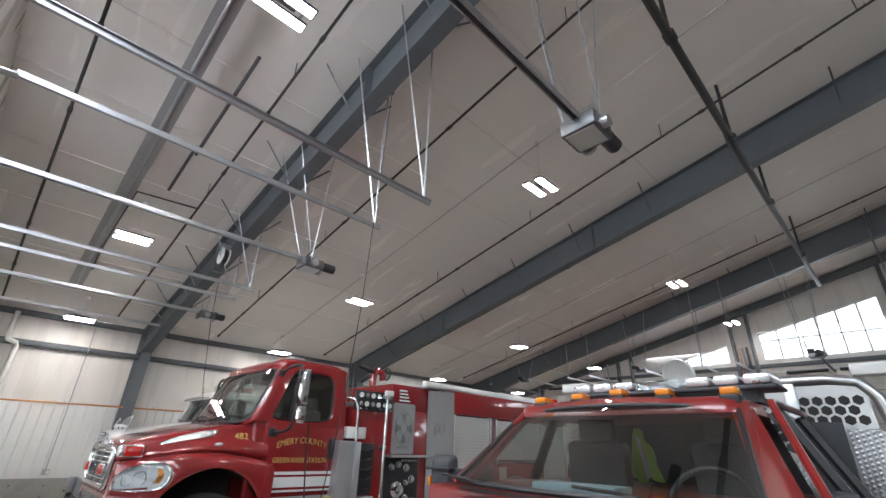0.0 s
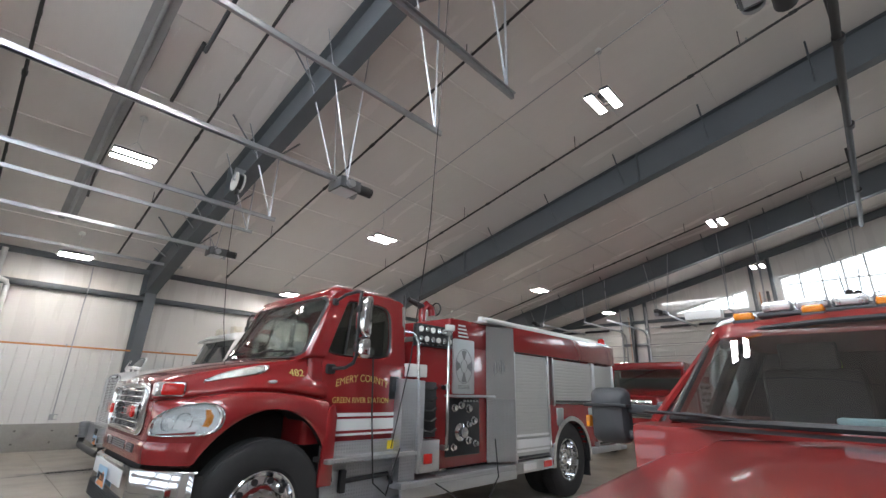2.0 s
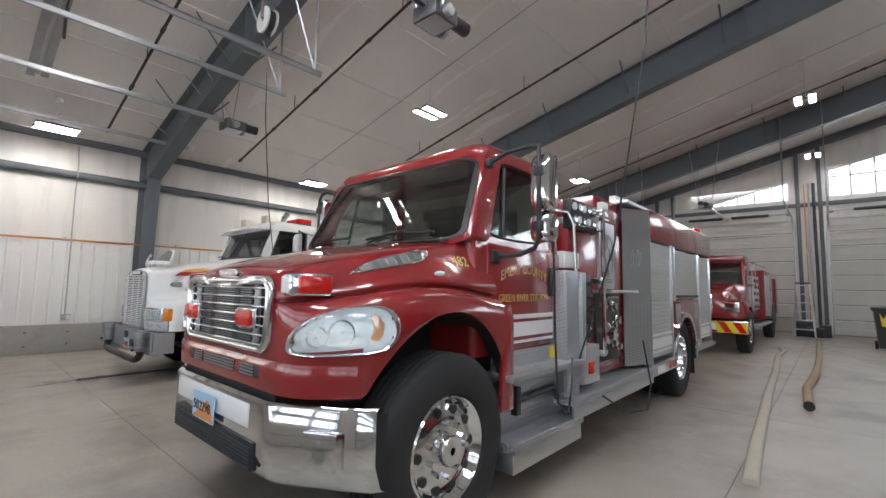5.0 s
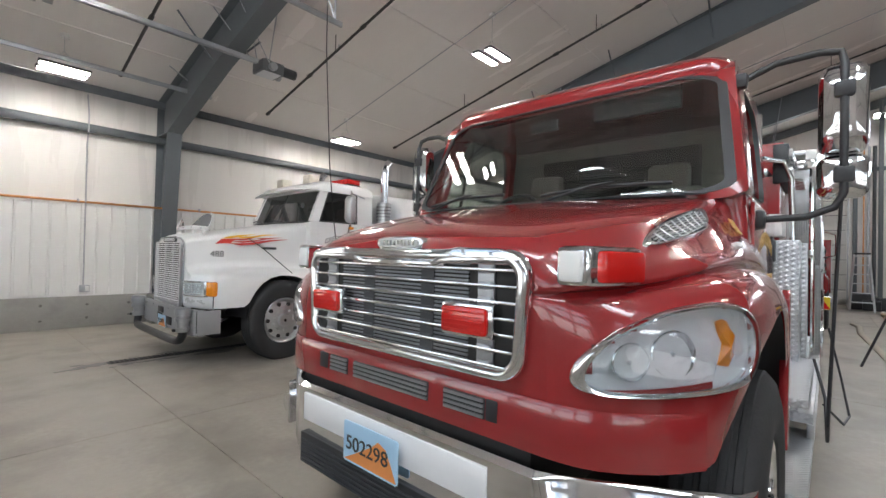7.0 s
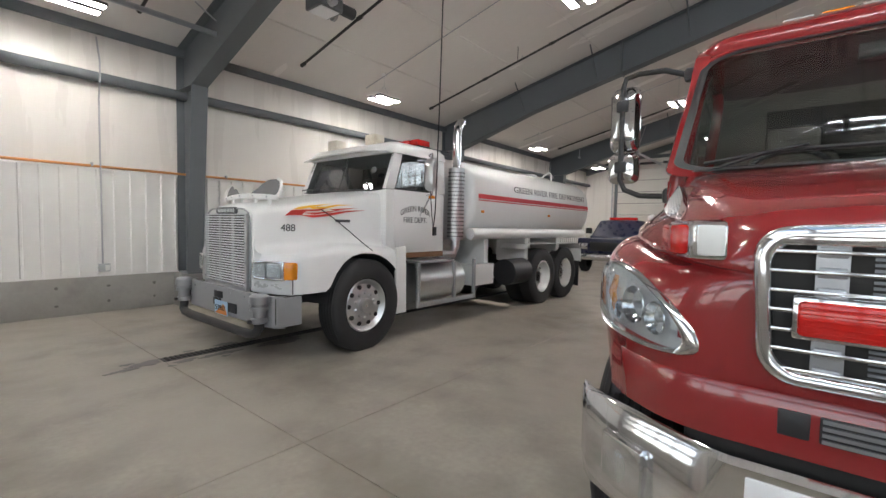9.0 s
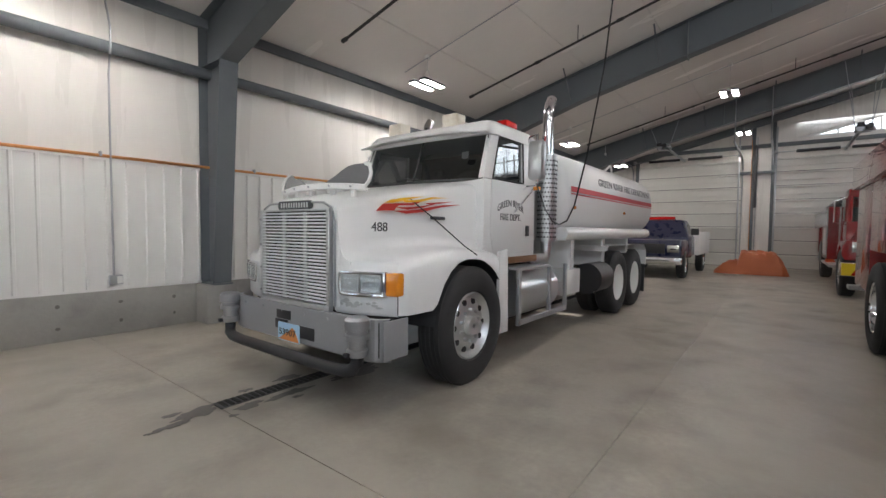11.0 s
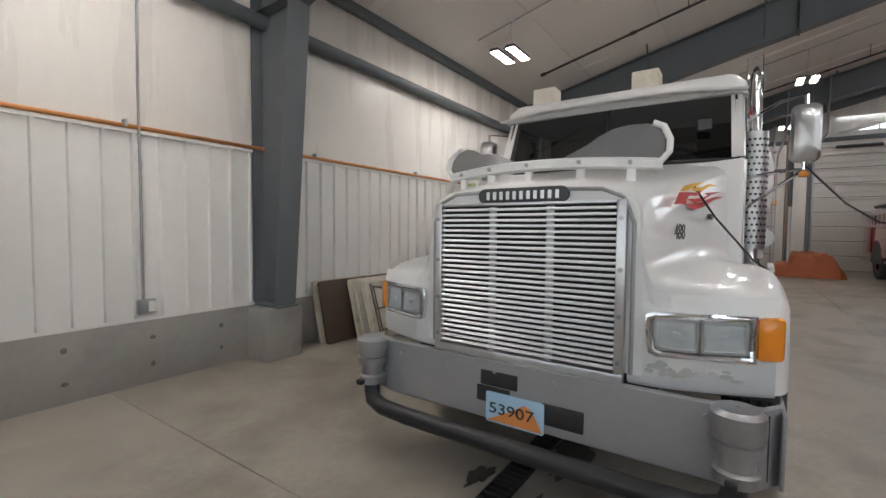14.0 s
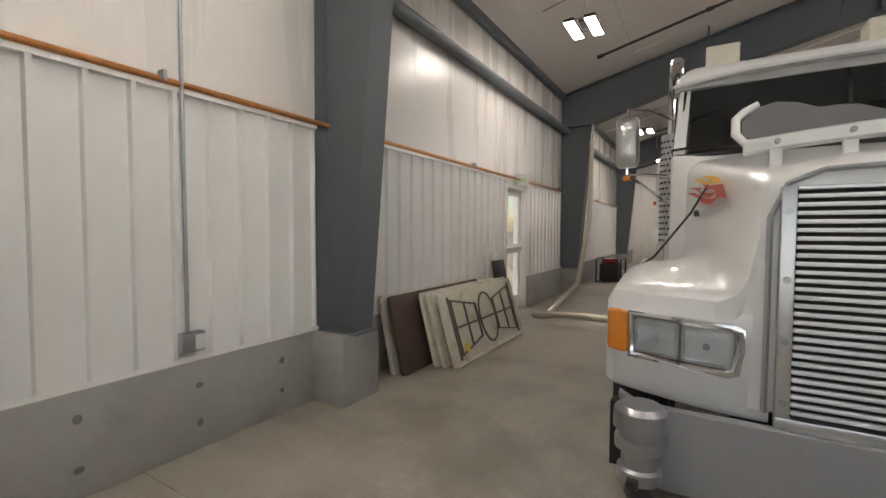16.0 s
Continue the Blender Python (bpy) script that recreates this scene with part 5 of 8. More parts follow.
        P("mirror_bracket", Shape().tube([(2.68, Y + s * 0.91, 2.27), (2.71, Y + s * 1.05, 2.335), (2.745, Y + s * 1.20, 2.355), (2.745, my - s * 0.01, 2.34), (2.725, my, 2.28), (2.725, my, 1.72), (2.725, my - s * 0.03, 1.66), (2.70, Y + s * 1.16, 1.62), (2.66, Y + s * 0.99, 1.61)], 0.016, 10), BLACK, smooth=60)
        for z in (2.17, 1.80):
            P("mirror_clamp", Shape().box(2.705, my - 0.035, z - 0.035, 2.76, my + 0.035, z + 0.035, 0.01), BLACK)
        P("bracket_foot", Shape().box(2.60, Y + s * 0.97, 1.565, 2.70, Y + s * 1.02, 1.655, 0.02), BLACK)
        P("bracket_foot", Shape().box(2.65, Y + s * 0.88, 2.24, 2.71, Y + s * 0.945, 2.31, 0.015), BLACK)
    v.shear = None
    for s in (-1, 1):
        # steps below the cab
        st = P("cab_step", Shape().box(2.62, Y + s * 1.02, 0.28, 3.60, Y + s * 1.0, 0.96, 0.006), PLATE, label="aluminium tread-plate cab steps")
        P("tread", Shape().box(2.60, Y + s * 0.95, 0.80, 3.66, Y + s * 1.20, 0.84, 0.006), PLATE, st)
        P("tread", Shape().box(2.62, Y + s * 0.95, 0.36, 3.62, Y + s * 1.20, 0.42, 0.006), PLATE, st)
        P("riser", Shape().box(2.62, Y + s * 1.0, 0.24, 3.60, Y + s * 1.185, 0.36, 0.006), ALU, st)
        P("hand_tool", Shape().tube([(2.85, Y + s * 1.04, 0.62), (3.40, Y + s * 1.05, 0.64), (3.46, Y + s * 1.05, 0.55)], 0.022, 8), BLACK, st)
        P("tool_clip", Shape().box(2.84, Y + s * 1.02, 0.53, 2.90, Y + s * 1.07, 0.72, 0.006), BLACK, st)
        P("warning_label", Shape().box(3.40, Y + s * 1.018, 0.86, 3.52, Y + s * 1.026, 0.94), YELLOW, st)
    v.words("lettering", "EMERY COUNTY", 0.098, (3.05, Y - 1.008, 1.535), FACE_RIGHT, GOLD, None, 0.64, 0.06)
    v.words("lettering", "GREEN RIVER STATION", 0.075, (3.05, Y - 1.008, 1.325), FACE_RIGHT, GOLD, None, 0.68)
    v.shear = aside
    cowl = [screen(a, -1.0) for a in [(i / 10 - 1) * 0.88 for i in range(21)]]
    P("cowl", Shape().skin([[(x - 0.07, y, z - 0.005) for x, y, z in cowl], [(x + 0.0, y, z + 0.012) for x, y, z in cowl], [(x + 0.03, y, z - 0.3) for x, y, z in cowl]]), BLACK, cab)
    for u0 in (-0.12, 0.80):
        P("wiper_arm", Shape().tube([screen(u0 + 0.02, -1.0, 0.03), screen(u0 - 0.22, -0.80, 0.03), screen(u0 - 0.36, -0.74, 0.025)], 0.008, 6), BLACK)
        P("wiper_blade", Shape().tube([screen(u0 + 0.04, -0.88, 0.012), screen(u0 - 0.25, -0.79, 0.012), screen(u0 - 0.62, -0.80, 0.012)], 0.010, 6), BLACK)
    v.shear = None
    P("cab_floor", Shape().box(2.50, Y - 0.93, 0.98, 3.60, Y + 0.93, 1.05), DARK, cab)
    P("cab_back", Shape().box(3.60, Y - 0.93, 1.0, 3.64, Y + 0.93, 2.36), BEIGE, cab)
    P("rear_window", Shape().box(3.592, Y - 0.6, 1.80, 3.599, Y + 0.6, 2.22, 0.003), DARK, cab)
    P("dashboard", Shape().box(2.48, Y - 0.90, 1.45, 2.78, Y + 0.90, 1.69, 0.05), GREY_PLASTIC, cab)
    P("dash_clutter", Shape().box(2.44, Y + 0.25, 1.70, 2.60, Y + 0.60, 1.735, 0.01), WHITE_PLASTIC, cab, "papers on the dashboard")
    P("sun_visor", Shape().box(2.76, Y - 0.66, 2.24, 2.80, Y - 0.18, 2.36, 0.01), GREY_PLASTIC, cab)
    P("inside_mirror", Shape().box(2.70, Y + 0.02, 2.22, 2.73, Y + 0.22, 2.29, 0.01), BLACK, cab)
    seat(v, 3.15, Y + 0.45, 1.18)
    seat(v, 3.15, Y - 0.45, 1.18)
    steering_wheel(v, 2.86, Y + 0.45, 1.70)
    # roof light bar
    lb = P("light_bar", Shape().box(2.93, Y - 0.57, 2.49, 3.14, Y + 0.53, 2.525, 0.01), GREY_PLASTIC, label="low roof light bar with clear lenses")
    for i in range(7):
        y = Y - 0.54 + i * 0.157
        P("lens", Shape().box(2.92, y - 0.02, 2.52, 3.15, y + 0.115, 2.555, 0.016), AMBER if i in (1, 5) else GREY_DOOR, lb)
    # pump module behind the cab
    pm = P("pump_module", Shape().box(3.74, Y - 1.02, 0.60, 5.40, Y + 1.02, 1.98, 0.012), RED, label="red pump module with controls")
    P("top_locker", Shape().box(3.78, Y - 0.95, 1.98, 4.30, Y + 0.95, 2.04, 0.01), ALU, pm)
    P("top_box", Shape().box(4.34, Y - 1.0, 1.98, 5.42, Y + 1.0, 2.33, 0.012), RED, pm)
    gp = P("gauge_panel", Shape().box(3.72, Y - 1.06, 1.93, 4.32, Y - 0.98, 2.18, 0.006), BLACK, pm, "black panel of dials and levers")
    for i in range(6):
        for j in range(2):
            P("dial", Shape().lathe([(0.032, 0.0), (0.032, -0.018), (0.026, -0.018), (0.002, -0.014)], (3.77 + i * 0.097, Y - 1.06, 2.12 - j * 0.11), "y", 14), CHROME if (i + j) % 2 else WHITE_PLASTIC, gp)
    for i in range(7):
        P("lever", Shape().cyl((3.75 + i * 0.08, Y - 1.06, 1.96), (3.75 + i * 0.08, Y - 1.13, 1.94), 0.008, 6), CHROME, gp)
    P("handrail", Shape().cyl((4.13, Y - 1.17, 0.84), (4.13, Y - 1.17, 2.12), 0.019, 10), CHROME)
    for z in (0.84, 1.48, 2.10):
        P("rail_bracket", Shape().box(4.10, Y - 1.18, z - 0.03, 4.16, Y - 1.02, z + 0.03, 0.008), CHROME)
    P("handrail_top", Shape().box(4.10, Y - 1.19, 2.13, 4.22, Y - 1.13, 2.20, 0.008), WHITE_PLASTIC)
    # locker of air cylinders with tread plate
    lk = P("tread_locker", Shape().box(3.70, Y - 1.16, 0.62, 3.78, Y - 0.98, 1.54, 0.006), PLATE, label="tread-plate locker with black straps")
    P("locker_front", Shape().box(3.48, Y - 1.13, 0.50, 3.70, Y - 0.96, 1.55, 0.006), PLATE, lk)
    P("bottle_rack", Shape().box(3.78, Y - 1.10, 0.95, 4.02, Y - 1.01, 1.53, 0.01), BLACK, lk)
    for i in range(5):
        P("strap", Shape().tube([(3.79, Y - 1.11, 1.02 + i * 0.11), (3.90, Y - 1.15, 1.00 + i * 0.11), (4.01, Y - 1.11, 1.03 + i * 0.11)], 0.014, 6), DARK, lk)
    P("tail_lamp_box", Shape().box(3.74, Y - 1.17, 0.62, 4.02, Y - 1.0, 0.93, 0.006), ALU, lk)
    P("tail_lamp", Shape().box(3.78, Y - 1.185, 0.70, 3.90, Y - 1.165, 0.80, 0.008), LENS_RED, lk)
    P("white_box", Shape().box(3.62, Y - 1.04, 1.58, 3.92, Y - 0.96, 1.72, 0.01), WHITE_PLASTIC)
    # pump panel
    pp = P("pump_panel", Shape().box(4.26, Y - 1.045, 0.72, 4.86, Y - 1.01, 1.36, 0.004), BLACK, label="black pump panel with chrome valves")
    P("big_valve", Shape().lathe([(0.10, 0.0), (0.10, -0.04), (0.06, -0.06), (0.06, -0.11), (0.002, -0.115)], (4.46, Y - 1.045, 0.98), "y", 20), CHROME, pp)
    for x, z, r in ((4.36, 1.25, 0.045), (4.48, 1.28, 0.045), (4.62, 1.24, 0.05), (4.72, 1.10, 0.05), (4.62, 0.88, 0.045), (4.35, 0.82, 0.04), (4.75, 0.84, 0.04), (4.62, 1.06, 0.035)):
        P("valve", Shape().lathe([(r, 0.0), (r, -0.025), (r * 0.7, -0.03), (r * 0.7, -0.06), (0.002, -0.062)], (x, Y - 1.045, z), "y", 14), CHROME, pp)
    for i in range(5):
        P("label_tag", Shape().box(4.55 + 0.06 * i, Y - 1.05, 1.315, 4.59 + 0.06 * i, Y - 1.046, 1.34), ALU, pp)
    P("shelf", Shape().box(4.24, Y - 1.20, 1.37, 5.0, Y - 1.0, 1.40, 0.006), PLATE, pm)
    pic = Shape()
    plate(pic, 0.20, 0.33, 0.03, (4.56, Y - 1.03, 1.74), "y", 0.02)
    art = P("engraved_plate", pic, ALU, label="engraved polished aluminium plate")
    ETCH = mat("etched_metal", (0.26, 0.265, 0.27), 0.55, 0.5, vary=0.5, scale=60)
    for r in (0.155, 0.06):
        P("engraving", Shape().tube([(4.56 + r * math.cos(a), Y - 1.042, 1.74 + r * 1.35 * math.sin(a)) for a in [i * math.pi / 12 for i in range(24)]], 0.004, 4, close=True), ETCH, art)
    for k in range(4):
        a = math.pi / 2 * k
        ca, sa = math.cos(a), math.sin(a)
        P("engraving", Shape().prism([(4.56 + ca * u - sa * w, 1.74 + (sa * u + ca * w) * 1.3) for u, w in ((0.065, -0.012), (0.065, 0.012), (0.14, 0.05), (0.15, 0.0), (0.14, -0.05))], "y", Y - 1.0425, Y - 1.0405), ETCH, art)
    for k in range(3):
        P("engraving", Shape().box(4.45, Y - 1.0425, 1.47 + k * 0.016, 4.67, Y - 1.0405, 1.476 + k * 0.016), ETCH, art)
    fl = Shape()
    for i in range(4):
        fl.box(4.46, Y - 1.026, 2.10 + i * 0.045, 4.66 - 0.02 * i, Y - 1.022, 2.12 + i * 0.045)
    P("flag_decal", fl, WHITE_STRIPE, pm, "white striped flag decal")
    # tread-plate corner panel and running board
    cr = Shape().skin([[(5.02, Y - 1.03, 0.62), (5.42, Y - 1.20, 0.62)], [(5.02, Y - 1.03, 2.30), (5.42, Y - 1.20, 2.30)]])
    corner = P("corner_panel", cr, POLISHED, label="polished aluminium corner panel with tread plate below", smooth=0)
    P("corner_tread", Shape().skin([[(5.02, Y - 1.038, 0.60), (5.41, Y - 1.204, 0.60)], [(5.02, Y - 1.038, 1.36), (5.41, Y - 1.204, 1.36)]]), PLATE, corner, smooth=0)
    for i in range(5):
        P("engraving", Shape().box(5.13 + i * 0.034, Y - 1.083 - i * 0.01445, 1.66 + (i * 7 % 5) * 0.012, 5.146 + i * 0.034, Y - 1.077 - i * 0.01445, 1.80 + (i * 11 % 7) * 0.012), ETCH, corner)
    rb = P("running_board", Shape().box(3.46, Y - 1.20, 0.50, 5.42, Y - 0.9, 0.56, 0.006), PLATE, label="aluminium running board")
    P("board_edge", Shape().box(3.46, Y - 1.205, 0.40, 5.42, Y - 1.17, 0.50, 0.006), ALU, rb)
    for i in range(6):
        P("ridge", Shape().box(4.06, Y - 1.16 + i * 0.04, 0.56, 5.38, Y - 1.145 + i * 0.04, 0.568), GALV, rb)
    # locker body
    bd = Shape()
    bd.box(5.42, Y - 1.20, 1.98, 8.72, Y + 1.20, 2.32, 0.012)
    bd.box(5.42, Y - 1.12, 0.62, 6.33, Y + 1.12, 1.98, 0.01)
    bd.box(7.50, Y - 1.12, 0.62, 8.72, Y + 1.12, 1.98, 0.01)
    bd.box(6.33, Y - 1.12, 1.14, 7.50, Y + 1.12, 1.98, 0.01)
    bd.box(6.33, Y - 0.52, 0.62, 7.50, Y + 0.52, 1.14)
    body = P("locker_body", bd, RED, label="red locker body with grey roller shutters")
    P("top_deck", Shape().box(4.90, Y - 1.14, 2.32, 8.70, Y + 1.14, 2.36, 0.008), ALU, body)
    P("deck_rail", Shape().box(5.0, Y - 0.98, 2.36, 8.6, Y - 0.90, 2.44, 0.01), WHITE_PLASTIC, body)
    P("hose_cover", Shape().box(5.6, Y - 0.86, 2.36, 8.5, Y + 0.86, 2.41, 0.02), GREY_PLASTIC, body)
    for x0, x1, z0, z1 in ((5.46, 6.30, 0.60, 1.965), (6.48, 7.78, 1.30, 1.95), (7.86, 8.60, 0.64, 1.94)):
        dr = P("roller_shutter", Shape().box(x0, Y - 1.165, z0, x1, Y - 1.12, z1, 0.004), GREY_DOOR, body, "grey aluminium roller shutter")
        k = 0
        z = z0 + 0.03
        while z < z1 - 0.03:
            P("slat", Shape().box(x0 + 0.012, Y - 1.172, z, x1 - 0.012, Y - 1.164, min(z + 0.040, z1), 0.003, 1), GREY_DOOR, dr)
            z += 0.046
        P("lift_bar", Shape().box(x0 + 0.05, Y - 1.20, z0 + 0.02, x1 - 0.05, Y - 1.175, z0 + 0.05, 0.006), BLACK, dr)
        for xa in (x0 - 0.03, x1):
            P("shutter_rail", Shape().box(xa, Y - 1.195, z0 - 0.03, xa + 0.03, Y - 1.12, z1 + 0.02, 0.004), ALU, dr)
    for x0, x1 in ((5.46, 6.30), (7.86, 8.60)):
        for z0, z1 in ((0.88, 0.91), (0.74, 0.85), (0.69, 0.72)):
            P("stripe", Shape().box(x0, Y - 1.178, z0, x1, Y - 1.174, z1), WHITE_STRIPE, body)
    arch_cut = [(6.92 + 0.53 * math.cos(a), 0.52 + 0.535 * math.sin(a)) for a in [radians(160 - 140 * i / 16) for i in range(17)]]
    P("side_panel", Shape().prism([(6.34, 1.28), (6.34, 0.70)] + arch_cut + [(7.84, 0.70), (7.84, 1.28)], "y", Y - 1.18, Y - 1.12), RED, body)
    for x in (6.52, 7.55):
        P("filler_flap", Shape().box(x, Y - 1.19, 1.0, x + 0.20, Y - 1.18, 1.24, 0.006), ALU, body)
    arc = [(6.92 + 0.60 * math.cos(a), 0.52 + 0.60 * math.sin(a)) for a in [radians(-8 + 196 * i / 20) for i in range(21)]]
    arc2 = [(6.92 + 0.50 * math.cos(a) * 1.06, 0.52 + 0.535 * math.sin(a)) for a in [radians(-8 + 196 * i / 20) for i in range(21)]]
    P("wheel_arch", Shape().skin([[(x, Y - 1.15, z) for x, z in arc], [(x, Y - 1.215, z) for x, z in arc], [(x, Y - 1.215, z) for x, z in arc2], [(x, Y - 1.15, z) for x, z in arc2]]), CHROME, body, smooth=60)
    P("wheel_housing", Shape().skin([[(x, Y - 1.15, z) for x, z in arc2], [(x, Y - 0.55, z) for x, z in arc2]]), BLACK, body, smooth=60)
    P("lower_rail", Shape().box(5.44, Y - 1.19, 0.44, 6.38, Y - 1.10, 0.58, 0.008), ALU, body)
    P("lower_rail", Shape().box(7.56, Y - 1.19, 0.52, 8.72, Y - 1.10, 0.62, 0.008), ALU, body)
    P("reflector", Shape().box(5.60, Y - 1.197, 0.47, 5.90, Y - 1.19, 0.55), WHITE_STRIPE, body)
    P("reflector", Shape().box(6.1, Y - 1.197, 0.47, 6.3, Y - 1.19, 0.55), LENS_RED, body)
    P("mud_flap", Shape().box(7.50, Y - 1.16, 0.22, 7.52, Y - 0.66, 0.70), BLACK)
    P("rear_step", Shape().box(8.72, Y - 1.18, 0.52, 9.0, Y + 1.18, 0.58, 0.008), PLATE)
    P("rear_beacon", Shape().lathe([(0.07, 0.0), (0.07, 0.08), (0.05, 0.12), (0.004, 0.13)], (8.62, Y - 1.02, 2.36), "z", 16), LENS_RED, label="red rear beacon")
    # deck monitor nozzle and aerial behind the cab
    mon = P("water_monitor", Shape().tube([(4.45, Y - 0.35, 2.33), (4.45, Y - 0.35, 2.52), (4.52, Y - 0.35, 2.60), (4.62, Y - 0.35, 2.56), (4.64, Y - 0.35, 2.45)], 0.055, 12), RED, label="red deck water monitor")
    P("handwheel", Shape().tube([(4.72, Y - 0.35 + 0.09 * math.cos(a), 2.56 + 0.09 * math.sin(a)) for a in [i * math.pi / 8 for i in range(16)]], 0.011, 6, close=True), BLACK, mon)
    P("nozzle", Shape().cyl((4.46, Y - 0.35, 2.55), (4.18, Y - 0.35, 2.62), 0.045, 14, 0.03), BLACK, mon)
    P("aerial", Shape().cyl((3.98, Y - 0.50, 2.04), (3.98, Y - 0.50, 2.62), 0.012, 6), BLACK)
    return v


ENGINE = fire_engine()


# ---- white water tanker beside the side wall ----
def tanker():
    v = Vehicle("water_tanker", 2.1, 12.2, "white bonneted water tanker with flame decals and bright grille", "tanker truck")
    Y = 12.2
    P = v.p
    FLAME_RED = mat("red_decal", (0.55, 0.05, 0.04), 0.4)
    FLAME_YEL = mat("yellow_decal", (0.80, 0.45, 0.03), 0.4)
    SMOKE = mat("smoked_acrylic", (0.16, 0.16, 0.165), 0.25)
    SILVER = mat("silver_painted_steel", (0.34, 0.345, 0.355), 0.42, 0.35, vary=0.08, scale=4)
    BAR = mat("bright_grille_bar", (0.76, 0.77, 0.79), 0.32, 0.25, vary=0.05)
    # bonnet with wings, whose fronts are swept back
    v.bend = lambda x, y: x + 0.17 * min(1.2, max(0.0, (abs(y - Y) - 0.56) / 0.50)) ** 1.5 * min(1.0, max(0.0, (2.95 - x) / 0.8))
    ns = [2.125, 2.14, 2.17, 2.22, 2.30, 2.42, 2.52, 2.60, 2.70, 2.82, 2.95, 3.08, 3.20, 3.32, 3.44, 3.56, 3.64]
    rows = []
    for x in ns:
        q = (x - 2.125) / 1.5
        k = min(1.0, (x - 2.125) / 0.12)
        rnd = math.sqrt(max(0, 1 - (1 - k) ** 2))
        hw = 1.02 + 0.05 * rnd
        zc = 1.565 + 0.03 * rnd + 0.25 * q
        hs = 0.535 + 0.27 * q
        zs = zc - 0.05
        zf = 1.08 + 0.04 * rnd + 0.06 * math.sin(min(1, q) * math.pi)
        dx = (x - 3.15) / 0.62
        zb = 0.715
        if abs(dx) < 1:
            zb = max(0.715, 0.47 + 0.63 * math.sqrt(1 - dx * dx))
        half = [(hw, zb), (hw, (zb + zf - 0.07) / 2), (hw - 0.005, zf - 0.08), (hw - 0.04, zf - 0.02), (hw - 0.11, zf + 0.008), (hs + 0.10, zf + 0.02), (hs + 0.035, zf + 0.05), (hs + 0.012, zf + 0.12), (hs, zs - 0.06), (hs - 0.02, zs - 0.015), (hs - 0.07, zs + 0.015), (hs * 0.5, zc), (0, zc + 0.005)]
        rows.append([(x, Y - a, z) for a, z in half] + [(x, Y + a, z) for a, z in half[-2::-1]])
    hood = P("bonnet", Shape().skin(rows, caps=False), WHITE, label="white bonnet with wide wings", smooth=50)
    face = Shape().prism([(Y - 0.56, 0.75), (Y + 0.56, 0.75)] + [(p[1], p[2]) for p in rows[0][::-1] if abs(p[1] - Y) < 0.56], "x", 2.112, 2.128)
    P("front_face", face, WHITE, hood, smooth=0)
    for s in (-1, 1):
        P("wing_root", Shape().prism([(Y + s * a, z) for a, z in ((0.50, 0.75), (0.66, 0.75), (0.66, 1.10), (0.61, 1.125), (0.585, 1.15), (0.565, 1.20), (0.545, 1.32), (0.50, 1.40))], "x", 2.1135, 2.127), WHITE, hood, smooth=0)
        cols = [0.50 + 0.52 * i / 10 for i in range(11)]
        P("wing_face", Shape().skin([[(2.132, Y + s * a, 0.705) for a in cols], [(2.114, Y + s * a, 0.725) for a in cols], [(2.114, Y + s * a, 1.05) for a in cols], [(2.128, Y + s * a, 1.105) for a in cols]]), WHITE, hood, smooth=60)
    # grille
    gz = 1.11
    back = P("grille", Shape().box(2.104, Y - 0.485, 0.735, 2.113, Y + 0.485, 1.49), DARK, label="bright horizontal bar grille in a bolted frame")
    for i in range(27):
        z = 0.763 + i * 0.0268
        P("grille_bar", Shape().box(2.072, Y - 0.45, z, 2.094, Y + 0.45, z + 0.0135, 0.004, 1), BAR, back)
    for dy in (-0.15, 0.15):
        P("grille_stay", Shape().box(2.09, Y + dy - 0.018, 0.74, 2.103, Y + dy + 0.018, 1.48), GALV, back)
    fr = Shape()
    fr.box(2.07, Y - 0.49, 0.71, 2.11, Y - 0.45, 1.50, 0.004)
    fr.box(2.07, Y + 0.45, 0.71, 2.11, Y + 0.49, 1.50, 0.004)
    fr.box(2.068, Y - 0.49, 0.71, 2.11, Y + 0.49, 0.75, 0.004)
    fr.box(2.072, Y - 0.45, 1.485, 2.11, Y + 0.45, 1.50, 0.003)
    P("grille_frame", fr, ALU, back)
    for s in (-1, 1):
        for z in (0.80, 1.0, 1.2, 1.42):
            P("bolt", Shape().cyl((2.072, Y + s * 0.47, z), (2.062, Y + s * 0.47, z), 0.011, 8), GALV, back)
    arch = Shape().tube([(2.105, Y - 0.515, 0.75), (2.105, Y - 0.515, 1.40), (2.105, Y - 0.47, 1.51), (2.105, Y - 0.38, 1.55), (2.105, Y, 1.565), (2.105, Y + 0.38, 1.55), (2.105, Y + 0.47, 1.51), (2.105, Y + 0.515, 1.40), (2.105, Y + 0.515, 0.75)], 0.010, 6)
    P("shell_edge", arch, SILVER, hood)
    b = Shape()
    b.prism([(Y + p, 1.535 + q) for p, q in rrect(0.235, 0.037, 0.036, 5)], "x", 2.092, 2.115, 0.004)
    badge = P("badge", b, GREY_PLASTIC, label="dark oval badge with raised silver bars")
    for i in range(11):
        P("badge_bar", Shape().box(2.088, Y - 0.19 + i * 0.036, 1.515, 2.094, Y - 0.172 + i * 0.036, 1.555, 0.002, 1), ALU, badge)
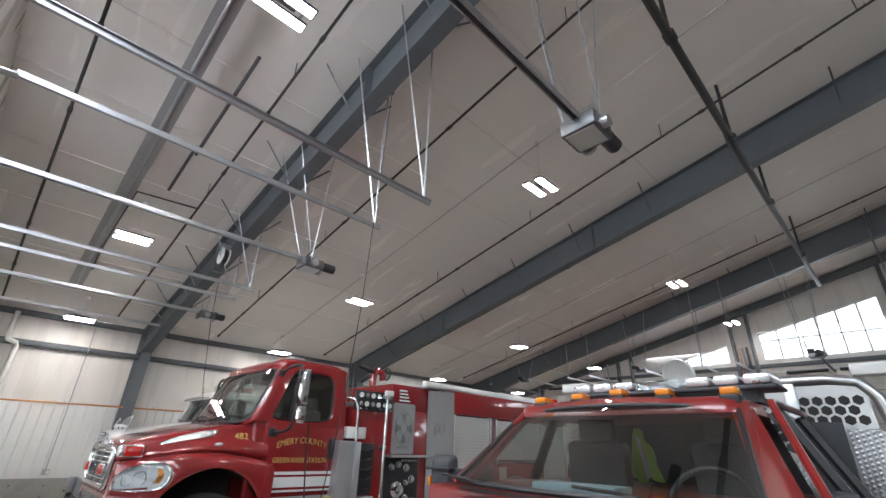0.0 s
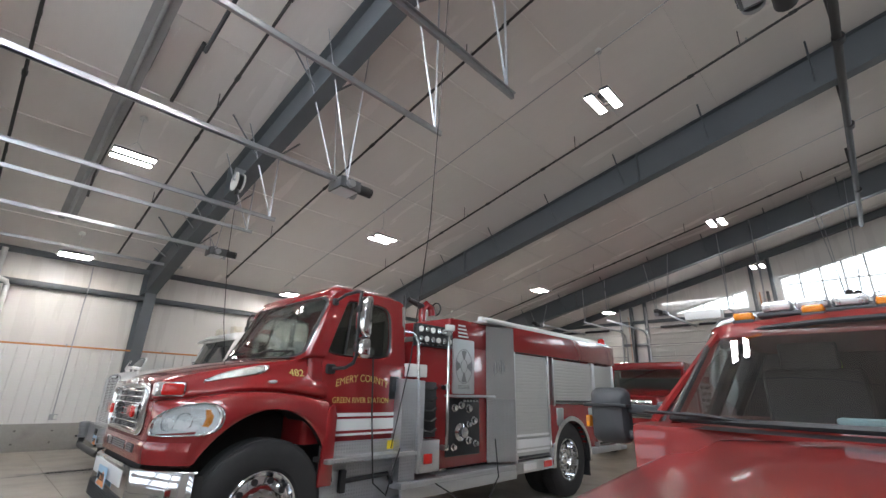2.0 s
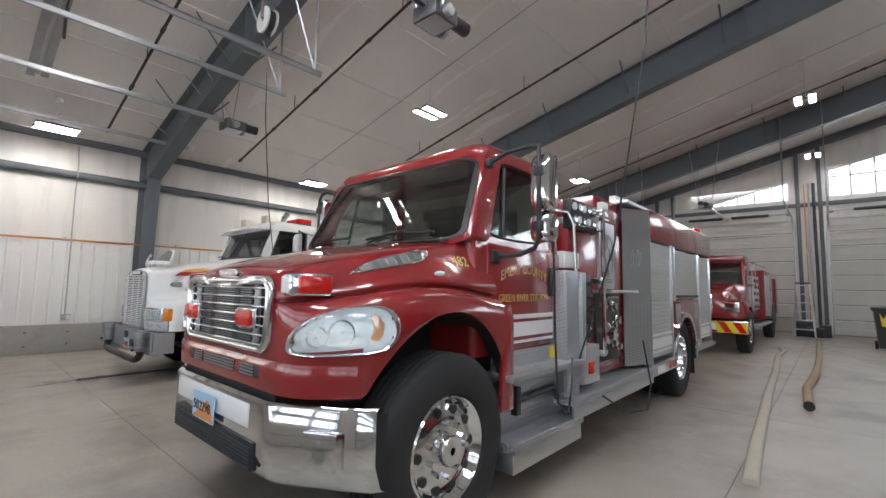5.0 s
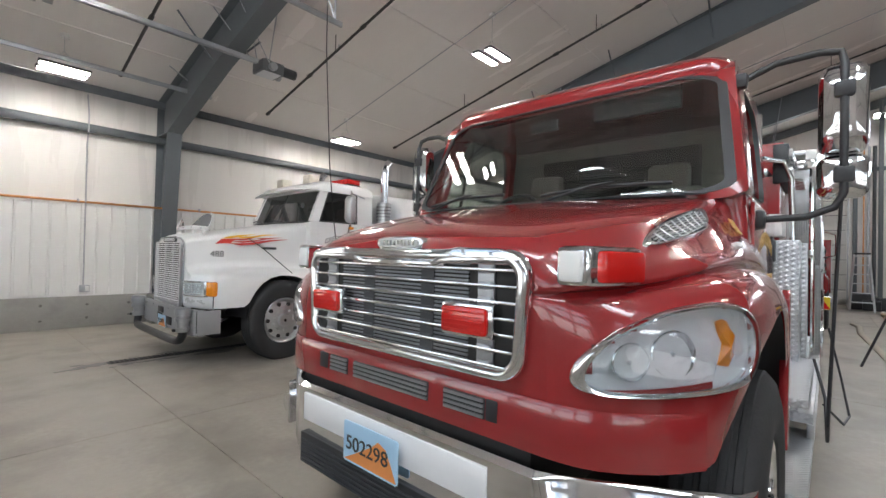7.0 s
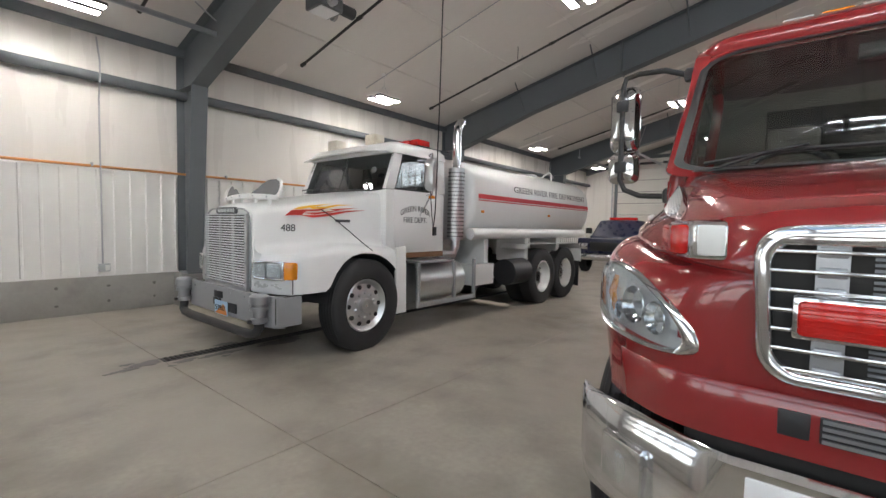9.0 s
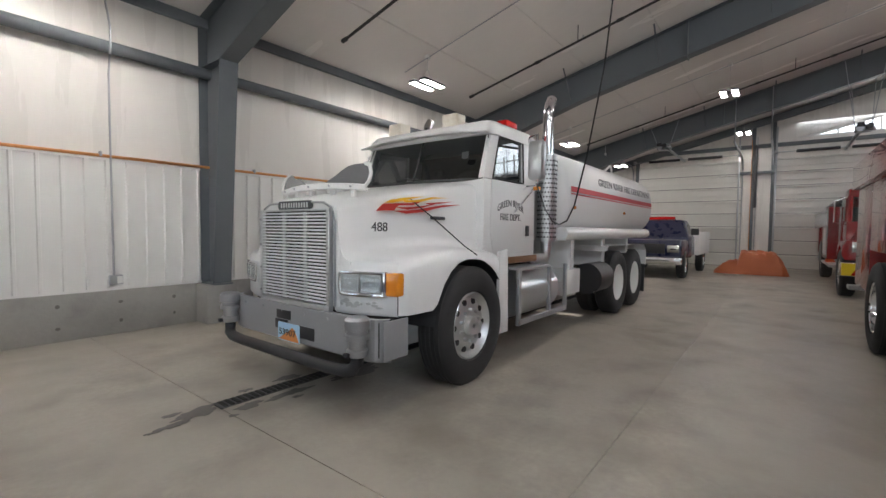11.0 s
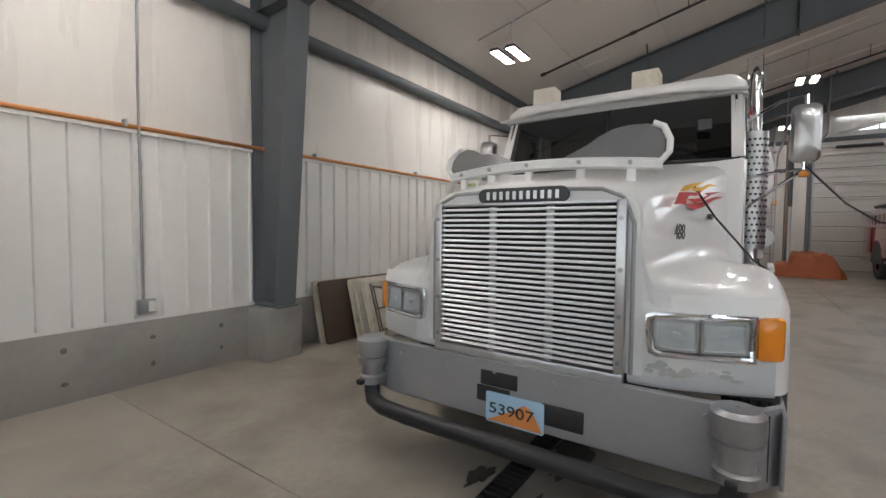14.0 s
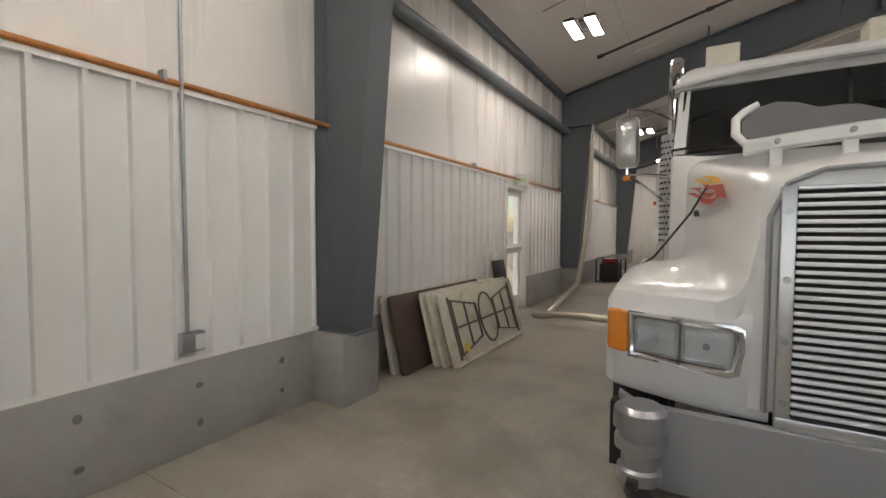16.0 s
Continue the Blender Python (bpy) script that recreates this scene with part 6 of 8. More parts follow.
    # headlights
    for s in (-1, 1):
        hb = Shape()
        prof = []
        for k, d in ((0.0, 0.0), (0.0, 0.030), (0.012, 0.036), (0.022, 0.030), (0.024, 0.012)):
            out = [(Y + s * a, z) for a, z in ((0.585 + k, 0.862 + k), (0.615 + k, 0.848 + k), (0.78, 0.848 + k), (0.955 - k, 0.848 + k), (0.955 - k, 0.94), (0.955 - k, 1.035 - k), (0.78, 1.035 - k), (0.60 + k, 1.035 - k), (0.572 + k, 1.02 - k), (0.572 + k, 0.95))]
            prof.append([(2.114 - d, y, z) for y, z in out])
        h = P("headlight", hb.skin(prof, close=True), CHROME, label="twin rectangular headlights in a chrome bezel", smooth=50)
        P("bezel_field", Shape().skin([[(2.107, Y + s * a, 0.868) for a in (0.59, 0.70, 0.82, 0.935)], [(2.107, Y + s * a, 1.018) for a in (0.59, 0.70, 0.82, 0.935)]]), GALV, h)
        for a in (0.606, 0.772):
            ring_ = Shape()
            ring_frame(ring_, 0.079, 0.066, 0.014, 0.012, (2.094, Y + s * (a + 0.078), 0.944), "x", 0.026)
            P("lamp_rim", ring_, ALU, h)
            bowl = [[(2.086 + d, Y + s * (a + 0.078) + p * k, 0.944 + q * k) for p, q in rrect(0.070, 0.057, 0.012, 4)] for k, d in ((1.0, 0.0), (0.85, 0.012), (0.5, 0.022), (0.2, 0.026))]
            P("reflector", Shape().skin(bowl, close=True, caps=True), REFLECTOR, h, smooth=60)
            P("bulb", Shape().cyl((2.105, Y + s * (a + 0.078), 0.944), (2.084, Y + s * (a + 0.078), 0.944), 0.016, 12, 0.012), BRIGHT, h)
            P("lens", Shape().box(2.072, Y + s * (a + 0.006), 0.886, 2.079, Y + s * (a + 0.150), 1.002, 0.003), LENS, h)
        P("turn_lamp", Shape().box(2.084, Y + s * 0.955, 0.856, 2.16, Y + s * 1.045, 1.03, 0.018), AMBER, h, "amber turn lamp")
        wheel(v, 3.15, Y + s * 1.10, s, steel=ALU)
        for x in (7.45, 8.45):
            wheel(v, x, Y + s * 1.12, s, deep=0.12, steel=WHITE_PLASTIC)
            wheel(v, x, Y + s * 0.80, s, deep=0.12, steel=WHITE_PLASTIC)
        arc = [(3.15 + 0.615 * math.cos(a), 0.47 + 0.625 * math.sin(a)) for a in [radians(10 + 160 * i / 16) for i in range(17)]]
        P("wheel_liner", Shape().skin([[(x, Y + s * 1.07, z) for x, z in arc], [(x, Y + s * 0.66, z) for x, z in arc]]), BLACK, smooth=60)
    # chipped paint below the headlight
    chips = random.Random(7)
    for i in range(22):
        cy_, cz_ = Y - 0.58 - chips.random() * 0.32, 0.765 + chips.random() * 0.055
        w_, h_ = 0.012 + chips.random() * 0.022, 0.006 + chips.random() * 0.008
        P("paint_chip", Shape().prism([(cy_ + w_ * math.cos(t) * (0.7 + 0.5 * chips.random()), cz_ + h_ * math.sin(t) * (0.7 + 0.5 * chips.random())) for t in [k * math.pi / 4 for k in range(8)]], "x", 2.111, 2.1145), GREY_DOOR, hood)
    v.bend = None
    # bumper and suction pipe
    plan = [(-1.04, 2.16), (-0.98, 2.08), (-0.85, 2.045), (0.80, 2.045), (0.92, 2.08), (0.98, 2.16)]
    rows = [[(x + dx, Y + a, z) for a, x in plan] for z, dx in ((0.71, 0.05), (0.71, 0.0), (0.42, 0.0), (0.40, 0.03))]
    bump = P("bumper", Shape().skin(rows), SILVER, label="silver painted steel bumper", smooth=30)
    P("bumper_back", Shape().box(2.10, Y - 1.0, 0.44, 2.16, Y + 1.0, 0.69), DARK, bump)
    P("end_plate", Shape().box(2.10, Y - 1.05, 0.42, 2.35, Y - 1.035, 0.70, 0.004), SILVER, bump)
    for a, b_, z0, z1 in ((0.02, 0.20, 0.50, 0.58), (-0.02, 0.18, 0.585, 0.66), (-0.34, -0.14, 0.46, 0.56)):
        P("tow_slot", Shape().box(2.036, Y + a, z0, 2.047, Y + b_, z1, 0.004), BLACK, bump)
    for i in range(6):
        P("bolt", Shape().cyl((2.046, Y - 0.8 + i * 0.3, 0.66), (2.036, Y - 0.8 + i * 0.3, 0.66), 0.012, 8), SILVER, bump)
    number_plate(v, 2.030, Y - 0.01, 0.485, "53907", bump)
    pts = [(1.99, Y + 0.88, 0.50), (1.99, Y + 0.885, 0.42), (1.975, Y + 0.86, 0.37), (1.965, Y + 0.78, 0.345), (1.96, Y + 0.6, 0.338), (1.96, Y - 0.6, 0.338), (1.965, Y - 0.80, 0.345), (1.975, Y - 0.875, 0.37), (1.99, Y - 0.90, 0.42), (1.99, Y - 0.90, 0.48)]
    sp = P("suction_pipe", Shape().tube(pts, 0.046, 14), BLACK, label="black steel suction pipe under the bumper", smooth=60)
    for y in (Y + 0.88, Y - 0.90):
        P("coupling", Shape().lathe([(0.055, 0.46), (0.075, 0.47), (0.075, 0.51), (0.062, 0.52), (0.062, 0.58), (0.085, 0.585), (0.085, 0.62), (0.075, 0.625), (0.075, 0.65), (0.09, 0.655), (0.09, 0.69), (0.088, 0.72), (0.07, 0.738), (0.004, 0.742)], (1.99, y, 0.0), "z", 24), GALV, sp, "grey capped pipe coupling")
        for a in (0.5, 3.0):
            P("coupling_lug", Shape().box(1.99 + 0.085 * math.cos(a) - 0.02, y + 0.085 * math.sin(a) - 0.02, 0.47, 1.99 + 0.085 * math.cos(a) + 0.02, y + 0.085 * math.sin(a) + 0.02, 0.50, 0.006), BLACK, sp)
    # chassis
    P("chassis", Shape().box(2.2, Y - 0.42, 0.50, 9.2, Y + 0.42, 0.82, 0.01), DARK)
    P("engine_bay", Shape().box(2.16, Y - 0.60, 0.62, 3.7, Y + 0.60, 1.05, 0.03), DARK)
    P("front_axle", Shape().cyl((3.15, Y - 1.0, 0.48), (3.15, Y + 1.0, 0.48), 0.07, 12), DARK)
    for x in (7.45, 8.45):
        P("rear_axle", Shape().cyl((x, Y - 1.0, 0.50), (x, Y + 1.0, 0.50), 0.09, 12), DARK)
    # bug shield on the bonnet
    def lip(a):
        return 2.285 + 0.075 * (a / 0.58) ** 2

    across = [i / 12 * 0.58 for i in range(-12, 13)]
    base = P("bug_shield", Shape().skin([[(lip(a) + d, Y + a, z + 0.028 * (1 - (a / 0.58) ** 2)) for a in across] for d, z in ((0.02, 1.645), (-0.012, 1.655), (-0.016, 1.695), (0.0, 1.702), (0.02, 1.645))]), WHITE, label="broken smoked acrylic bug shield on a white base", smooth=40)
    for a in (-0.45, -0.22, 0.05, 0.28, 0.48):
        P("bolt", Shape().cyl((lip(a) - 0.014, Y + a, 1.675 + 0.028 * (1 - (a / 0.58) ** 2)), (lip(a) - 0.026, Y + a, 1.677 + 0.028 * (1 - (a / 0.58) ** 2)), 0.010, 8), GALV, base)
        P("foot", Shape().box(lip(a), Y + a - 0.02, 1.56, lip(a) + 0.03, Y + a + 0.02, 1.67, 0.004), WHITE, base)
    for tops in ([(-0.585, 1.80), (-0.55, 1.866), (-0.50, 1.876), (-0.42, 1.874), (-0.36, 1.862), (-0.30, 1.83), (-0.25, 1.792), (-0.20, 1.765), (-0.14, 1.735)],
                 [(0.14, 1.735), (0.20, 1.762), (0.26, 1.790), (0.31, 1.797), (0.36, 1.796), (0.42, 1.828), (0.48, 1.842), (0.54, 1.828), (0.585, 1.78)]):
        foot = [(lip(a), Y + a, 1.69 + 0.02 * (1 - (a / 0.58) ** 2)) for a, z in tops]
        head = [(lip(a) + 0.30 * (z - 1.69), Y + a, z) for a, z in tops]
        P("smoked_panel", Shape().skin([foot, head, [(x + 0.006, y, z) for x, y, z in head], [(x + 0.006, y, z) for x, y, z in foot]], close=False), SMOKE, base, smooth=40)
        e = 0 if tops[0][0] < -0.5 else -1
        sg = -1 if e == 0 else 1
        zt_ = max(z for a, z in tops)
        rim = [(lip(0.5), Y + sg * 0.50, 1.685), (lip(0.57), Y + sg * 0.575, 1.69), (lip(0.58) + 0.01, Y + sg * 0.605, 1.73), (lip(0.58) + 0.03, Y + sg * 0.605, 1.79), (lip(0.56) + 0.05, Y + sg * 0.575, zt_ - 0.02), (lip(0.5) + 0.055, Y + sg * 0.53, zt_)]
        P("white_rim", Shape().tube(rim, 0.016, 8), WHITE, base, smooth=60)
    # cab
    zb, zt = 1.86, 2.33
    hw = 0.90
    low = Shape().box(3.60, Y - hw, 0.98, 4.72, Y + hw, zb, 0.03)
    cab = P("cab", low, WHITE, label="white cab with a sun visor")
    rows = []
    for z, hx, hy, cx in ((2.31, 0.53, 0.90, 4.25), (2.40, 0.52, 0.89, 4.25), (2.46, 0.47, 0.84, 4.25), (2.49, 0.36, 0.72, 4.27), (2.50, 0.2, 0.5, 4.27)):
        rows.append([(cx + a, Y + b, z) for a, b in rrect(hx, hy, 0.10, 5)])
    P("roof", Shape().skin(rows, close=True, caps=True), WHITE, cab, smooth=60)
    P("sun_visor", Shape().skin([[(3.80, Y - 0.88, 2.35), (3.74, Y - 0.5, 2.385), (3.73, Y, 2.395), (3.74, Y + 0.5, 2.385), (3.80, Y + 0.88, 2.35)], [(3.62, Y - 0.90, 2.315), (3.55, Y - 0.5, 2.345), (3.54, Y, 2.35), (3.55, Y + 0.5, 2.345), (3.62, Y + 0.90, 2.315)],
                                 [(3.63, Y - 0.90, 2.30), (3.56, Y - 0.5, 2.33), (3.55, Y, 2.335), (3.56, Y + 0.5, 2.33), (3.63, Y + 0.90, 2.30)], [(3.80, Y - 0.88, 2.33), (3.78, Y - 0.5, 2.36), (3.77, Y, 2.37), (3.78, Y + 0.5, 2.36), (3.80, Y + 0.88, 2.33)]]), WHITE, cab, smooth=60)
    for s in (-1, 1):
        a = [(3.60, Y + s * 0.89, zb), (3.74, Y + s * 0.90, zb), (3.74, Y + s * 0.84, zb), (3.61, Y + s * 0.82, zb)]
        b = [(3.78, Y + s * 0.86, 2.33), (3.90, Y + s * 0.88, 2.33), (3.90, Y + s * 0.82, 2.33), (3.79, Y + s * 0.80, 2.33)]
        P("windscreen_pillar", Shape().skin([a, b], close=True, caps=True), WHITE, cab)
        a = [(4.42, Y + s * 0.90, zb), (4.72, Y + s * 0.90, zb), (4.72, Y + s * 0.84, zb), (4.42, Y + s * 0.84, zb)]
        b = [(4.42, Y + s * 0.88, 2.33), (4.72, Y + s * 0.88, 2.33), (4.72, Y + s * 0.82, 2.33), (4.42, Y + s * 0.82, 2.33)]
        P("rear_pillar", Shape().skin([a, b], close=True, caps=True), WHITE, cab)
        P("side_glass", Shape().skin([[(3.72, Y + s * 0.87, zb - 0.02), (4.44, Y + s * 0.87, zb - 0.02)], [(3.88, Y + s * 0.855, 2.33), (4.44, Y + s * 0.855, 2.33)]]), DARK_GLASS, cab, smooth=0)
        P("window_seal", Shape().tube([(3.76, Y + s * 0.895, zb + 0.01), (4.42, Y + s * 0.895, zb + 0.01), (4.42, Y + s * 0.88, 2.31), (3.91, Y + s * 0.88, 2.31)], 0.010, 6, close=True), BLACK, cab)
        door = P("cab_door", Shape().prism([(3.78, 1.10), (4.60, 1.10), (4.60, 1.855), (3.72, 1.855), (3.72, 1.30)], "y", Y + s * 0.898, Y + s * 0.908, 0.004), WHITE, label="white cab door with black lettering")
        P("handle", Shape().box(4.46, Y + s * 0.906, 1.28, 4.54, Y + s * 0.918, 1.40, 0.005), BLACK, door)
        # exhaust stack with its perforated guard
        sx, sy = 4.92, Y + s * 0.95
        ex = P("exhaust_pipe", Shape().tube([(sx, sy, 2.20), (sx, sy, 2.72), (sx + 0.03, sy, 2.84), (sx + 0.10, sy, 2.93)], 0.062, 16), CHROME, label="chrome exhaust stack with a perforated guard", smooth=60)
        P("guard", Shape().cyl((sx, sy, 1.22), (sx, sy, 2.24), 0.115, 24), ALU, ex)
        holes = Shape()
        for i in range(18):
            for j in range(9):
                a = math.pi + (j - 4 + (i % 2) * 0.5) * 0.32 + (0.6 if s < 0 else -0.6)
                holes.cyl((sx + 0.114 * math.cos(a), sy + 0.114 * math.sin(a), 1.27 + i * 0.053), (sx + 0.119 * math.cos(a), sy + 0.119 * math.sin(a), 1.27 + i * 0.053), 0.012, 6)
        P("perforation", holes, GREY_PLASTIC, ex)
        P("elbow", Shape().tube([(sx, sy, 1.24), (sx, sy, 1.12), (sx - 0.08, sy + 0.02 * s, 1.02), (sx - 0.28, sy - 0.1 * s, 1.00)], 0.065, 14), ALU, ex, smooth=60)
        # mirror on a tube frame
        my = Y + s * 1.235
        mirror(v, 4.05, my, 2.05, 0.17, 0.40, s, ALU)
        P("mirror_arm", Shape().tube([(4.55, Y + s * 0.90, 2.28), (4.15, Y + s * 1.10, 2.31), (4.05, my, 2.31), (4.05, my, 1.80), (4.15, Y + s * 1.08, 1.80), (4.40, Y + s * 0.91, 1.80)], 0.013, 8), CHROME)
        P("mirror_stay", Shape().tube([(4.05, my, 1.80), (4.20, Y + s * 0.91, 1.55)], 0.011, 6), CHROME)
        P("marker_lamp", Shape().box(4.03, my - 0.03, 1.75, 4.09, my + 0.03, 1.79, 0.008), AMBER)
        # steps and fuel tank
        P("fuel_tank", Shape().cyl((4.05, Y + s * 0.82, 0.66), (5.0, Y + s * 0.82, 0.66), 0.27, 28), ALU, label="dented aluminium fuel tank")
        fs = P("tank_step", Shape().box(4.0, Y + s * 0.82, 0.93, 4.72, Y + s * 1.10, 0.96, 0.006), SILVER, label="steel step frame over the fuel tank")
        P("rail", Shape().box(3.98, Y + s * 1.06, 0.36, 5.25, Y + s * 1.10, 0.42, 0.008), SILVER, fs)
        for xx in (3.98, 4.72, 5.2):
            P("upright", Shape().box(xx, Y + s * 1.06, 0.36, xx + 0.05, Y + s * 1.10, 0.94, 0.006), SILVER, fs)
        P("lamp_strip", Shape().box(3.84, Y + s * 0.99, 1.0, 4.6, Y + s * 0.97, 1.07, 0.006), mat("rusty_step_plate", (0.22, 0.12, 0.06), 0.6, 0.3, vary=0.3), fs)
        P("battery_box", Shape().box(5.28, Y + s * 0.75, 0.52, 5.80, Y + s * 1.06, 0.84, 0.012), WHITE_PLASTIC)
        P("wing_skirt", Shape().prism([(3.62, 0.34), (3.80, 0.34), (3.78, 1.16), (3.62, 1.14)], "y", Y + s * 1.04, Y + s * 1.075, 0.006), WHITE)
        # bonnet decals
        yh = lambda xx: Y + s * (0.56 + 0.27 * (xx - 2.125) / 1.5)
        for m_, pts_ in ((FLAME_YEL, [(2.50, 1.558), (2.56, 1.588), (2.70, 1.613), (2.92, 1.636), (2.78, 1.606), (2.70, 1.590), (2.60, 1.566)]),
                         (FLAME_YEL, [(2.68, 1.590), (2.85, 1.602), (3.00, 1.634), (3.20, 1.636), (3.02, 1.620), (2.88, 1.586), (2.72, 1.572)]),
                         (FLAME_RED, [(2.42, 1.490), (2.49, 1.553), (2.62, 1.562), (2.76, 1.570), (2.92, 1.598), (2.79, 1.553), (2.65, 1.546), (2.62, 1.526), (2.60, 1.500), (2.52, 1.500)]),
                         (FLAME_RED, [(2.61, 1.528), (2.74, 1.512), (2.90, 1.536), (3.05, 1.574), (3.27, 1.606), (3.08, 1.592), (2.92, 1.578), (2.98, 1.564), (2.88, 1.550), (2.76, 1.536)]),
                         (FLAME_RED, [(2.58, 1.500), (2.72, 1.478), (2.90, 1.498), (3.10, 1.545), (3.36, 1.582), (3.14, 1.570), (2.98, 1.545), (2.84, 1.518), (2.72, 1.506)])):
            sh = Shape()
            top = [sh.bm.verts.new((xx, yh(xx) + s * 0.012, zz)) for xx, zz in pts_]
            sh.bm.faces.new(top)
            P("flame_decal", sh, m_, hood, smooth=0)
        P("bonnet_vent", Shape().box(2.98, yh(3.05) - 0.012 + s * 0.012, 1.435, 3.18, yh(3.05) + 0.012 + s * 0.012, 1.465, 0.008), GREY_PLASTIC, hood)
        P("bonnet_latch", Shape().tube([(2.78, yh(2.78), 1.60), (2.98, yh(2.98) + s * 0.05, 1.45), (3.20, yh(3.2) + s * 0.20, 1.20), (3.25, Y + s * 1.06, 1.12)], 0.006, 6), BLACK)
    v.words("number", "488", 0.105, (2.44, Y - 0.652, 1.36), Matrix.Rotation(radians(-10), 4, "Z") @ FACE_RIGHT, INK, hood)
    v.words("lettering", "GREEN RIVER", 0.10, (4.12, Y - 0.910, 1.63), FACE_RIGHT, INK, None, 0.56, 0.07)
    v.words("lettering", "FIRE DEPT.", 0.10, (4.12, Y - 0.910, 1.48), FACE_RIGHT, INK, None, 0.44)
    n = 8
    lo = [(3.62 - 0.05 * (1 - (2 * i / n - 1) ** 2), Y + (2 * i / n - 1) * 0.86, zb - 0.01) for i in range(n + 1)]
    hi = [(3.80 - 0.04 * (1 - (2 * i / n - 1) ** 2), Y + (2 * i / n - 1) * 0.83, 2.335 + 0.03 * (1 - (2 * i / n - 1) ** 2)) for i in range(n + 1)]
    P("windscreen", Shape().skin([lo, hi]), DARK_GLASS, cab, smooth=60)
    P("windscreen_seal", Shape().tube(lo + hi[::-1], 0.016, 6, close=True), BLACK, cab)
    P("centre_post", Shape().tube([lo[n // 2], hi[n // 2]], 0.010, 6), BLACK, cab)
    P("cab_back", Shape().box(4.68, Y - 0.86, 1.0, 4.72, Y + 0.86, 2.33), GREY_PLASTIC, cab)
    P("cab_floor", Shape().box(3.62, Y - 0.86, 0.99, 4.70, Y + 0.86, 1.06), DARK, cab)
    P("dashboard", Shape().box(3.64, Y - 0.84, 1.60, 3.90, Y + 0.84, 1.86, 0.05), DARK, cab)
    seat(v, 4.25, Y - 0.42, 1.25)
    seat(v, 4.25, Y + 0.42, 1.25)
    steering_wheel(v, 3.98, Y - 0.42, 1.86)
    P("window_sticker", Shape().box(3.612, Y - 0.70, 2.06, 3.617, Y - 0.62, 2.13), GREY_PLASTIC, cab)
    for y0 in (Y - 0.1, Y + 0.5):
        P("wiper", Shape().tube([(3.57, y0, 1.87), (3.58, y0 + 0.22, 1.90), (3.61, y0 + 0.40, 1.89)], 0.009, 6), BLACK)
    lb = P("light_bar", Shape().box(4.36, Y - 0.72, 2.49, 4.60, Y + 0.55, 2.515, 0.006), BLACK, label="long roof light bar with red, white and amber lenses")
    for i in range(8):
        y = Y - 0.71 + i * 0.157
        P("lens", Shape().box(4.35, y, 2.515, 4.61, y + 0.14, 2.60, 0.018), (LENS_RED, LENS_RED, LENS_RED, WHITE_PLASTIC, BLACK, WHITE_PLASTIC, AMBER, LENS_RED)[i], lb)
    for y in (Y - 0.22, Y + 0.62):
        P("roof_box", Shape().box(3.92, y - 0.10, 2.48, 4.10, y + 0.10, 2.64, 0.01), CREAM, label="small cream box on the cab roof")
    # tank
    def tank_ring(x, k):
        out = []
        for i in range(40):
            a = 2 * math.pi * i / 40
            c, s_ = math.cos(a), math.sin(a)
            e = 0.72
            out.append((x, Y + k * 1.13 * math.copysign(abs(c) ** e, c), 1.83 + k * 0.64 * math.copysign(abs(s_) ** e, s_)))
        return out
    tk = P("tank", Shape().skin([tank_ring(x, k) for x, k in ((5.14, 0.86), (5.17, 0.95), (5.22, 1.0), (9.45, 1.0), (9.50, 0.95), (9.53, 0.86))], close=True, caps=True), WHITE, label="white oval water tank with a red stripe", smooth=50)
    P("stripe", Shape().skin([[(5.22, Y - 1.1335, 1.90), (9.45, Y - 1.1335, 1.90)], [(5.22, Y - 1.136, 1.83), (9.45, Y - 1.136, 1.83)]]), mat("red_stripe", (0.50, 0.02, 0.03), 0.4), tk, smooth=0)
    P("stripe", Shape().skin([[(5.22, Y - 1.137, 1.815), (9.45, Y - 1.137, 1.815)], [(5.22, Y - 1.137, 1.80), (9.45, Y - 1.137, 1.80)]]), mat("red_pinstripe", (0.50, 0.02, 0.03), 0.4), tk, smooth=0)
    v.words("lettering", "GREEN RIVER FIRE DEPARTMENT", 0.15, (7.75, Y - 1.128, 2.03), Matrix.Rotation(radians(-8), 4, "X") @ FACE_RIGHT, INK, tk, 3.0)
    P("hatch", Shape().lathe([(0.28, 0.0), (0.28, 0.10), (0.24, 0.12), (0.004, 0.125)], (8.6, Y, 2.46), "z", 24), WHITE, tk)
    P("hatch_guard", Shape().tube([(8.9, Y - 0.5, 2.42), (8.9, Y - 0.5, 2.58), (8.8, Y - 0.5, 2.62), (8.3, Y - 0.5, 2.42)], 0.02, 8), WHITE, tk)
    for s in (-1, 1):
        P("hose_tube", Shape().cyl((5.12, Y + s * 1.06, 1.31), (9.3, Y + s * 1.06, 1.31), 0.085, 20), WHITE, tk)
        P("wing", Shape().skin([[(6.72, Y + s * 1.12, 1.04), (6.84, Y + s * 1.12, 1.12), (9.0, Y + s * 1.12, 1.10), (9.18, Y + s * 1.12, 0.98), (9.20, Y + s * 1.12, 0.70)], [(6.72, Y + s * 0.60, 1.04), (6.84, Y + s * 0.60, 1.12), (9.0, Y + s * 0.60, 1.10), (9.18, Y + s * 0.60, 0.98), (9.20, Y + s * 0.60, 0.70)]]), WHITE, tk)
        for x in (5.6, 6.9, 8.2):
            P("saddle", Shape().box(x, Y + s * 0.4, 0.80, x + 0.12, Y + s * 1.0, 1.36, 0.01), WHITE, tk)
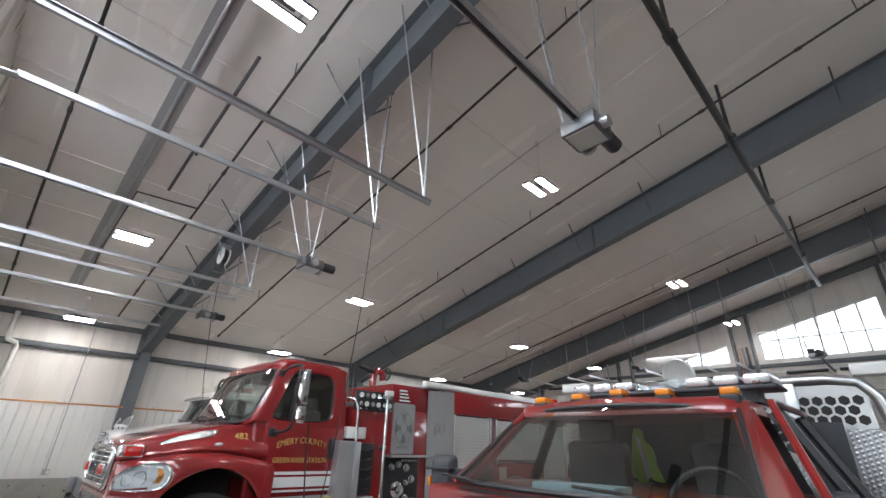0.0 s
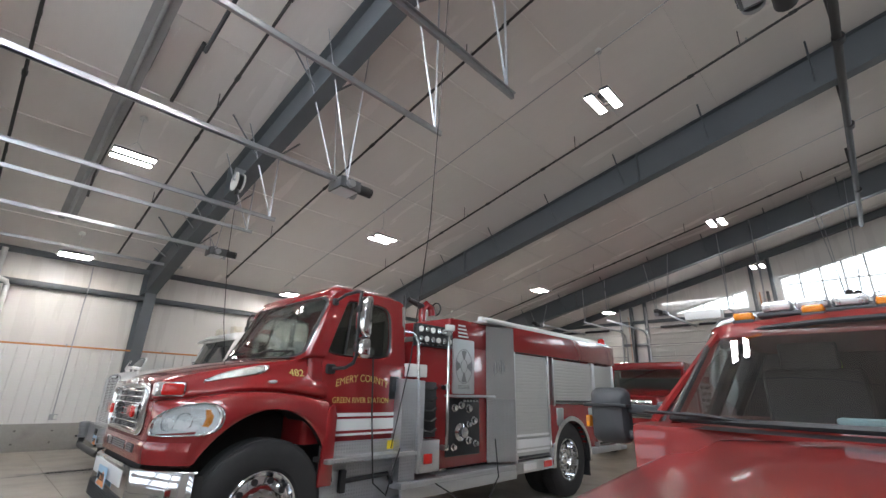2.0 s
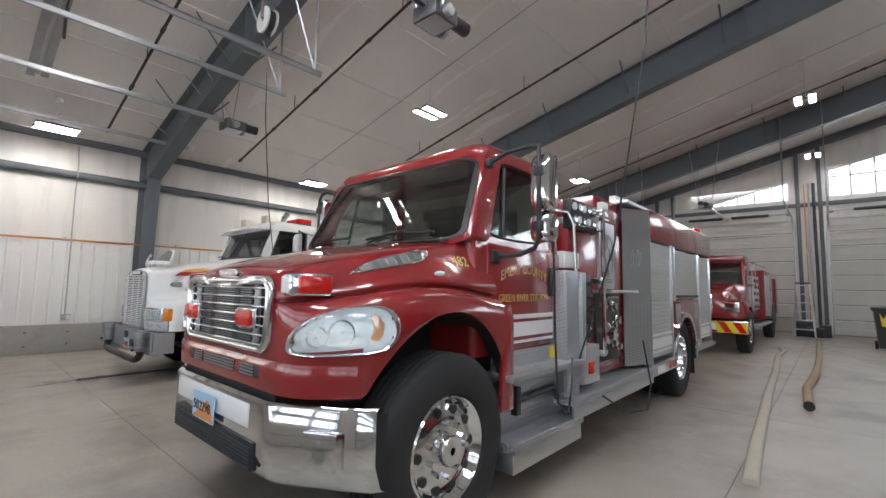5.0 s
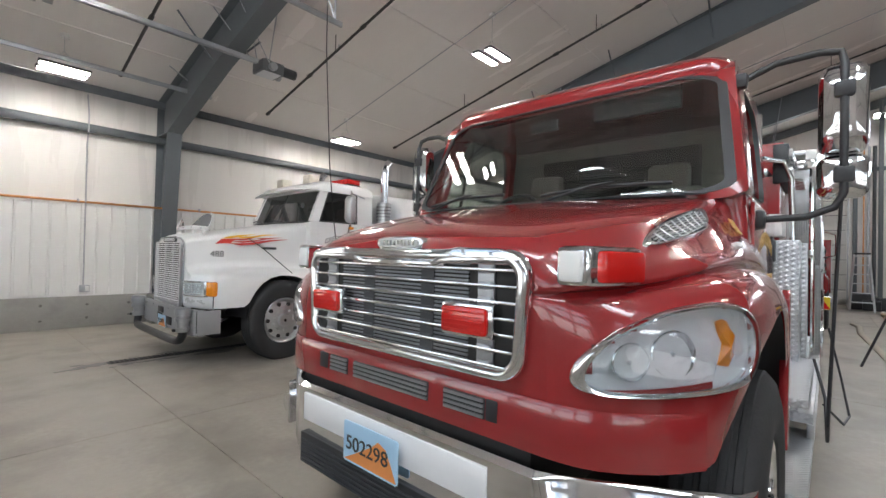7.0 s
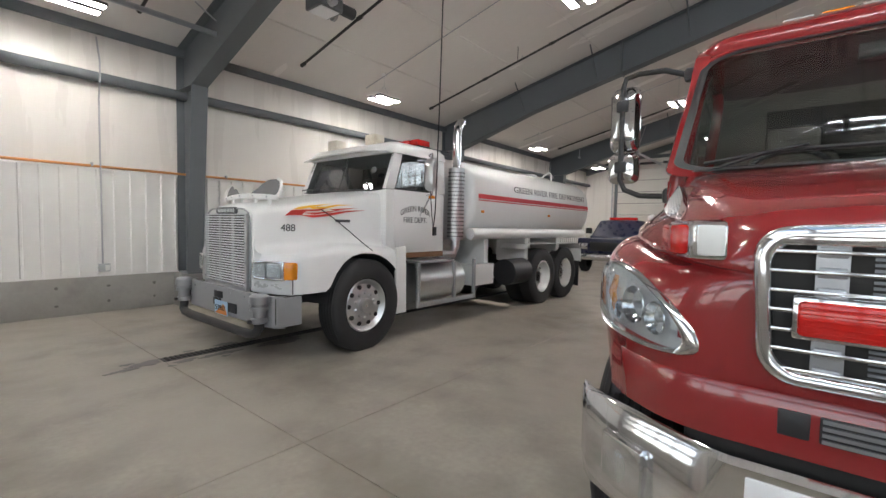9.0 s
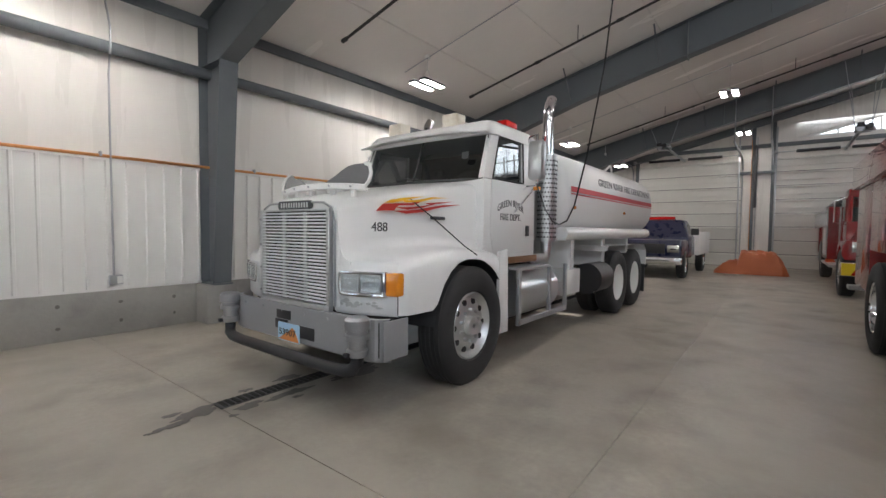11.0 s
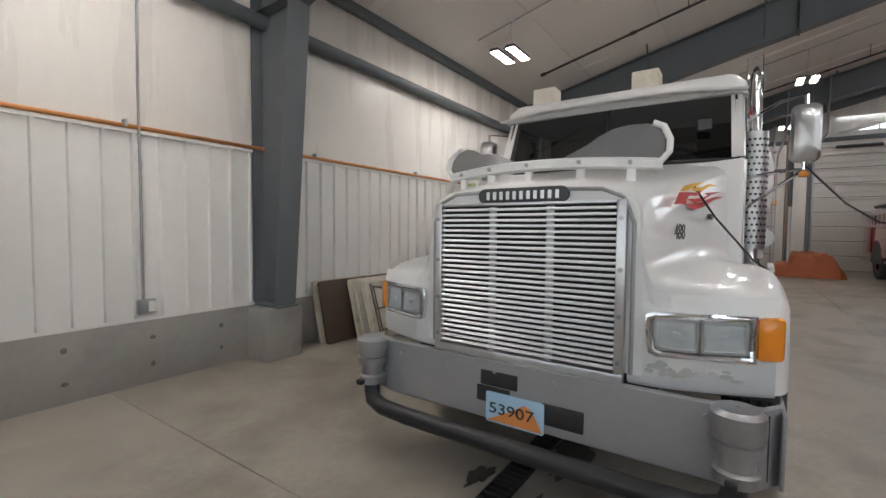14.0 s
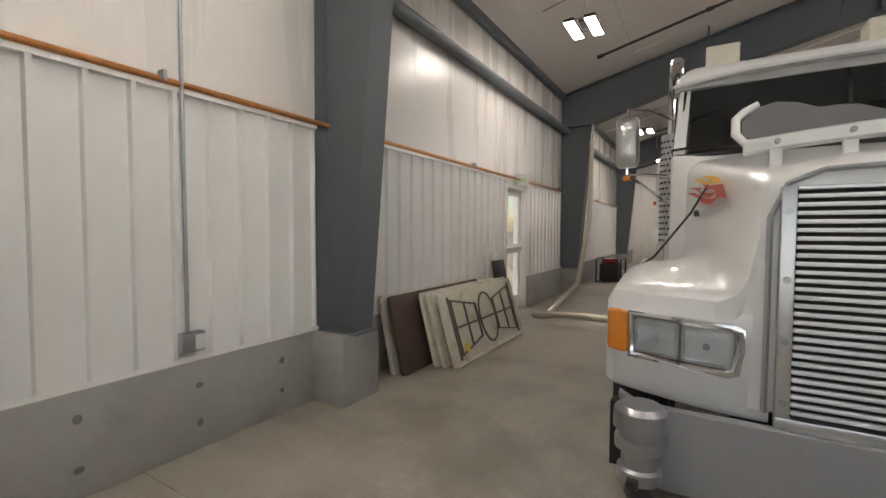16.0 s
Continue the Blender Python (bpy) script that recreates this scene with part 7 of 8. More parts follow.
        P("side_lamp", Shape().box(5.30, Y + s * 1.13, 1.62, 5.36, Y + s * 1.155, 1.66, 0.008), AMBER, tk)
        P("side_lamp", Shape().box(7.50, Y + s * 1.13, 1.62, 7.56, Y + s * 1.155, 1.66, 0.008), AMBER, tk)
        P("mud_flap", Shape().box(9.08, Y + s * 0.62, 0.18, 9.10, Y + s * 1.12, 0.72), BLACK)
    P("air_tank", Shape().cyl((6.22, Y - 1.0, 0.66), (6.80, Y - 1.0, 0.66), 0.22, 24), BLACK, label="black air tank")
    return v


TANKER = tanker()


# ---- red pickup with an aluminium rack ----
def pickup():
    v = Vehicle("utility_pickup", 0.95, 2.05, "glossy red utility pickup with amber roof lamps and aluminium rack", "pickup truck")
    Y = 2.05
    P = v.p
    zb = 1.345
    ns = [0.92, 0.94, 0.98, 1.06, 1.2, 1.45, 1.75, 2.05, 2.25, 2.45, 2.65]
    rows = []
    for x in ns:
        q = (x - 0.92) / 1.73
        k = min(1, (x - 0.92) / 0.2)
        rnd = math.sqrt(max(0, 1 - (1 - k) ** 2))
        hw = 0.86 + 0.12 * rnd
        zc = 1.10 + 0.10 * rnd + 0.13 * q
        half = [(hw, 0.60), (hw, 0.9), (hw - 0.01, zc - 0.22), (hw - 0.06, zc - 0.13), (hw - 0.16, zc - 0.085), (hw - 0.24, zc - 0.075), (hw - 0.34, zc - 0.02), (0.3, zc), (0.12, zc - 0.006), (0, zc - 0.008)]
        rows.append([(x, Y - a, z) for a, z in half] + [(x, Y + a, z) for a, z in half[-2::-1]])
    hood = P("bonnet", Shape().skin(rows), RED_OLD, label="glossy red bonnet and wings", smooth=60)
    P("nose", Shape().box(0.90, Y - 0.86, 0.55, 0.96, Y + 0.86, 1.09, 0.03), CHROME)
    P("front_bumper", Shape().box(0.80, Y - 0.98, 0.42, 0.92, Y + 0.98, 0.60, 0.03), CHROME)
    P("chassis", Shape().box(1.0, Y - 0.6, 0.40, 7.2, Y + 0.6, 0.70, 0.02), DARK)
    low = Shape().box(2.30, Y - 0.98, 0.55, 4.15, Y + 0.98, zb - 0.02, 0.03)
    cab = P("cab", low, RED_OLD, label="red crew cab")
    zt = 1.765
    rows = []
    for z, hx, hy in ((zt - 0.03, 0.60, 0.72), (zt + 0.03, 0.59, 0.71), (zt + 0.06, 0.54, 0.66), (zt + 0.075, 0.40, 0.5)):
        rows.append([(3.58 + a, Y + 0.08 + b, z) for a, b in rrect(hx, hy, 0.12, 5)])
    P("roof", Shape().skin(rows, close=True, caps=True), RED_OLD, cab, smooth=60)
    n = 10
    lo, hi = [], []
    for i in range(n + 1):
        a = 2 * i / n - 1
        lo.append((2.42 - 0.24 * (1 - a * a), Y + 0.05 + a * 0.79, zb + 0.005 * (1 - a * a)))
        hi.append((3.03 - 0.06 * (1 - a * a), Y + 0.09 + a * 0.68, zt - 0.01 + 0.035 * (1 - a * a)))
    P("windscreen", Shape().skin([lo, hi]), CAB_GLASS, cab, smooth=60)
    P("windscreen_seal", Shape().tube(lo + hi[::-1], 0.015, 6, close=True), BLACK, cab)
    P("roof_lip", Shape().skin([[(x - 0.006, y, z + 0.012) for x, y, z in hi], [(x + 0.05, y, z + 0.05) for x, y, z in hi], [(x + 0.22, y, z + 0.055) for x, y, z in hi]]), RED_OLD, cab, smooth=60)
    P("cowl", Shape().skin([[(x - 0.06, y, z - 0.03) for x, y, z in lo], [(x + 0.0, y, z - 0.02) for x, y, z in lo]]), BLACK, cab)
    for s in (-1, 1):
        a = [(2.40, Y + 0.05 + s * 0.80, zb - 0.03), (2.56, Y + 0.03 + s * 0.90, zb - 0.03), (2.60, Y + 0.03 + s * 0.84, zb - 0.03), (2.46, Y + 0.05 + s * 0.78, zb - 0.03)]
        b = [(3.02, Y + 0.09 + s * 0.685, zt), (3.12, Y + 0.08 + s * 0.72, zt), (3.14, Y + 0.08 + s * 0.66, zt), (3.06, Y + 0.09 + s * 0.64, zt)]
        P("windscreen_pillar", Shape().skin([a, b], close=True, caps=True), RED_OLD, cab)
        P("side_glass", Shape().skin([[(2.52, Y + s * 0.91, zb - 0.03), (4.05, Y + s * 0.91, zb - 0.03)], [(3.08, Y + s * 0.69, zt), (4.0, Y + s * 0.69, zt)]]), CAB_GLASS, cab, smooth=0)
        for xx in (3.35, 4.0):
            P("side_pillar", Shape().tube([(xx, Y + s * 0.92, zb - 0.03), (xx, Y + s * 0.70, zt)], 0.035, 6), BLACK, cab)
        P("door_seal", Shape().tube([(2.50, Y + s * 0.945, zb - 0.02), (3.05, Y + s * 0.735, zt + 0.02), (4.0, Y + s * 0.735, zt + 0.02)], 0.018, 6), RED_OLD, cab)
        # towing mirrors on two black arms
        my = Y + s * 1.24
        m = mirror(v, 2.72, my, 1.335, 0.20, 0.28, s, GREY_PLASTIC)
        for z in (1.37, 1.245):
            P("mirror_arm", Shape().box(2.69, Y + s * 0.92, z - 0.022, 2.75, my - s * 0.08, z + 0.022, 0.01), GREY_PLASTIC, m)
        P("mirror_base", Shape().box(2.64, Y + s * 0.90, 1.20, 2.86, Y + s * 0.985, 1.41, 0.02), GREY_PLASTIC, m)
        P("mirror_band", Shape().box(2.63, my - 0.118, 1.375, 2.745, my + 0.118, 1.392, 0.006), BLACK, m)
        P("turn_lamp", Shape().box(2.66, my + s * 0.10, 1.27, 2.73, my + s * 0.122, 1.33, 0.006), AMBER, m)
        wheel(v, 1.85, Y + s * 0.98, s, r=0.41, w=0.24, rim=0.23, nuts=8)
        wheel(v, 6.0, Y + s * 1.06, s, r=0.41, w=0.24, rim=0.23, nuts=8, deep=0.06)
    P("cab_back", Shape().box(4.08, Y - 0.9, 0.7, 4.14, Y + 0.9, zt - 0.02), GREY_PLASTIC, cab)
    P("cab_floor", Shape().box(2.4, Y - 0.9, 0.58, 4.1, Y + 0.9, 0.66), DARK, cab)
    P("dashboard", Shape().box(2.36, Y - 0.86, 1.10, 2.85, Y + 0.86, 1.315, 0.05), GREY_PLASTIC, cab)
    BOOK = mat("pale_blue_binder", (0.30, 0.42, 0.46), 0.6, vary=0.1)
    P("binder", Shape().box(2.42, Y - 0.15, 1.318, 2.62, Y + 0.30, 1.375, 0.006), BOOK, cab, "pale blue binder on the dashboard")
    P("red_case", Shape().box(2.46, Y - 0.58, 1.318, 2.62, Y - 0.28, 1.35, 0.006), LENS_RED, cab, "red case on the dashboard")
    seat(v, 3.2, Y + 0.42, 0.88, GREY_PLASTIC)
    seat(v, 3.2, Y - 0.42, 0.88, GREY_PLASTIC)
    steering_wheel(v, 2.95, Y - 0.40, 1.30)
    vest = Shape()
    rows = []
    for i in range(7):
        z = 1.70 - i * 0.058
        wd = 0.03 + 0.013 * i + (0.02 if i > 1 else 0)
        rows.append([(3.97 + 0.03 * math.sin(j * 1.5 + 0.3 * i), Y + 0.34 + wd * (j / 4 - 1) + 0.012 * math.sin(i * 1.9), z - 0.02 * math.cos(j * 1.3) - 0.012 * (j % 3)) for j in range(9)])
    vest.skin(rows)
    ve = P("hi_vis_vest", vest, HI_VIS, label="yellow-green hi-vis vest hanging behind the windscreen", smooth=60)
    st = Shape()
    st.skin([[(3.93, Y + 0.33, 1.64), (3.93, Y + 0.355, 1.64)], [(3.925, Y + 0.27, 1.36), (3.925, Y + 0.305, 1.36)]])
    P("silver_stripe", st, WHITE_STRIPE, ve, smooth=0)
    for i, y in enumerate((0.62, 0.33, 0.06, -0.22, -0.56)):
        z = zt + 0.075 - 0.012 * abs(i - 2)
        z += 0.02
        c = P("roof_lamp", Shape().box(3.02, Y + y - 0.05, z - 0.055, 3.16, Y + y + 0.05, z - 0.005, 0.01), BLACK, label="amber cab roof lamp")
        P("lens", Shape().box(3.025, Y + y - 0.045, z - 0.008, 3.14, Y + y + 0.045, z + 0.035, 0.016), AMBER, c)
    for y in (-0.45, 0.45):
        P("wiper", Shape().tube([(2.25, Y + y, 1.345), (2.32, Y + y + 0.25, 1.365), (2.40, Y + y + 0.5, 1.37)], 0.009, 6), BLACK)
    # roof light bar
    lb = P("light_bar", Shape().box(3.45, Y - 0.72, 1.90, 3.75, Y + 0.62, 1.925, 0.01), GREY_PLASTIC, label="clear roof light bar")
    for i in range(8):
        y = Y - 0.70 + i * 0.163
        P("lens", Shape().box(3.44, y, 1.925, 3.76, y + 0.15, 1.99, 0.025), BRIGHT if i not in (3, 4) else LENS, lb)
    P("bar_foot", Shape().box(3.5, Y - 0.6, 1.83, 3.7, Y + 0.5, 1.902), BLACK, lb)
    sl = P("search_lamp", Shape().lathe([(0.10, 0.0), (0.11, 0.02), (0.10, 0.09), (0.05, 0.14), (0.004, 0.15)], (3.72, Y - 0.10, 2.06), "x", 20), WHITE_PLASTIC, label="white round search lamp on the roof")
    P("lamp_stem", Shape().cyl((3.80, Y - 0.10, 1.98), (3.80, Y - 0.10, 2.0), 0.03, 10), WHITE_PLASTIC, sl)
    # headache rack
    rx = 4.52
    rk = P("headache_rack", Shape().tube([(rx, Y + 1.16, 0.72), (rx, Y + 1.14, 1.6), (rx, Y + 1.10, 1.92), (rx, Y + 1.02, 2.03), (rx, Y + 0.85, 2.06), (rx, Y - 0.85, 2.06), (rx, Y - 1.02, 2.03), (rx, Y - 1.10, 1.92), (rx, Y - 1.14, 1.6), (rx, Y - 1.16, 0.72)], 0.04, 8), ALU, label="aluminium headache rack with tread plate and honeycomb holes", smooth=50)
    P("tread_panel", Shape().box(rx - 0.008, Y - 1.08, 0.95, rx + 0.008, Y + 1.08, 1.72, 0.003, 1), PLATE, rk)
    P("upper_panel", Shape().box(rx - 0.006, Y - 1.05, 1.72, rx + 0.006, Y + 1.05, 2.02, 0.003, 1), ALU, rk)
    for y in (-0.62, 0.0, 0.62):
        P("upright", Shape().box(rx - 0.03, Y + y - 0.035, 0.9, rx - 0.01, Y + y + 0.035, 2.05, 0.006), ALU, rk)
    for bay in (-0.84, -0.31, 0.31, 0.84):
        for i in range(5):
            for j in range(3):
                cy, cz = Y + bay + (i - 2 + (j % 2) * 0.5) * 0.075, 1.78 + j * 0.065
                hx_ = Shape().prism([(cy + 0.034 * math.cos(radians(60 * k + 30)), cz + 0.034 * math.sin(radians(60 * k + 30))) for k in range(6)], "x", rx - 0.012, rx - 0.005)
                P("honeycomb_hole", hx_, DARK, rk)
    for s in (-1, 1):
        wl = P("work_lamp", Shape().box(rx - 0.06, Y + s * 1.14 - 0.14, 2.07, rx + 0.04, Y + s * 1.14 + 0.14, 2.15, 0.012), WHITE_PLASTIC, rk, "white ribbed work lamp")
    # utility body
    ub = Shape()
    ub.box(4.62, Y - 1.13, 0.55, 7.3, Y - 0.62, 1.30, 0.015)
    ub.box(4.62, Y + 0.62, 0.55, 7.3, Y + 1.13, 1.30, 0.015)
    ub.box(4.62, Y - 0.62, 0.70, 7.3, Y + 0.62, 0.80)
    P("utility_body", ub, ALU, label="aluminium side lockers")
    return v


PICKUP = pickup()


# ---- second red fire engine, near the end wall ----
def far_engine():
    v = Vehicle("old_fire_engine", 12.2, 6.86, "older red bonneted fire engine with a yellow chevron bumper", "fire engine")
    Y = 6.86
    P = v.p
    def longer(x):
        return x if x < 14.1 else (14.1 + (x - 14.1) * 1.7 if x < 16.3 else 17.84 + x - 16.3)
    v.warp = longer
    rows = []
    for x in (12.2, 12.23, 12.3, 12.45, 12.7, 12.95, 13.2):
        k = min(1, (x - 12.2) / 0.12)
        rnd = math.sqrt(max(0, 1 - (1 - k) ** 2))
        q = (x - 12.2)
        hw, zc = 0.98 + 0.14 * rnd, 1.40 + 0.05 * rnd + 0.20 * q
        hs = 0.62 + 0.2 * q
        dx = (x - 12.75) / 0.6
        zb = 0.86 if abs(dx) >= 1 else max(0.8, 0.5 + 0.6 * math.sqrt(1 - dx * dx))
        half = [(hw, zb), (hw, 1.08), (hw - 0.06, 1.20), (hs + 0.1, 1.24), (hs, zc - 0.1), (hs - 0.08, zc - 0.02), (0, zc)]
        rows.append([(x, Y - a, z) for a, z in half] + [(x, Y + a, z) for a, z in half[-2::-1]])
    hood = P("bonnet", Shape().skin(rows, caps=True), RED, smooth=50)
    gr = P("grille", Shape().box(12.17, Y - 0.45, 0.92, 12.205, Y + 0.45, 1.36, 0.02), CHROME)
    for i in range(7):
        P("grille_bar", Shape().box(12.155, Y - 0.41, 0.96 + i * 0.052, 12.175, Y + 0.41, 0.985 + i * 0.052, 0.004), GREY_PLASTIC, gr)
    for s in (-1, 1):
        h = P("headlight", Shape().box(12.17, Y + s * 0.68, 0.96, 12.21, Y + s * 0.98, 1.18, 0.01), CHROME)
        P("lens", Shape().box(12.16, Y + s * 0.72, 0.99, 12.172, Y + s * 0.94, 1.15, 0.004), LENS, h)
        v.warp = None
        wheel(v, 12.85, Y + s * 1.12, s)
        wheel(v, 17.84, Y + s * 1.14, s, deep=0.08)
        v.warp = longer
        P("mirror_arm", Shape().tube([(13.15, Y + s * 1.0, 1.55), (12.95, Y + s * 1.22, 1.6), (12.95, Y + s * 1.22, 2.05), (13.2, Y + s * 1.0, 2.15)], 0.014, 6), CHROME)
        P("side_glass", Shape().box(13.30, Y + s * 1.005, 1.62, 13.95, Y + s * 1.015, 2.14, 0.01), CAB_GLASS)
    bp = P("bumper", Shape().box(11.98, Y - 1.15, 0.48, 12.18, Y + 1.15, 0.76, 0.01), CHROME, label="bumper with yellow and red chevrons")
    for i in range(8):
        y = Y - 1.14 + i * 0.285
        ch = Shape()
        sl = 0.14 if y < Y else -0.14
        ch.prism([(y, 0.50), (y + 0.14, 0.50), (y + 0.14 + sl, 0.74), (y + sl, 0.74)], "x", 11.974, 11.979)
        P("chevron", ch, LENS_RED, bp)
    P("chevron_field", Shape().box(11.976, Y - 1.14, 0.495, 11.982, Y + 1.14, 0.745), YELLOW, bp)
    P("plate", Shape().box(11.965, Y - 0.55, 0.55, 11.973, Y - 0.25, 0.70), WHITE_PLASTIC, bp)
    P("chassis", Shape().box(12.3, Y - 0.4, 0.5, 18.0, Y + 0.4, 0.8), DARK)
    cb = P("cab", Shape().box(13.12, Y - 1.0, 0.85, 14.1, Y + 1.0, 1.62, 0.03), RED, label="red cab")
    P("cab_top", Shape().box(13.25, Y - 0.98, 2.14, 14.1, Y + 0.98, 2.36, 0.06), RED, cb)
    P("cab_rear", Shape().box(13.95, Y - 1.0, 1.6, 14.1, Y + 1.0, 2.2, 0.02), RED, cb)
    for s in (-1, 1):
        P("pillar", Shape().tube([(13.14, Y + s * 0.95, 1.60), (13.30, Y + s * 0.93, 2.18)], 0.05, 6), RED, cb)
    P("windscreen", Shape().skin([[(13.13, Y - 0.93, 1.62), (13.08, Y, 1.62), (13.13, Y + 0.93, 1.62)], [(13.28, Y - 0.91, 2.16), (13.24, Y, 2.18), (13.28, Y + 0.91, 2.16)]]), CAB_GLASS, cb)
    P("cab_inside", Shape().box(13.5, Y - 0.9, 1.5, 13.9, Y + 0.9, 1.95, 0.05), DARK, cb)
    P("pump_section", Shape().box(14.14, Y - 1.0, 0.75, 14.9, Y + 1.0, 2.0, 0.01), RED)
    pp = P("pump_panel", Shape().box(14.2, Y - 1.03, 0.95, 14.85, Y - 1.0, 1.85, 0.004), ALU, label="steel pump panel with gauges")
    for i in range(4):
        for j in range(5):
            P("gauge", Shape().lathe([(0.045, 0), (0.045, -0.03), (0.002, -0.03)], (14.28 + i * 0.16, Y - 1.03, 1.05 + j * 0.17), "y", 10), CHROME if (i + j) % 2 else BLACK, pp)
    bd = P("locker_body", Shape().box(14.92, Y - 1.15, 0.66, 18.0, Y + 1.15, 2.05, 0.012), RED, label="red locker body")
    for s in (-1, 1):
        for x0, x1, z0, z1 in ((15.0, 15.6, 0.75, 1.9), (16.95, 17.9, 0.75, 1.9)):
            P("locker_door", Shape().box(x0, Y + s * 1.15, z0, x1, Y + s * 1.165, z1, 0.004), ALU if x0 < 15.5 else RED, bd)
        P("top_rail", Shape().cyl((14.3, Y + s * 1.0, 2.22), (17.9, Y + s * 1.0, 2.22), 0.025, 8), CHROME, bd)
        P("running_board", Shape().box(14.1, Y + s * 0.95, 0.52, 15.7, Y + s * 1.18, 0.58, 0.006), PLATE, bd)
        v.warp = None
        arc = [(17.84 + 0.60 * math.cos(a), 0.52 + 0.60 * math.sin(a)) for a in [radians(-5 + 190 * i / 14) for i in range(15)]]
        P("arch_dark", Shape().prism(arc, "y", Y + s * 1.1, Y + s * 1.156), BLACK, bd)
        v.warp = longer
    # ladder along the side that faces the tanker, with hose on top
    ld = P("ladder", Shape().box(14.6, Y + 1.20, 1.52, 17.9, Y + 1.25, 1.58, 0.006), ALU, label="aluminium ladder slung along the side")
    P("ladder_rail", Shape().box(14.6, Y + 1.20, 1.88, 17.9, Y + 1.25, 1.94, 0.006), ALU, ld)
    for i in range(12):
        P("rung", Shape().cyl((14.75 + i * 0.27, Y + 1.225, 1.56), (14.75 + i * 0.27, Y + 1.225, 1.90), 0.016, 8), ALU, ld)
    for i in range(3):
        P("hard_hose", Shape().cyl((14.9, Y + 0.55 + i * 0.17, 2.16 + 0.02 * i), (17.9, Y + 0.55 + i * 0.17, 2.16 + 0.02 * i), 0.075, 12), BLACK)
    P("tailboard", Shape().box(18.0, Y - 1.15, 0.5, 18.35, Y + 1.15, 0.56, 0.008), PLATE)
    return v


far_engine()


# ---- dark blue utility pickup behind the tanker ----
def blue_pickup():
    v = Vehicle("blue_pickup", 13.7, 12.1, "dark blue pickup with white utility body and red beacon", "pickup truck")
    Y = 12.1
    P = v.p
    P("bonnet", Shape().box(13.7, Y - 0.92, 0.62, 14.85, Y + 0.92, 1.12, 0.06), NAVY)
    P("cab_low", Shape().box(14.8, Y - 0.93, 0.60, 16.0, Y + 0.93, 1.20, 0.04), NAVY)
    rows = []
    for z, hx, hy, cx in ((1.19, 0.60, 0.90, 15.4), (1.62, 0.40, 0.76, 15.5), (1.70, 0.36, 0.72, 15.5), (1.73, 0.2, 0.5, 15.5)):
        rows.append([(cx + a, Y + b, z) for a, b in rrect(hx, hy, 0.1, 4)])
    P("cab_top", Shape().skin(rows, close=True, caps=True), NAVY, smooth=40)
    P("windscreen", Shape().skin([[(14.85, Y - 0.80, 1.22), (14.85, Y + 0.80, 1.22)], [(15.09, Y - 0.68, 1.60), (15.09, Y + 0.68, 1.60)]]), mat("dark_glass", (0.02, 0.022, 0.025), 0.08), smooth=0)
    P("bumper", Shape().box(13.55, Y - 0.95, 0.42, 13.70, Y + 0.95, 0.62, 0.03), CHROME)
    g = P("grille", Shape().box(13.68, Y - 0.5, 0.72, 13.705, Y + 0.5, 1.0, 0.01), BLACK)
    for s in (-1, 1):
        P("headlight", Shape().box(13.67, Y + s * 0.56, 0.76, 13.70, Y + s * 0.86, 0.96, 0.008), CHROME)
        wheel(v, 14.3, Y + s * 0.97, s, r=0.40, w=0.23, rim=0.22, nuts=8)
        wheel(v, 17.4, Y + s * 1.03, s, r=0.40, w=0.23, rim=0.22, nuts=8)
        P("mirror", Shape().box(15.0, Y + s * 0.95, 1.25, 15.08, Y + s * 1.16, 1.45, 0.02), BLACK)
        P("side_glass", Shape().skin([[(15.05, Y + s * 0.905, 1.22), (15.85, Y + s * 0.905, 1.22)], [(15.2, Y + s * 0.775, 1.60), (15.8, Y + s * 0.775, 1.60)]]), mat("dark_glass", (0.02, 0.022, 0.025), 0.08), smooth=0)
    P("utility_body", Shape().box(16.05, Y - 1.05, 0.6, 18.6, Y + 1.05, 1.35, 0.03), WHITE)
    bar = P("beacon_bar", Shape().box(15.3, Y - 0.45, 1.73, 15.5, Y + 0.45, 1.82, 0.02), LENS_RED, label="red beacon bar")
    P("chassis", Shape().box(13.8, Y - 0.5, 0.40, 18.5, Y + 0.5, 0.62), DARK)
    return v


blue_pickup()


# ---- smaller things ----


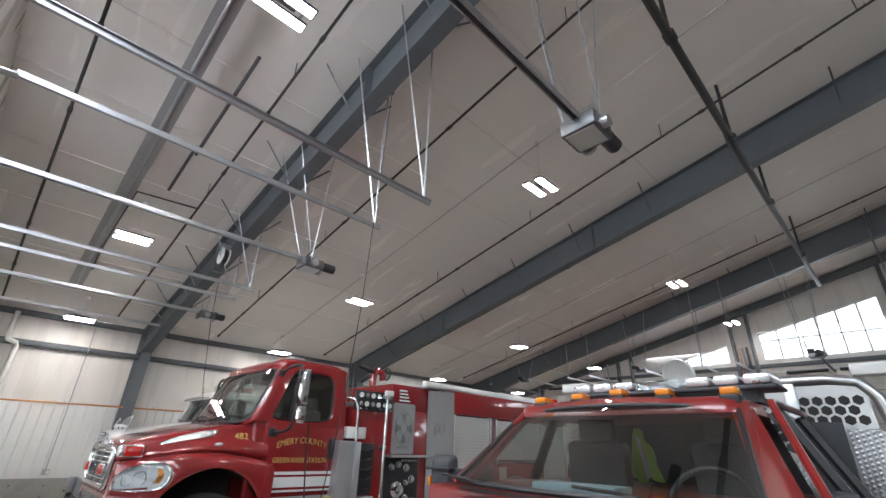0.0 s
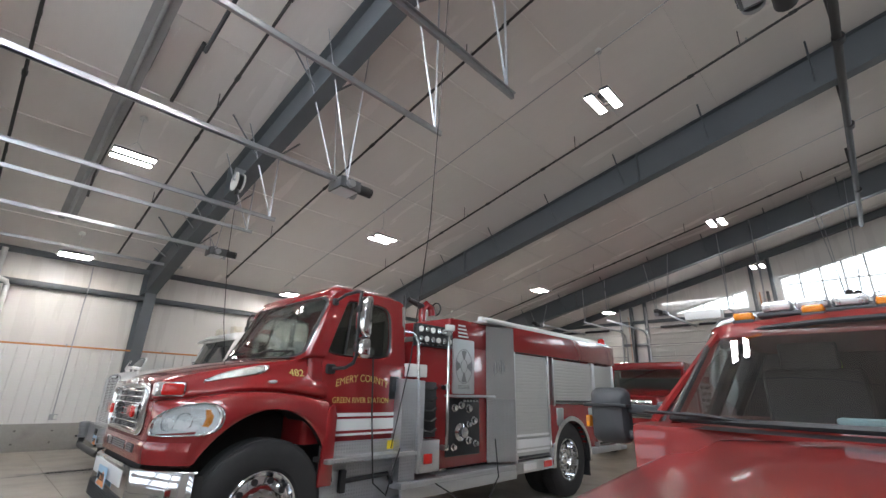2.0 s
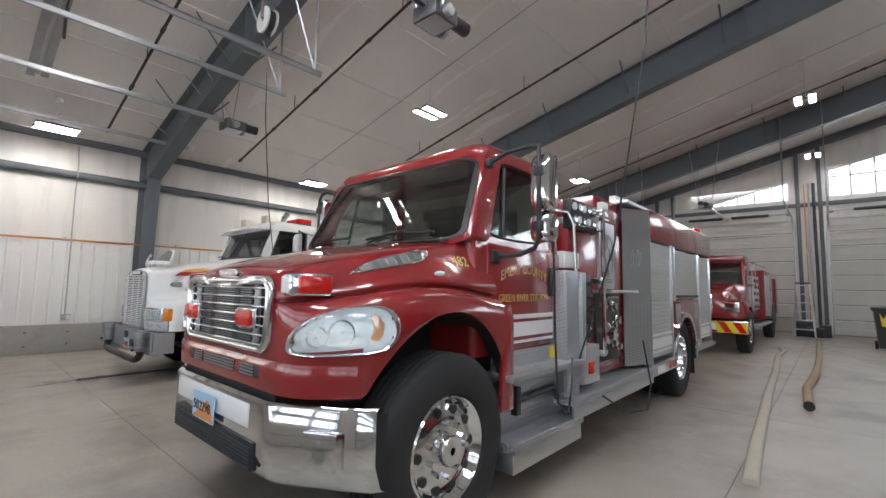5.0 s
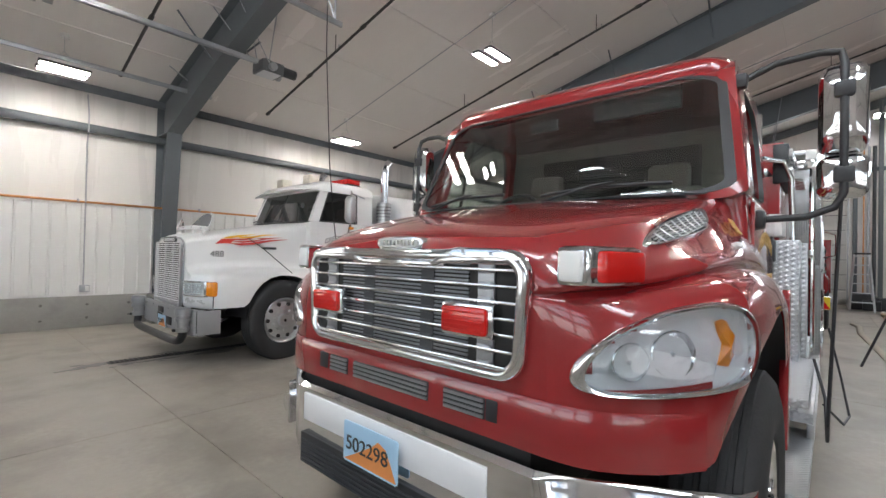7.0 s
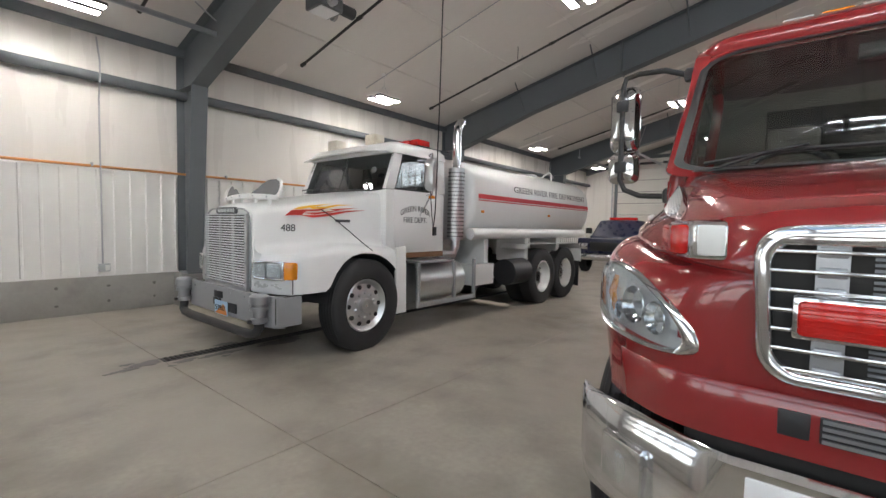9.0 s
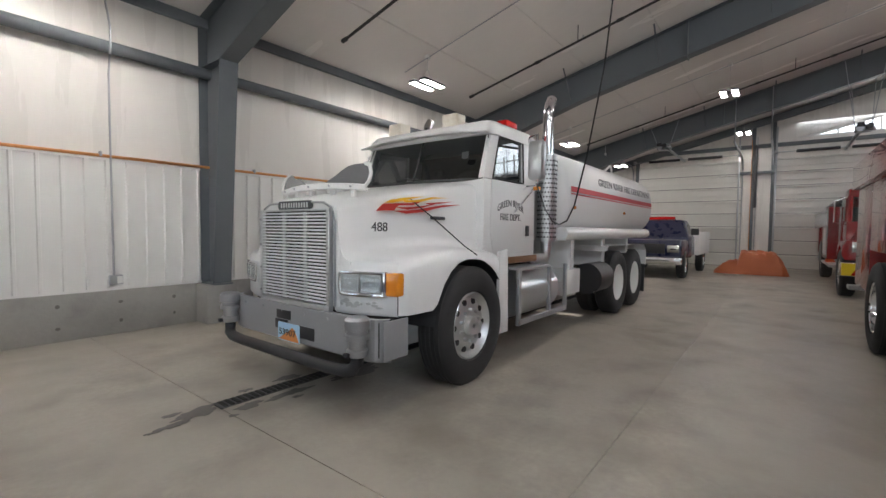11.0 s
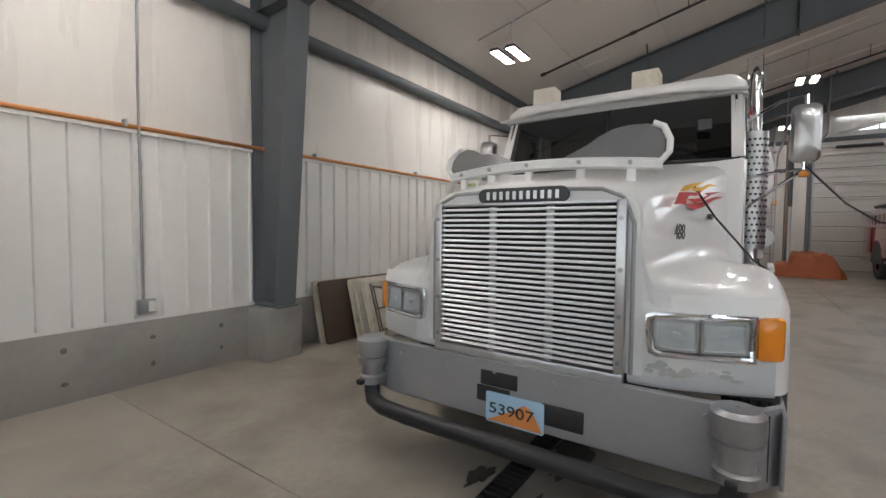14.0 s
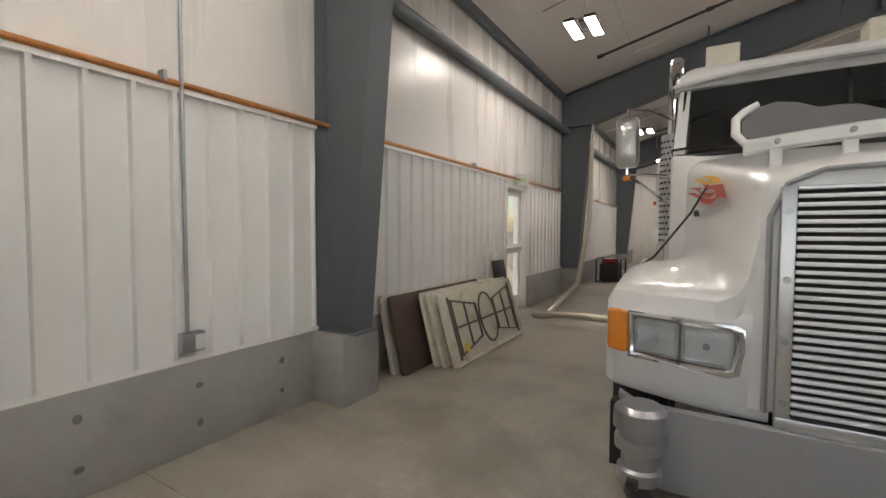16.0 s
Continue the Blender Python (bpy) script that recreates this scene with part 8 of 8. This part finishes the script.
# folding tables leaning on the stem wall
def folding_table(x, y, length, lean, material, label, show_frame):
    """A folded table on its long edge, leaning towards the wall (+y)."""
    t = thing("folding_table", x, y, 0, label, "folding table", "folding tables")
    t.matrix_basis = pose(x, y, 0.0, -lean, 0, 0)
    top = Shape()
    plate(top, length / 2, 0.375, 0.04, (length / 2, 0.0, 0.378), "y", 0.035, 4)
    part("tabletop", top, material, t)
    if show_frame:
        rim = Shape()
        ring_frame(rim, length / 2 - 0.01, 0.365, 0.04, 0.022, (length / 2, -0.028, 0.378), "y", 0.03)
        part("rim", rim, material, t)
        for xa, xb in ((0.16, 0.66), (length - 0.16, length - 0.66)):
            dk = Shape()
            dk.tube([(xa, -0.035, 0.10), (xb, -0.035, 0.20), (xb, -0.035, 0.56), (xa, -0.035, 0.66)], 0.013, 6, close=True)
            dk.tube([((xa + xb) / 2, -0.04, 0.15), ((xa + xb) / 2, -0.04, 0.61)], 0.011, 6)
            part("folded_leg", dk, LEG_STEEL, t, "dark folded steel leg frame")
        br = Shape()
        br.tube([(0.12, -0.032, 0.06), (0.12, -0.032, 0.70)], 0.012, 6)
        br.tube([(length - 0.12, -0.032, 0.06), (length - 0.12, -0.032, 0.70)], 0.012, 6)
        br.tube([(0.12, -0.036, 0.378), (length - 0.12, -0.036, 0.378)], 0.012, 6)
        br.tube([(length / 2 + 0.20 * math.cos(a), -0.045, 0.378 + 0.28 * math.sin(a)) for a in [i * math.pi / 10 for i in range(20)]], 0.012, 6, close=True)
        part("brace", br, LEG_STEEL, t)
        part("yellow_tag", Shape().box(0.22, -0.052, 0.12, 0.30, -0.046, 0.20), YELLOW, t)
    return t


folding_table(3.50, 15.34, 1.83, 12, CREAM, "cream folding table leaning on the stem wall", False)
folding_table(3.52, 15.24, 1.83, 13, BROWN, "dark brown folding table leaning on other tables", False)
folding_table(3.90, 15.12, 1.75, 15, CREAM, "cream folding table leaning in the stack", False)
folding_table(3.93, 15.04, 1.75, 16, CREAM, "cream folding table leaning in the stack, edge on", False)
folding_table(3.96, 14.93, 1.78, 17, CREAM, "stained cream folding table with its dark leg frame outward", True)

ch = thing("folding_chair", 5.82, 15.30, 0, "black folded metal chair leaning on the wall", "folding chair")
ch.matrix_basis = pose(5.82, 15.24, 0.0, -10, 0, 0)
part("back", Shape().box(0.0, -0.02, 0.70, 0.40, 0.01, 0.95, 0.03), BLACK, ch)
part("seat", Shape().box(0.02, -0.04, 0.30, 0.38, -0.015, 0.68, 0.03), BLACK, ch)
for xx in (0.01, 0.39):
    part("leg", Shape().tube([(xx, 0, 0.0), (xx, 0, 0.94)], 0.012, 6), BLACK, ch)
    part("leg", Shape().tube([(xx, -0.03, 0.02), (xx, -0.03, 0.66)], 0.011, 6), BLACK, ch)

# floor drain with its damp stain
dr = new("floor_drain")
tagged(dr, "black cast-iron trench drain grating in the floor", "floor drain", kind="structure")
part("frame", Shape().box(1.50, 12.235, -0.005, 9.6, 12.385, 0.004), BLACK, dr)
for k in range(150):
    x = 1.53 + k * 0.05
    part("bar", Shape().box(x, 12.25, 0.004, x + 0.026, 12.37, 0.011), DARK, dr)


def blot(x, y, rx, ry, seed):
    s = Shape()
    r = random.Random(seed)
    ph = [r.uniform(0, 6.28) for _ in range(5)]
    pts = []
    for i in range(60):
        a = 2 * math.pi * i / 60
        k = 1 + 0.18 * math.sin(2 * a + ph[0]) + 0.16 * math.sin(3 * a + ph[1]) + 0.12 * math.sin(5 * a + ph[2]) + 0.10 * math.sin(9 * a + ph[3]) + 0.06 * math.sin(14 * a + ph[4])
        pts.append((x + rx * k * math.cos(a), y + ry * k * math.sin(a)))
    s.prism(pts, "z", 0.0005, 0.0022)
    return tagged(part("damp_stain", s, STAIN, smooth=0), "dark damp stain on the concrete by the drain", "stain", "damp stains")


for i, (x, y, rx, ry) in enumerate(((1.36, 12.31, 0.16, 0.07), (1.18, 12.22, 0.10, 0.04), (1.66, 12.14, 0.10, 0.05), (2.0, 12.13, 0.17, 0.05), (1.22, 12.40, 0.05, 0.03), (2.2, 12.47, 0.12, 0.05), (2.7, 12.12, 0.3, 0.09), (1.80, 12.46, 0.05, 0.03), (1.05, 12.20, 0.05, 0.02), (2.0, 12.02, 0.04, 0.02), (1.5, 12.06, 0.03, 0.02))):
    blot(x, y, rx, ry, i)


def floor_hose(pts, r, material, label, flat=1.0):
    s = Shape().tube(pts, r, 12)
    if flat != 1.0:
        bmesh.ops.scale(s.bm, vec=(1, 1, flat), verts=s.bm.verts)
    return tagged(part("fire_hose", s, material, smooth=60), label, "fire hose")


floor_hose([(4.2, 4.80, 0.03), (5.2, 4.87, 0.03), (6.5, 4.94, 0.03), (8.0, 5.02, 0.03), (10.0, 5.10, 0.03), (12.5, 5.25, 0.03), (13.8, 5.22, 0.03), (14.3, 5.32, 0.03)], 0.055, HOSE, "pale canvas fire hose laid flat on the floor", 0.5)
floor_hose([(7.2, 4.56, 0.055), (8.4, 4.62, 0.055), (10.0, 4.56, 0.055), (12.5, 4.55, 0.055), (15.0, 4.60, 0.055), (17.2, 4.62, 0.055)], 0.055, HOSE_TAN, "tan suction hose lying on the floor")
cap = tagged(part("hose_coupling", Shape().cyl((7.15, 4.556, 0.058), (7.22, 4.561, 0.058), 0.058, 16), BLACK), "dark end coupling of the tan hose", "hose coupling")
floor_hose([(6.85, 15.15, 0.06), (6.80, 14.98, 0.06), (6.95, 14.80, 0.06), (7.05, 14.45, 0.06), (7.02, 14.1, 0.06), (7.0, 13.6, 0.06)], 0.05, HOSE, "cream hose across the floor by the exit door")
floor_hose([(7.05, 14.95, 0.06), (8.0, 15.10, 0.07), (9.2, 15.05, 0.3), (9.55, 14.92, 1.6), (9.6, 14.9, 3.2)], 0.045, HOSE, "cream hose hanging down the steel column")

# step ladder
sl = thing("step_ladder", 18.7, 5.0, 0, "aluminium step ladder standing open near the end wall", "step ladder")
for yy in (-0.24, 0.24):
    part("front_rail", Shape().tube([(-0.45, yy * 1.15, 0.0), (0.0, yy * 0.7, 1.75)], 0.026, 6), ALU, sl)
    part("rear_rail", Shape().tube([(0.55, yy * 1.2, 0.0), (0.05, yy * 0.7, 1.72)], 0.022, 6), ALU, sl)
for i in range(6):
    z = 0.28 * (i + 1)
    x = -0.45 + 0.45 * z / 1.75
    wdt = 0.27 - 0.10 * z / 1.75
    part("tread", Shape().box(x - 0.04, -wdt, z - 0.015, x + 0.06, wdt, z + 0.015, 0.004), ALU, sl)
part("cap", Shape().box(-0.07, -0.20, 1.73, 0.12, 0.20, 1.78, 0.01), BLACK, sl)
# dark tool pile behind the ladder
for i, (x, y, w_, h) in enumerate(((19.3, 4.75, 0.30, 0.35), (19.5, 5.0, 0.35, 0.6), (19.45, 4.5, 0.22, 0.45))):
    bn = thing("tool_crate", x, y, 0, "dark plastic crate of gear by the end wall", "crate", "crates by the wall")
    part("body", Shape().box(-w_, -w_ * 0.7, 0.0, w_, w_ * 0.7, h * 0.8, 0.02), BLACK, bn)
    part("rim", Shape().box(-w_ - 0.01, -w_ * 0.7 - 0.01, h * 0.8, w_ + 0.01, w_ * 0.7 + 0.01, h * 0.8 + 0.03, 0.01), GREY_PLASTIC, bn)

# orange tarpaulin over a low object
tp = Shape()
rows = []
for i in range(19):
    row = []
    for j in range(25):
        u, w_ = i / 18 * 2 - 1, j / 24 * 2 - 1
        edge = max(abs(u), abs(w_))
        h = 0.70 if edge < 0.62 else 0.70 * max(0.0, 1 - ((edge - 0.62) / 0.34)) ** 0.6
        n_ = noise.noise(Vector((u * 3.1, w_ * 3.7, 4.2))) * 0.5 + noise.noise(Vector((u * 7.3, w_ * 8.1, 1.2))) * 0.25
        if w_ > 0.30:
            h *= 0.58
        row.append((17.35 + 0.60 * u * (1 + 0.16 * n_), 9.75 + 0.98 * w_ * (1 + 0.14 * n_), max(0.012, h * (1 + 0.28 * n_) + 0.12 * noise.noise(Vector((u * 11.0, w_ * 12.0, 7.0))) * (0.2 + h))))
    rows.append(row)
tp.skin(rows)
tagged(part("tarpaulin", tp, ORANGE, smooth=28), "crumpled orange tarpaulin draped over a low object on the floor", "tarpaulin")

# traffic cone on the old engine's running board
cn = thing("traffic_cone", 15.6, 7.93, 0.585, "orange traffic cone with a white band on the running board", "traffic cone")
part("base", Shape().box(-0.15, -0.10, 0.0, 0.15, 0.10, 0.03, 0.008), CONE, cn)
part("body", Shape().cyl((0, 0, 0.03), (0, 0, 0.55), 0.095, 20, 0.025), CONE, cn)
part("band", Shape().cyl((0, 0, 0.25), (0, 0, 0.36), 0.068, 20, 0.054), WHITE_STRIPE, cn)

# dark machine by the side wall
mc = thing("small_pump", 12.6, 15.0, 0, "dark red and black portable pump on the floor by the wall", "portable pump")
part("frame", Shape().tube([(-0.4, -0.3, 0.02), (0.4, -0.3, 0.02), (0.4, -0.3, 0.62), (-0.4, -0.3, 0.62)], 0.02, 6, close=True), BLACK, mc)
part("frame", Shape().tube([(-0.4, 0.3, 0.02), (0.4, 0.3, 0.02), (0.4, 0.3, 0.62), (-0.4, 0.3, 0.62)], 0.02, 6, close=True), BLACK, mc)
part("engine", Shape().box(-0.32, -0.24, 0.02, 0.30, 0.24, 0.50, 0.05), DARK, mc)
part("tank", Shape().box(-0.25, -0.2, 0.5, 0.2, 0.2, 0.62, 0.04), RED, mc)


def cord_reel(x, y, z, way):
    """A retracting cord reel hung from the rafter, its cord hanging down."""
    r = thing("cord_reel", x, y, z, "white retracting cord reel hung from the rafter with its black cord", "cord reel", "cord reels")
    part("drum", Shape().lathe([(0.03, -0.07), (0.17, -0.07), (0.175, -0.05), (0.12, -0.045), (0.12, 0.045), (0.175, 0.05), (0.17, 0.07), (0.03, 0.07)], (0, 0, 0), "x", 28), WHITE_PLASTIC, r)
    part("cord_wind", Shape().lathe([(0.118, -0.04), (0.15, -0.04), (0.15, 0.04), (0.118, 0.04)], (0, 0, 0), "x", 24), BLACK, r)
    part("bracket", Shape().box(-0.09, -0.03, 0.02, 0.09, 0.03, 0.26, 0.008), GALV, r)
    part("roller_arm", Shape().box(-0.03, -0.05, -0.24, 0.03, 0.0, -0.10, 0.01), BLACK, r)
    part("cord", Shape().tube([(0, -0.03, -0.22)] + [(px - x, py - y, pz - z) for px, py, pz in way], 0.006, 6), BLACK, r)
    return r


cord_reel(2.74, 9.72, 4.86, [(2.82, 9.80, 3.6), (3.02, 9.99, 2.45), (3.20, 10.16, 1.89), (3.35, 10.30, 1.55), (3.45, 10.40, 1.43), (3.58, 10.52, 1.40), (3.71, 10.64, 1.43), (3.84, 10.77, 1.55), (4.03, 10.96, 1.82)])
cord_reel(3.06, 4.95, 6.45, [(3.06, 5.0, 4.8), (3.07, 5.12, 3.0), (3.10, 5.35, 1.7), (3.15, 5.62, 0.92)])
# cord looped on the engine steps and floor
lp = Shape().tube([(2.93, 5.70, 1.75), (2.98, 5.72, 1.2), (3.06, 5.74, 0.62), (3.22, 5.74, 0.50), (3.30, 5.75, 0.70), (3.42, 5.80, 0.88)], 0.008, 6)
tagged(part("charging_cord", lp, BLACK), "black charging cord looped down to the cab step", "cable")
lp = Shape().tube([(4.9, 5.74, 0.9), (4.85, 5.66, 0.5), (4.6, 5.62, 0.30), (4.2, 5.66, 0.34), (3.9, 5.76, 0.52)], 0.008, 6)
tagged(part("charging_cord", lp, BLACK), "black cord hanging under the running board", "cable")

# end-wall post cladding with its pipes; the thin copper-coloured one is a rope
ed = thing("exhaust_hose", XE - 0.35, 9.78, 0, "grey pipes and a thin brown line on the post between the overhead doors", "pipes")
for dy, r, z0, z1, m_ in ((0.07, 0.06, 2.3, 4.65, GREY_PLASTIC), (0.03, 0.014, 0.02, 5.0, GALV), (0.20, 0.010, 0.02, 4.9, COPPER)):
    part("pipe", Shape().cyl((0, dy, z0), (0, dy, z1), r, 10), m_, ed)
for dy in (-0.55, 0.60):
    part("angle_post", Shape().box(0.05, dy - 0.03, 0.0, 0.12, dy + 0.03, 5.3, 0.006), GALV, ed)
part("cross_bar", Shape().box(0.1, -0.52, 3.60, 0.2, 0.57, 3.70, 0.006), GREY_STEEL, ed)
ed2 = thing("exhaust_hose", XE - 0.35, 4.75, 0, "grey pipes and a thin brown line on the post between the overhead doors", "pipes")
for dy, r, m_ in ((-0.12, 0.05, GREY_PLASTIC), (0.02, 0.035, GALV), (0.14, 0.02, COPPER)):
    part("pipe", Shape().cyl((0, dy, 0.02), (0, dy, 5.4), r, 10), m_, ed2)

# radiant tube heater under the roof near the front doors
ht = thing("radiant_heater", 0.86, 8.6, roof_z(8.6) - 0.34, "long silver radiant tube heater hung under the roof", "radiant heater")
def slope_bar(dx0, dx1, y0, y1, off0, off1):
    sh = Shape()
    sh.skin([[(dx0, y0 - 8.6, -SLOPE * (y0 - 8.6) + off0), (dx1, y0 - 8.6, -SLOPE * (y0 - 8.6) + off0), (dx1, y0 - 8.6, -SLOPE * (y0 - 8.6) + off1), (dx0, y0 - 8.6, -SLOPE * (y0 - 8.6) + off1)],
             [(dx0, y1 - 8.6, -SLOPE * (y1 - 8.6) + off0), (dx1, y1 - 8.6, -SLOPE * (y1 - 8.6) + off0), (dx1, y1 - 8.6, -SLOPE * (y1 - 8.6) + off1), (dx0, y1 - 8.6, -SLOPE * (y1 - 8.6) + off1)]], close=True, caps=True)
    return sh
part("reflector", slope_bar(-0.13, -0.03, 4.2, 13.3, 0.0, 0.02), HEATER, ht)
part("reflector", slope_bar(0.03, 0.13, 4.2, 13.3, 0.03, 0.05), HEATER, ht)
part("top_channel", slope_bar(-0.05, 0.05, 4.2, 13.3, 0.08, 0.10), HEATER, ht)
part("tube", Shape().cyl((0.0, -4.3, 4.3 * SLOPE + 0.02), (0.0, 4.6, -4.6 * SLOPE + 0.02), 0.035, 12), GALV, ht)
for yy in (5.0, 8.0, 11.0, 13.0):
    part("chain", Shape().cyl((0, yy - 8.6, -SLOPE * (yy - 8.6) + 0.05), (0, yy - 8.6, -SLOPE * (yy - 8.6) + 0.34), 0.006, 5), GALV, ht)
for x, y0, y1, off in ((1.46, 5.9, 8.1, 0.30), (1.45, 8.2, 9.5, 0.06), (1.0, 8.25, 9.1, 0.06)):
    tagged(part("roof_rod", Shape().tube([(x, y0, roof_z(y0) - off), (x, y1, roof_z(y1) - off)], 0.028, 8), GREY_PLASTIC), "short dark rod fixed along the roof slope", "pipe", "roof rods")
lp_ = Shape().tube([(1.98, 9.4, roof_z(9.4) - 0.30), (1.0, 9.5, roof_z(9.5) - 0.30), (0.95, 11.6, roof_z(11.6) - 0.30), (0.95, 11.6, roof_z(11.6) - 0.75)], 0.018, 6)
tagged(part("pipe_loop", lp_, BLACK_PIPE), "thin black pipe loop round a lamp under the roof", "pipe")
# black wheeled bin with a flame sticker, standing by the end wall
bn = thing("wheeled_bin", 16.2, 3.22, 0, "black wheeled bin with a yellow flame sticker", "wheeled bin")
part("body", Shape().skin([[(0.30 * k * a, 0.29 * k * b, z) for a, b in ((-1, -1), (1, -1), (1, 1), (-1, 1))] for z, k in ((0.06, 0.75), (1.0, 1.0))], close=True, caps=True), BLACK, bn)
part("lid", Shape().box(-0.34, -0.33, 1.0, 0.36, 0.33, 1.10, 0.03), BLACK, bn)
fs = Shape()
fs.prism([(-0.16, 0.62), (0.16, 0.62), (0.20, 0.95), (0.12, 0.80), (0.06, 0.96), (0.0, 0.80), (-0.08, 0.95), (-0.12, 0.78), (-0.20, 0.92)], "x", -0.312, -0.306)
part("flame_sticker", fs, YELLOW, bn)
for sy in (-0.25, 0.25):
    part("wheel", Shape().cyl((0.26, sy - 0.03, 0.11), (0.26, sy + 0.03, 0.11), 0.11, 16), RUBBER, bn)
